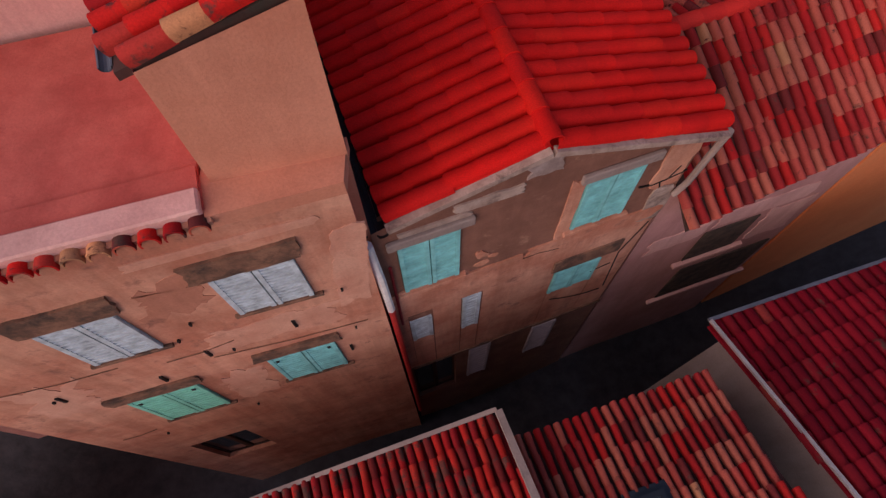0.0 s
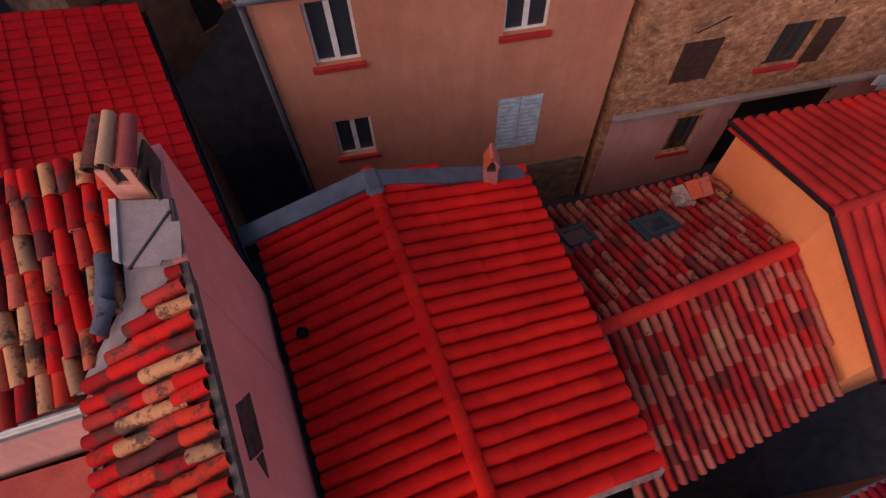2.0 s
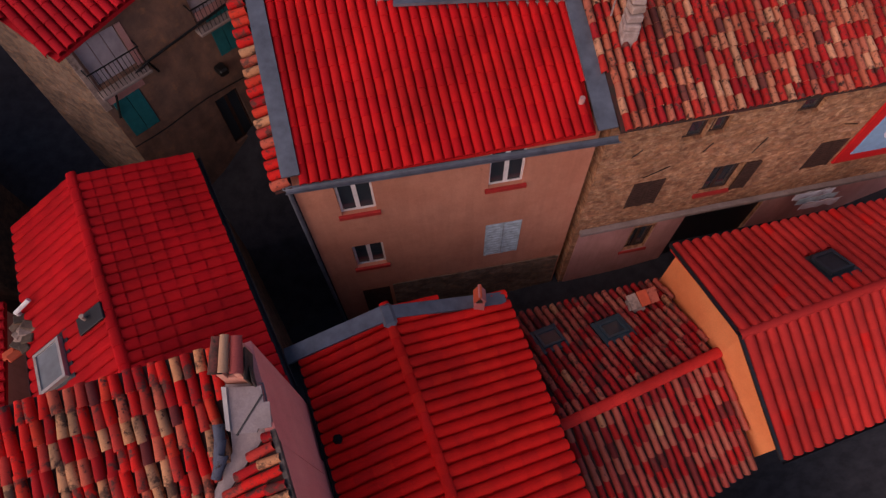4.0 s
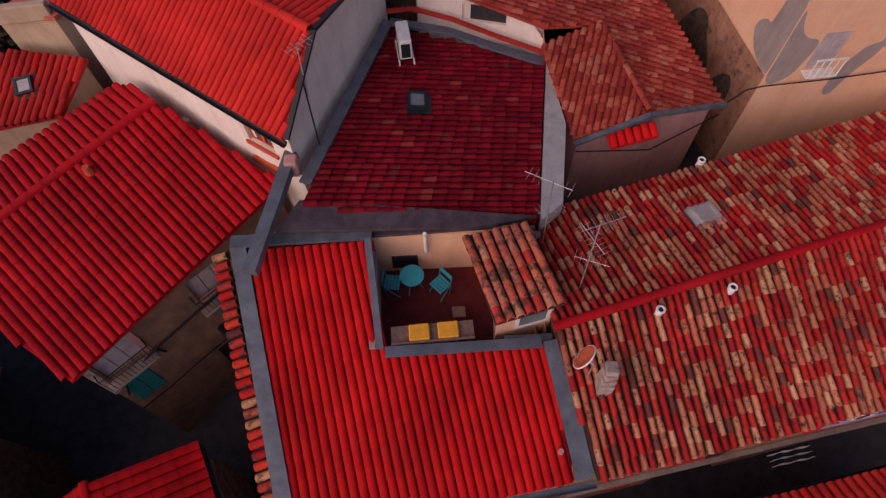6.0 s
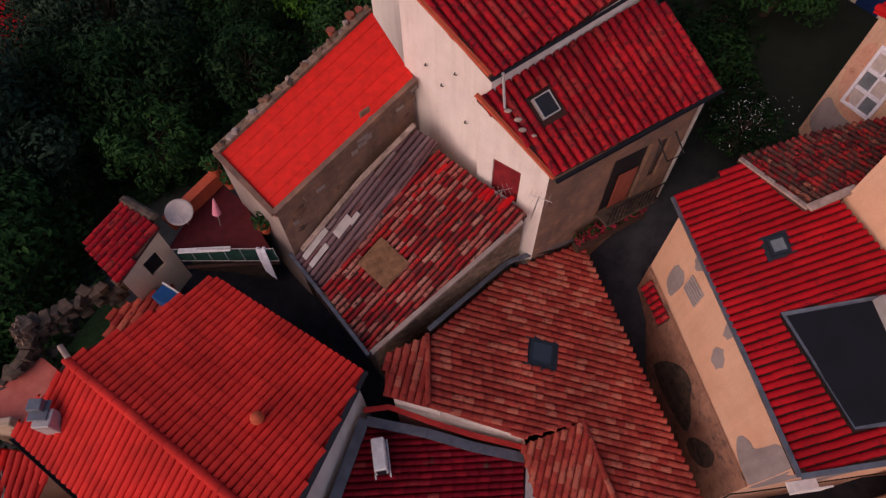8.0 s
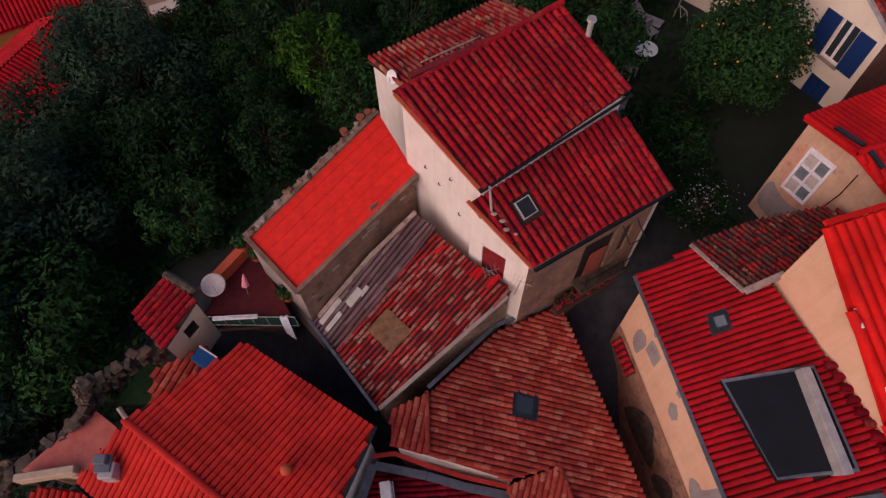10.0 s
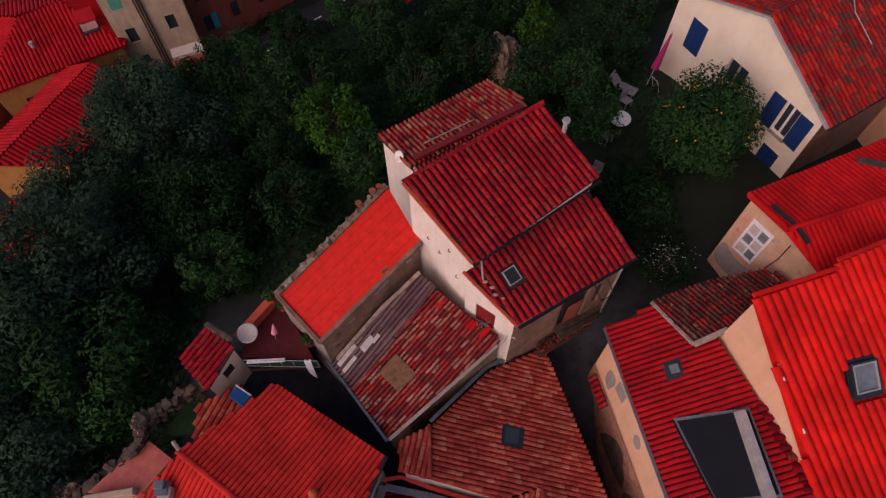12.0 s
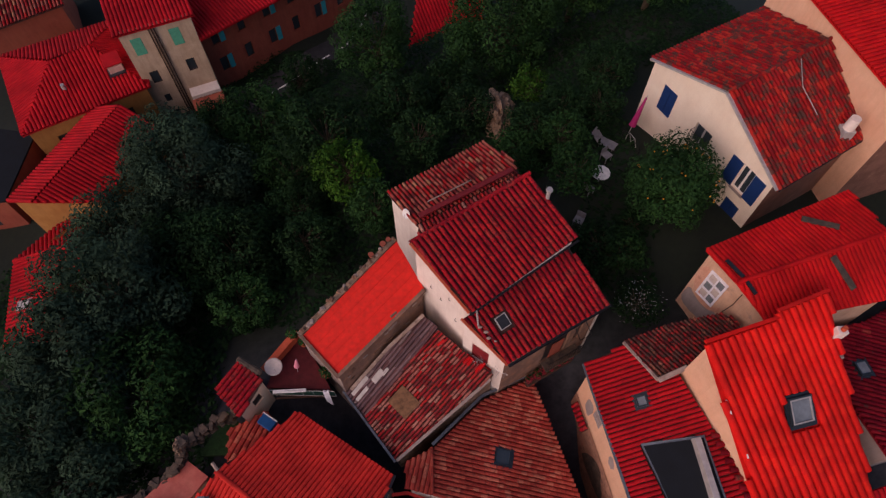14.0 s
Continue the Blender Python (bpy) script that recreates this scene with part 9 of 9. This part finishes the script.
def garden():
    def round_table(x, y):
        z = ground_z(x, y)
        t = thing("garden_table", (x, y, z), "white round garden table on the shaded lawn", "table")
        bm = bmesh.new()
        disc(bm, (x, y, z + 0.7), 0.5, 0.04, 24)
        part("tabletop", bm, "whiteplastic", t)
        part("pedestal", tubes([[(x, y, z), (x, y, z + 0.7)]], 0.05, 8), "shadedplastic", t)

    def chair(x, y, yaw):
        z = ground_z(x, y)
        c = thing("garden_chair", (x, y, z), "white plastic garden chair on the shaded lawn", "chair", "garden chairs")
        m = Matrix.Translation((x, y, z)) @ Matrix.Rotation(yaw, 4, "Z")
        part("seat", boxes(((-0.25, -0.24, 0.42), (0.25, 0.24, 0.46)), m=m, bevel=0.012), "shadedplastic", c)
        part("backrest", boxes(((-0.24, 0.2, 0.46), (0.24, 0.25, 0.88)), m=m, bevel=0.015), "shadedplastic", c)
        for sx in (-0.21, 0.21):
            for sy in (-0.2, 0.2):
                part("leg", boxes(((sx - 0.025, sy - 0.025, 0), (sx + 0.025, sy + 0.025, 0.42)), m=m), "shadedplastic", c)

    round_table(11.2, 35.7)
    chair(10.5, 35.0, 2.2)
    chair(11.9, 37.2, 0.6)
    chair(9.8, 33.4, -0.6)
    lounge = thing("sun_lounger", (12.1, 38.4, ground_z(12.1, 38.4)), "white folded sun lounger on the lawn", "lounger")
    m = Matrix.Translation((12.1, 38.4, ground_z(12.1, 38.4))) @ Matrix.Rotation(0.9, 4, "Z")
    part("bed", boxes(((-0.3, -0.7, 0.28), (0.3, 0.3, 0.33)), m=m, bevel=0.01), "shadedplastic", lounge)
    part("backrest", boxes(((-0.3, 0.0, -0.02), (0.3, 0.7, 0.03)), m=m @ Matrix.Translation((0, 0.3, 0.32)) @ Matrix.Rotation(0.8, 4, "X")), "shadedplastic", lounge)
    for sx in (-0.26, 0.26):
        for sy in (-0.6, 0.2):
            part("leg", boxes(((sx - 0.02, sy - 0.02, 0), (sx + 0.02, sy + 0.02, 0.28)), m=m), "shadedplastic", lounge)
    z = ground_z(14.0, 39.4)
    par = thing("parasol", (13.9, 39.0, z), "folded magenta parasol leaning against the white house", "parasol")
    bm = bmesh.new()
    add_cyl(bm, (13.6, 38.9, z + 0.9), (14.0, 39.3, z + 2.6), 0.2, 0.05, 10)
    part("cloth", bm, "magenta", par)
    part("pole", tubes([[(13.4, 38.7, z), (14.03, 39.33, z + 2.75)]], 0.025, 8), "steel", par)
    bag = thing("bicycle", (13.5, 38.2, z), "dark bicycle parked against the white house", "bicycle")
    for dx in (-0.5, 0.5):
        bm = bmesh.new()
        pts = [Vector((13.5 - 0.35 * dx + 0.3 * math.cos(a) * -0.42, 38.2 + dx * 0.95 + 0.3 * math.cos(a) * 0.9, z + 0.34 + 0.33 * math.sin(a))) for a in [6.2832 * i / 18 for i in range(19)]]
        part("wheel", tubes([pts], 0.025, 6), "iron", bag)
    part("frame", tubes([[(13.68, 37.75, z + 0.35), (13.58, 38.0, z + 0.8), (13.4, 38.45, z + 0.8), (13.33, 38.65, z + 0.35)], [(13.58, 38.0, z + 0.8), (13.5, 38.2, z + 0.35), (13.4, 38.45, z + 0.8)]], 0.02, 6), "steel", bag)

    def rock(at, size, seed, label):
        bm = bmesh.new()
        bmesh.ops.create_icosphere(bm, subdivisions=4, radius=1.0)
        for v in bm.verts:
            k = 1 + 0.4 * noise.noise(v.co * 1.3 + Vector((seed, 0, 0))) + 0.3 * noise.noise(v.co * 3.1 + Vector((0, seed, 0))) + 0.14 * noise.noise(v.co * 7.3 + Vector((0, 0, seed)))
            v.co = Vector((v.co.x * size[0], v.co.y * size[1], v.co.z * size[2])) * k + Vector(at)
        tagged(part("rock", bm, "darkstone", None), label, "rock", "rocks")

    rock((6.4, 41.6, 14.2), (0.9, 1.6, 1.3), 1.0, "pale bare rock among the garden shrubs")
    rock((-9.5, 23.1, 14.0), (0.22, 0.34, 0.5), 2.0, "crumbling lump of rubble on the wall end")
    rock((-12.6, 21.2, 11.6), (0.7, 0.45, 0.8), 3.0, "ragged ruin of a rubble wall")
    # orange fruit of the garden tree
    fr = thing("oranges", (14.1, 33.6, ground_z(14.1, 33.6) + 1.5), "small oranges hanging in the dark tree", "fruit")
    rng = random.Random(8)
    me = None
    for k in range(46):
        a, b = rng.uniform(0, 6.283), rng.uniform(-0.3, 1.2)
        p = Vector((14.1 + 2.0 * math.cos(a) * math.cos(b), 33.6 + 2.0 * math.sin(a) * math.cos(b), ground_z(14.1, 33.6) + 2.6 + 1.7 * math.sin(b)))
        if me is None:
            bm = bmesh.new()
            bmesh.ops.create_icosphere(bm, subdivisions=1, radius=0.045)
            me = mesh_of("orange", bm, "orange_fruit")
        ob = new("orange", me)
        ob.location = p - fr.location
        ob.parent = fr


MAT["orange_fruit"] = plain("orange peel", (0.75, 0.3, 0.03), 0.5)
garden()


def west_yard():
    """Low walls, roofs and yard beyond the bright red house."""
    w = thing("rubble_wall", (-9.6, 22.2, 10), "ragged rubble stone wall above the slope", "wall")
    rng = random.Random(12)
    pts = [(-7.4, 24.6, 14.3), (-9.4, 23.2, 14.6), (-9.6, 22.4, 13.9), (-11.2, 21.3, 13.4), (-13.2, 19.8, 12.6)]
    for a, b in zip(pts[:-1], pts[1:]):
        a, b = Vector(a), Vector(b)
        d = b - a
        n = max(2, int(d.length / 0.26))
        for k in range(n):
            for lev in range(rng.choice((3, 4, 5))):
                c = a.lerp(b, (k + 0.5 * (lev % 2)) / n)
                z = c.z - 0.3 - 0.2 * lev - rng.uniform(0, 0.22)
                s = (0.14 * rng.uniform(0.6, 1.6), 0.17 * rng.uniform(0.7, 1.4), 0.11 * rng.uniform(0.7, 1.4))
                m = Matrix.Translation((c.x + rng.uniform(-0.12, 0.12), c.y + rng.uniform(-0.12, 0.12), z)) @ Matrix.Rotation(math.atan2(d.y, d.x) + rng.uniform(-0.6, 0.6), 4, "Z") @ Matrix.Rotation(rng.uniform(-0.35, 0.35), 4, "X") @ Matrix.Diagonal((*s, 1))
                ob = new("stone", STONE)
                ob.parent = w
                ob.matrix_parent_inverse = Matrix.Translation(-w.location)
                ob.matrix_basis = m
    h = thing("outbuilding", (-10.3, 21.0, 9), "low outbuilding with a pink roof slab and cream wall", "outbuilding")
    part("roof", slab([(-9.3, 20.6, 13.2), (-8.3, 21.9, 13.3), (-9.4, 22.7, 13.3), (-11.3, 20.9, 13.1)], 0.14), "pinkroof", h)
    part("wall", slab([(-9.4, 20.7, 13.0), (-8.5, 21.8, 13.0), (-9.4, 22.5, 13.0), (-11.1, 20.9, 13.0)], 4.0), "cream", h)
    part("parapet", boxes(((-0.9, -0.12, 0.0), (0.9, 0.12, 0.5)), m=Matrix.Translation((-10.3, 20.7, 13.05)) @ Matrix.Rotation(0.1, 4, "Z"), bevel=0.03), "cream", h)
    h2 = thing("outbuilding", (-11, 19.3, 9), "low red roofed outbuilding with a pale skylight", "outbuilding")
    r, p = tiled_roof(h2, [(-9.6, 18.7, 11.4), (-8.9, 20.2, 12.2), (-11.2, 20.6, 12.2), (-13.4, 18.2, 11.2)], (-0.3, -1), "dusk", 0.2, 0.4, 40, seed=71, jitter=0.02)
    walls(h2, [(-13.2, 18.3), (-9.7, 18.8), (-9.0, 20.1), (-11.2, 20.4)], 6, min_top(p), "cream")
    skylight(h2, p, (-10.6, 19.5), (1, 0.2), 0.5, 0.5, glass="lead")
    lawn = thing("yard", (-7.9, 23.6, 12.2), "small walled grass yard beside the shed", "yard")
    part("turf", slab([(-9.0, 22.9, 12.9), (-7.3, 22.9, 13.0), (-6.9, 23.9, 13.0), (-8.0, 24.9, 12.9)], 0.3), "turf", lawn)
    bx = thing("storage_box", (-5.8, 23.95, 13.6), "blue lidded storage box on the brown tiles", "box")
    part("body", boxes(((-0.38, -0.24, 0.0), (0.38, 0.24, 0.46)), m=Matrix.Translation((-5.75, 23.95, 13.6)) @ Matrix.Rotation(-0.6, 4, "Z"), bevel=0.02), "bluecloth", bx)
    part("rim", boxes(((-0.4, 0.22, 0.46), (0.4, 0.27, 0.5)), m=Matrix.Translation((-5.75, 23.95, 13.6)) @ Matrix.Rotation(-0.6, 4, "Z")), "frame_white", bx)
    ps = thing("parasol", (-4.4, 26.3, 14.2), "folded pink parasol on the red terrace", "parasol")
    bm = bmesh.new()
    add_cyl(bm, (-4.44, 26.22, 14.75), (-4.36, 26.32, 15.3), 0.13, 0.03, 10)
    part("cloth", bm, "magenta_pale", ps)
    part("pole", tubes([[(-4.5, 26.15, 14.2), (-4.35, 26.33, 15.35)]], 0.015, 8), "steel", ps)

    def pot(x, y, z, r, leafy, seed):
        p_ = thing("plant_pot", (x, y, z), "terracotta pot with a green plant" if leafy else "empty terracotta pot on the wall", "pot", "plant pots")
        bm = bmesh.new()
        add_cyl(bm, (x, y, z), (x, y, z + r * 1.6), r * 0.7, r, 14)
        add_cyl(bm, (x, y, z + r * 1.4), (x, y, z + r * 1.7), r * 1.08, r * 1.08, 14)
        part("pot", bm, "clay" if leafy else "rust", p_)
        if leafy:
            ob = new("plant", leaf_mesh("plant", [((x, y, z + r * 2.8), r * 1.5)], 1200, 0.09, "leaf_green", seed))
            adopt(ob, p_)

    pot(-4.6, 27.6, 14.9, 0.2, True, 1)
    pot(-4.2, 27.3, 14.6, 0.16, True, 2)
    pot(-0.75, 30.1, 17.72, 0.12, False, 3)
    pot(-0.2, 30.55, 17.85, 0.13, False, 4)
    pot(0.05, 30.75, 17.9, 0.11, False, 5)
    pot(-3.1, 25.9, 14.2, 0.2, True, 6)
    for k in range(5):
        pot(6.3 + 0.42 * k, 25.45 + 0.2 * k, 13.3, 0.14, True, 10 + k)
    fl = thing("flower_bed", (7.2, 25.7, 13.4), "red flowers in boxes along the alley wall", "flowers")
    ob = new("bloom", leaf_mesh("bloom", [((6.3 + 0.35 * k, 25.35 + 0.18 * k, 13.75), 0.22) for k in range(7)], 1800, 0.05, "petal", 31))
    tagged(ob, kind="stuff")
    adopt(ob, fl)
    part("box", boxes(((-1.3, -0.14, 0.0), (1.3, 0.14, 0.3)), m=Matrix.Translation((7.3, 25.8, 13.3)) @ Matrix.Rotation(0.47, 4, "Z")), "darkwood", fl)
    bl = thing("blossom", (11.7, 28.4, 14.5), "tiny pale blossoms on the shrub by the alley", "flowers", kind="stuff")
    ob = new("petals", leaf_mesh("petals", [((11.7 + 0.5 * math.cos(k), 28.4 + 0.5 * math.sin(k * 1.7), ground_z(11.7, 28.4) + 1.3 + 0.1 * k), 0.8) for k in range(7)], 55, 0.028, "linen", 33))
    adopt(ob, bl)
    cl = thing("cloth", (-3.05, 25.15, 13.9), "white cloth draped over the terrace railing", "cloth")
    bm = bmesh.new()
    rows = []
    for i in range(8):
        u = i / 7
        x = -3.2 + 0.26 * u
        rows.append([bm.verts.new((x, 25.0 + dy, z + 0.04 * math.sin(9 * u))) for dy, z in ((0.12, 14.25), (0.06, 14.62), (-0.02, 14.64), (-0.08, 14.2), (-0.1 - 0.1 * u, 13.5 - 0.35 * u))])
    for r0, r1 in zip(rows[:-1], rows[1:]):
        for k in range(4):
            bm.faces.new((r0[k], r0[k + 1], r1[k + 1], r1[k]))
    bm.normal_update()
    bmesh.ops.solidify(bm, geom=bm.faces[:], thickness=0.015)
    part("sheet", bm, "linen", cl)


def stone_mesh():
    bm = bmesh.new()
    bmesh.ops.create_cube(bm, size=1.9)
    bmesh.ops.bevel(bm, geom=bm.edges[:], offset=0.25, segments=1, affect="EDGES")
    rng = random.Random(3)
    for v in bm.verts:
        v.co *= rng.uniform(0.85, 1.12)
    return mesh_of("stone", bm, "soot")


STONE = stone_mesh()
MAT["pinkroof"] = plaster("pink roof coating", (0.5, 0.1, 0.08), (0.56, 0.16, 0.12), dirt_at=0.62)
MAT["turf"] = plain("dark turf", (0.012, 0.035, 0.01), 0.95, 0, 0.4, 9.0)
MAT["magenta_pale"] = plain("pink cloth", (0.75, 0.25, 0.32), 0.85)
west_yard()


def west_neighbours():
    """Houses that close the alleys in the west; the tall one is added out of view to block sun."""
    h = house("house", (-12.5, 3, -3), "red tiled house closing the western alley")
    r, p = tiled_roof(h, [(-10.2, 7.0, 6.7), (-13.5, 6.0, 7.6), (-12.0, -1.0, 7.6), (-8.2, 0.6, 6.7)], (1.0, 0.3), "crimson", 0.25, 0.38, 60, seed=81, anchor=(-8, 4))
    walls(h, [(-12.0, -0.8), (-8.4, 0.7), (-10.3, 6.9), (-13.4, 5.9)], -9, min_top(p), "pink")
    h2 = house("house", (-13.5, 9.5, 0), "dark rendered house closing the western alley")
    r, p = tiled_roof(h2, [(-11.2, 8.0, 7.2), (-11.8, 11.2, 7.2), (-16.5, 11.8, 8.6), (-16.2, 7.2, 8.6)], (1.0, -0.05), "darkred", 0.25, 0.38, 20, seed=82, anchor=(-8, 9))
    walls(h2, [(-16.0, 7.4), (-11.4, 8.1), (-12.0, 11.0), (-16.2, 11.6)], -2, min_top(p), "soot")
    # stands out of view, added to keep low sun off the alley
    h6 = house("house", (-19, 9, 0), "unseen tall house added to shade the alley")
    r, p = tiled_roof(h6, [(-14.6, 3.0, 11.0), (-14.9, 14.5, 11.0), (-19.0, 14.6, 12.6), (-18.7, 2.9, 12.6)], (1.0, 0.0), "darkred", 0.25, 0.38, 10, seed=86)
    r2, p_2 = tiled_roof(h6, [(-18.7, 2.9, 12.6), (-19.0, 14.6, 12.6), (-23.2, 14.7, 11.0), (-22.9, 2.8, 11.0)], (-1.0, 0.0), "darkred", 0.25, 0.38, 10, seed=87)
    walls(h6, [(-22.7, 3.1), (-14.8, 3.2), (-15.1, 14.3), (-23.0, 14.4)], -3, min_top(p, p_2), "ochre")
    h3 = house("house", (-9, -8, -8), "plain ochre house closing the southern street")
    r, p = tiled_roof(h3, [(-14.0, -6.0, 3.2), (-13.0, -11.0, 4.4), (-6.2, -8.6, 4.4), (-7.4, -4.0, 3.2)], (-0.25, 0.95), "crimson", 0.25, 0.38, 10, seed=83)
    walls(h3, [(-13.8, -6.2), (-12.9, -10.8), (-6.4, -8.6), (-7.5, -4.2)], -9, min_top(p), "ochre")
    h4 = house("house", (17, 12, 2), "house closing the eastern street")
    r, p = tiled_roof(h4, [(14.8, 8.6, 8.6), (20.5, 9.8, 8.6), (20.0, 14.8, 10.2), (14.6, 13.6, 10.2)], (0.2, -1.0), "old", 0.235, 0.42, 10, seed=84)
    walls(h4, [(14.9, 8.8), (20.3, 9.9), (19.9, 14.6), (14.7, 13.4)], -1, min_top(p), "ochre")
    h5 = house("house", (18, 18, 6), "house behind the dark alley under crimson tiles")
    r, p = tiled_roof(h5, [(15.0, 16.0, 12.8), (22.0, 17.6, 12.8), (21.5, 20.0, 13.6), (14.6, 18.3, 13.6)], (0.2, -1.0), "crimson", 0.25, 0.38, 10, seed=85)
    walls(h5, [(15.1, 16.2), (21.8, 17.8), (21.4, 19.8), (14.8, 18.2)], 4, min_top(p), "peach")


west_neighbours()


def wall_patches():
    """Grey cement repairs and one painted shadow on the peach walls, tie bars and cables."""
    rng = random.Random(21)

    def patch(fa, u, v, ru, rv, owner, mat="cement", label="grey patch, cement and painted shadow"):
        bm = bmesh.new()
        n = 14
        top, bot = [], []
        for i in range(n):
            a = 6.2832 * i / n
            k = rng.uniform(0.8, 1.15)
            top.append(bm.verts.new(fa @ Vector((u + ru * k * math.cos(a), 0.012, v + rv * k * math.sin(a)))))
            bot.append(bm.verts.new(fa @ Vector((u + ru * k * math.cos(a), -0.01, v + rv * k * math.sin(a)))))
        bm.faces.new(top)
        for i in range(n):
            j = (i + 1) % n
            bm.faces.new((top[i], bot[i], bot[j], top[j]))
        bmesh.ops.recalc_face_normals(bm, faces=bm.faces[:])
        part("wall_patch", bm, mat, owner, label)

    peach = next(o for o in scene.objects if o.get("label", "").startswith("peach rendered house, red tiles"))
    fw = facade_axes((8.75, 25.05), (9.98, 18.4))
    for u, v, ru, rv in ((1.1, 13.3, 0.32, 0.75), (3.66, 13.5, 0.26, 0.42), (3.35, 14.75, 0.2, 0.45), (1.45, 14.95, 0.2, 0.3)):
        patch(fw, u, v, ru, rv, peach)
    fs = facade_axes((9.98, 18.4), (14.1, 18.7))
    blotch(fw, [(5.55, 12.5), (5.6, 12.85), (5.86, 13.07), (6.02, 13.0), (6.1, 13.7), (6.13, 14.25), (6.6, 14.5), (6.75, 14.5), (6.75, 12.0), (6.7, 11.9), (6.0, 12.0)], "wall_patch", "cement", peach, "grey patch, cement and painted shadow")
    blotch(fs, [(0.02, 14.2), (0.2, 13.5), (0.5, 13.1), (1.0, 13.0), (0.9, 12.4), (0.7, 11.7), (0.02, 11.5), (0.02, 12.6)], "wall_patch", "cement", peach, "grey patch, cement and painted shadow")
    # shadow on the south wall, painted as one more grey patch
    blotch(fs, [(2.95, 12.75), (2.4, 12.65), (2.1, 11.9), (2.0, 11.0), (2.35, 10.8), (2.5, 11.6), (2.9, 12.3)], "wall_patch", "cement", peach, "grey patch, cement and painted shadow")
    ragged(fs, 2.7, 3.4, 12.5, 13.0, 393, "wall_patch", "cement", peach, rough=0.16, lean=0.3, label="grey patch, cement and painted shadow")
    # lower wall in a darker brown, with two rounded dark blotches
    bm = bmesh.new()
    wall_panel(bm, fw @ Vector((0.0, 0.03, 0)), fw @ Vector((6.74, 0.03, 0)), 7.0, lambda x, y: 12.42 - 0.08 * (25.05 - y))
    part("lower_render", bm, "brownish", peach, "darker brown render on the lower wall")
    blotch(fw, [(2.4, 10.1), (2.75, 10.9), (3.2, 11.5), (3.73, 11.5), (4.0, 10.9), (4.55, 10.4), (4.8, 9.4), (2.3, 9.2)], "dark_blotch", "soot", peach, "dark blotch on the lower wall", 0.042)
    blotch(fw, [(4.85, 9.8), (5.2, 10.6), (5.72, 10.95), (5.95, 10.2), (5.7, 9.4), (5.0, 9.2)], "dark_blotch", "soot", peach, "dark blotch on the lower wall", 0.042)
    tiled_roof(peach, [fw @ Vector((0.35, 0.26, 11.75)), fw @ Vector((1.75, 0.26, 11.7)), fw @ Vector((1.75, 0.02, 12.1)), fw @ Vector((0.35, 0.02, 12.15))], tuple((fw.to_3x3() @ Vector((0, 1, 0))).xy), "worn", 0.21, 0.3, 16, seed=88, name="tiled_canopy", anchor=(9, 24))
    gr = part("window_grille", boxes(((1.5, 0.02, 13.65), (2.15, 0.05, 14.4)), m=fw), "lead", peach, "grey louvred vent window")
    for k in range(5):
        part("louvre", boxes(((1.52, 0.05, 13.7 + 0.14 * k), (2.13, 0.07, 13.77 + 0.14 * k)), m=fw), "cement", gr)
    brown = next(o for o in scene.objects if o.get("label", "").startswith("narrow gabled house"))
    fb = facade_axes((-1.3, -0.12), (2.95, 1.38))
    for u, v, ru, rv in ((1.45, 5.05, 0.12, 0.09), (1.62, 5.2, 0.08, 0.06)):
        patch(fb, u, v, ru, rv, brown, "ochre", "pale remains of render")
    for pts in (((3.76, 5.84), (3.98, 5.78), (4.22, 5.82), (4.5, 5.9)), ((4.1, 5.8), (4.16, 5.62)), ((4.22, 5.82), (4.32, 6.1)), ((2.14, 4.7), (2.4, 4.72), (2.57, 4.66), (2.75, 4.62)), ((4.4, 4.4), (4.15, 3.4), (4.3, 1.6)), ((3.7, 2.85), (4.1, 2.95))):
        part("crack", tubes([[fb @ Vector((u, 0.02, v)) for u, v in pts]], 0.016, 5), "iron", brown)
    stone = next(o for o in scene.objects if o.get("label", "").startswith("stone fronted house"))
    ff = facade_axes((3.95, 8.9), (14.5, 10.65))
    for pts in (((4.05, 7.75), (4.2, 8.3)), ((1.3, 7.55), (1.9, 7.85)), ((6.2, 8.25), (6.6, 8.15)), ((0.75, 8.5), (0.95, 8.75)), ((2.6, 8.2), (2.75, 8.5))):
        part("tie_bar", tubes([[ff @ Vector((u, 0.03, v)) for u, v in pts]], 0.012, 5), "iron", stone)
    ochre = next(o for o in scene.objects if o.get("label", "").startswith("ochre rendered house"))
    fo = facade_axes((-6.5, -1.8), (-1.33, -0.36))
    for u, v in ((4.2, 5.6), (3.0, 5.4), (4.7, 3.9), (2.2, 4.9), (1.0, 5.2)):
        part("tie_bar", boxes(((u - 0.02, 0.0, v - 0.12), (u + 0.02, 0.03, v + 0.12)), m=fo), "iron", ochre)


wall_patches()


def overhead_cables():
    h = thing("cables", (9, 19, 12), "black cables strung across the alley walls", "cable")
    for pts in ([(8.9, 18.0, 11.2), (9.6, 18.3, 11.5), (10.0, 18.3, 11.6), (12.0, 18.45, 11.6), (14.0, 18.6, 11.7)], [(4.7, 16.9, 10.9), (6.8, 17.0, 10.7), (8.9, 17.9, 11.0)], [(6.4, 25.6, 13.0), (4.4, 24.9, 13.5), (2.2, 23.4, 13.4)]):
        part("cable", tubes([pts], 0.02, 5), "iron", h)


overhead_cables()
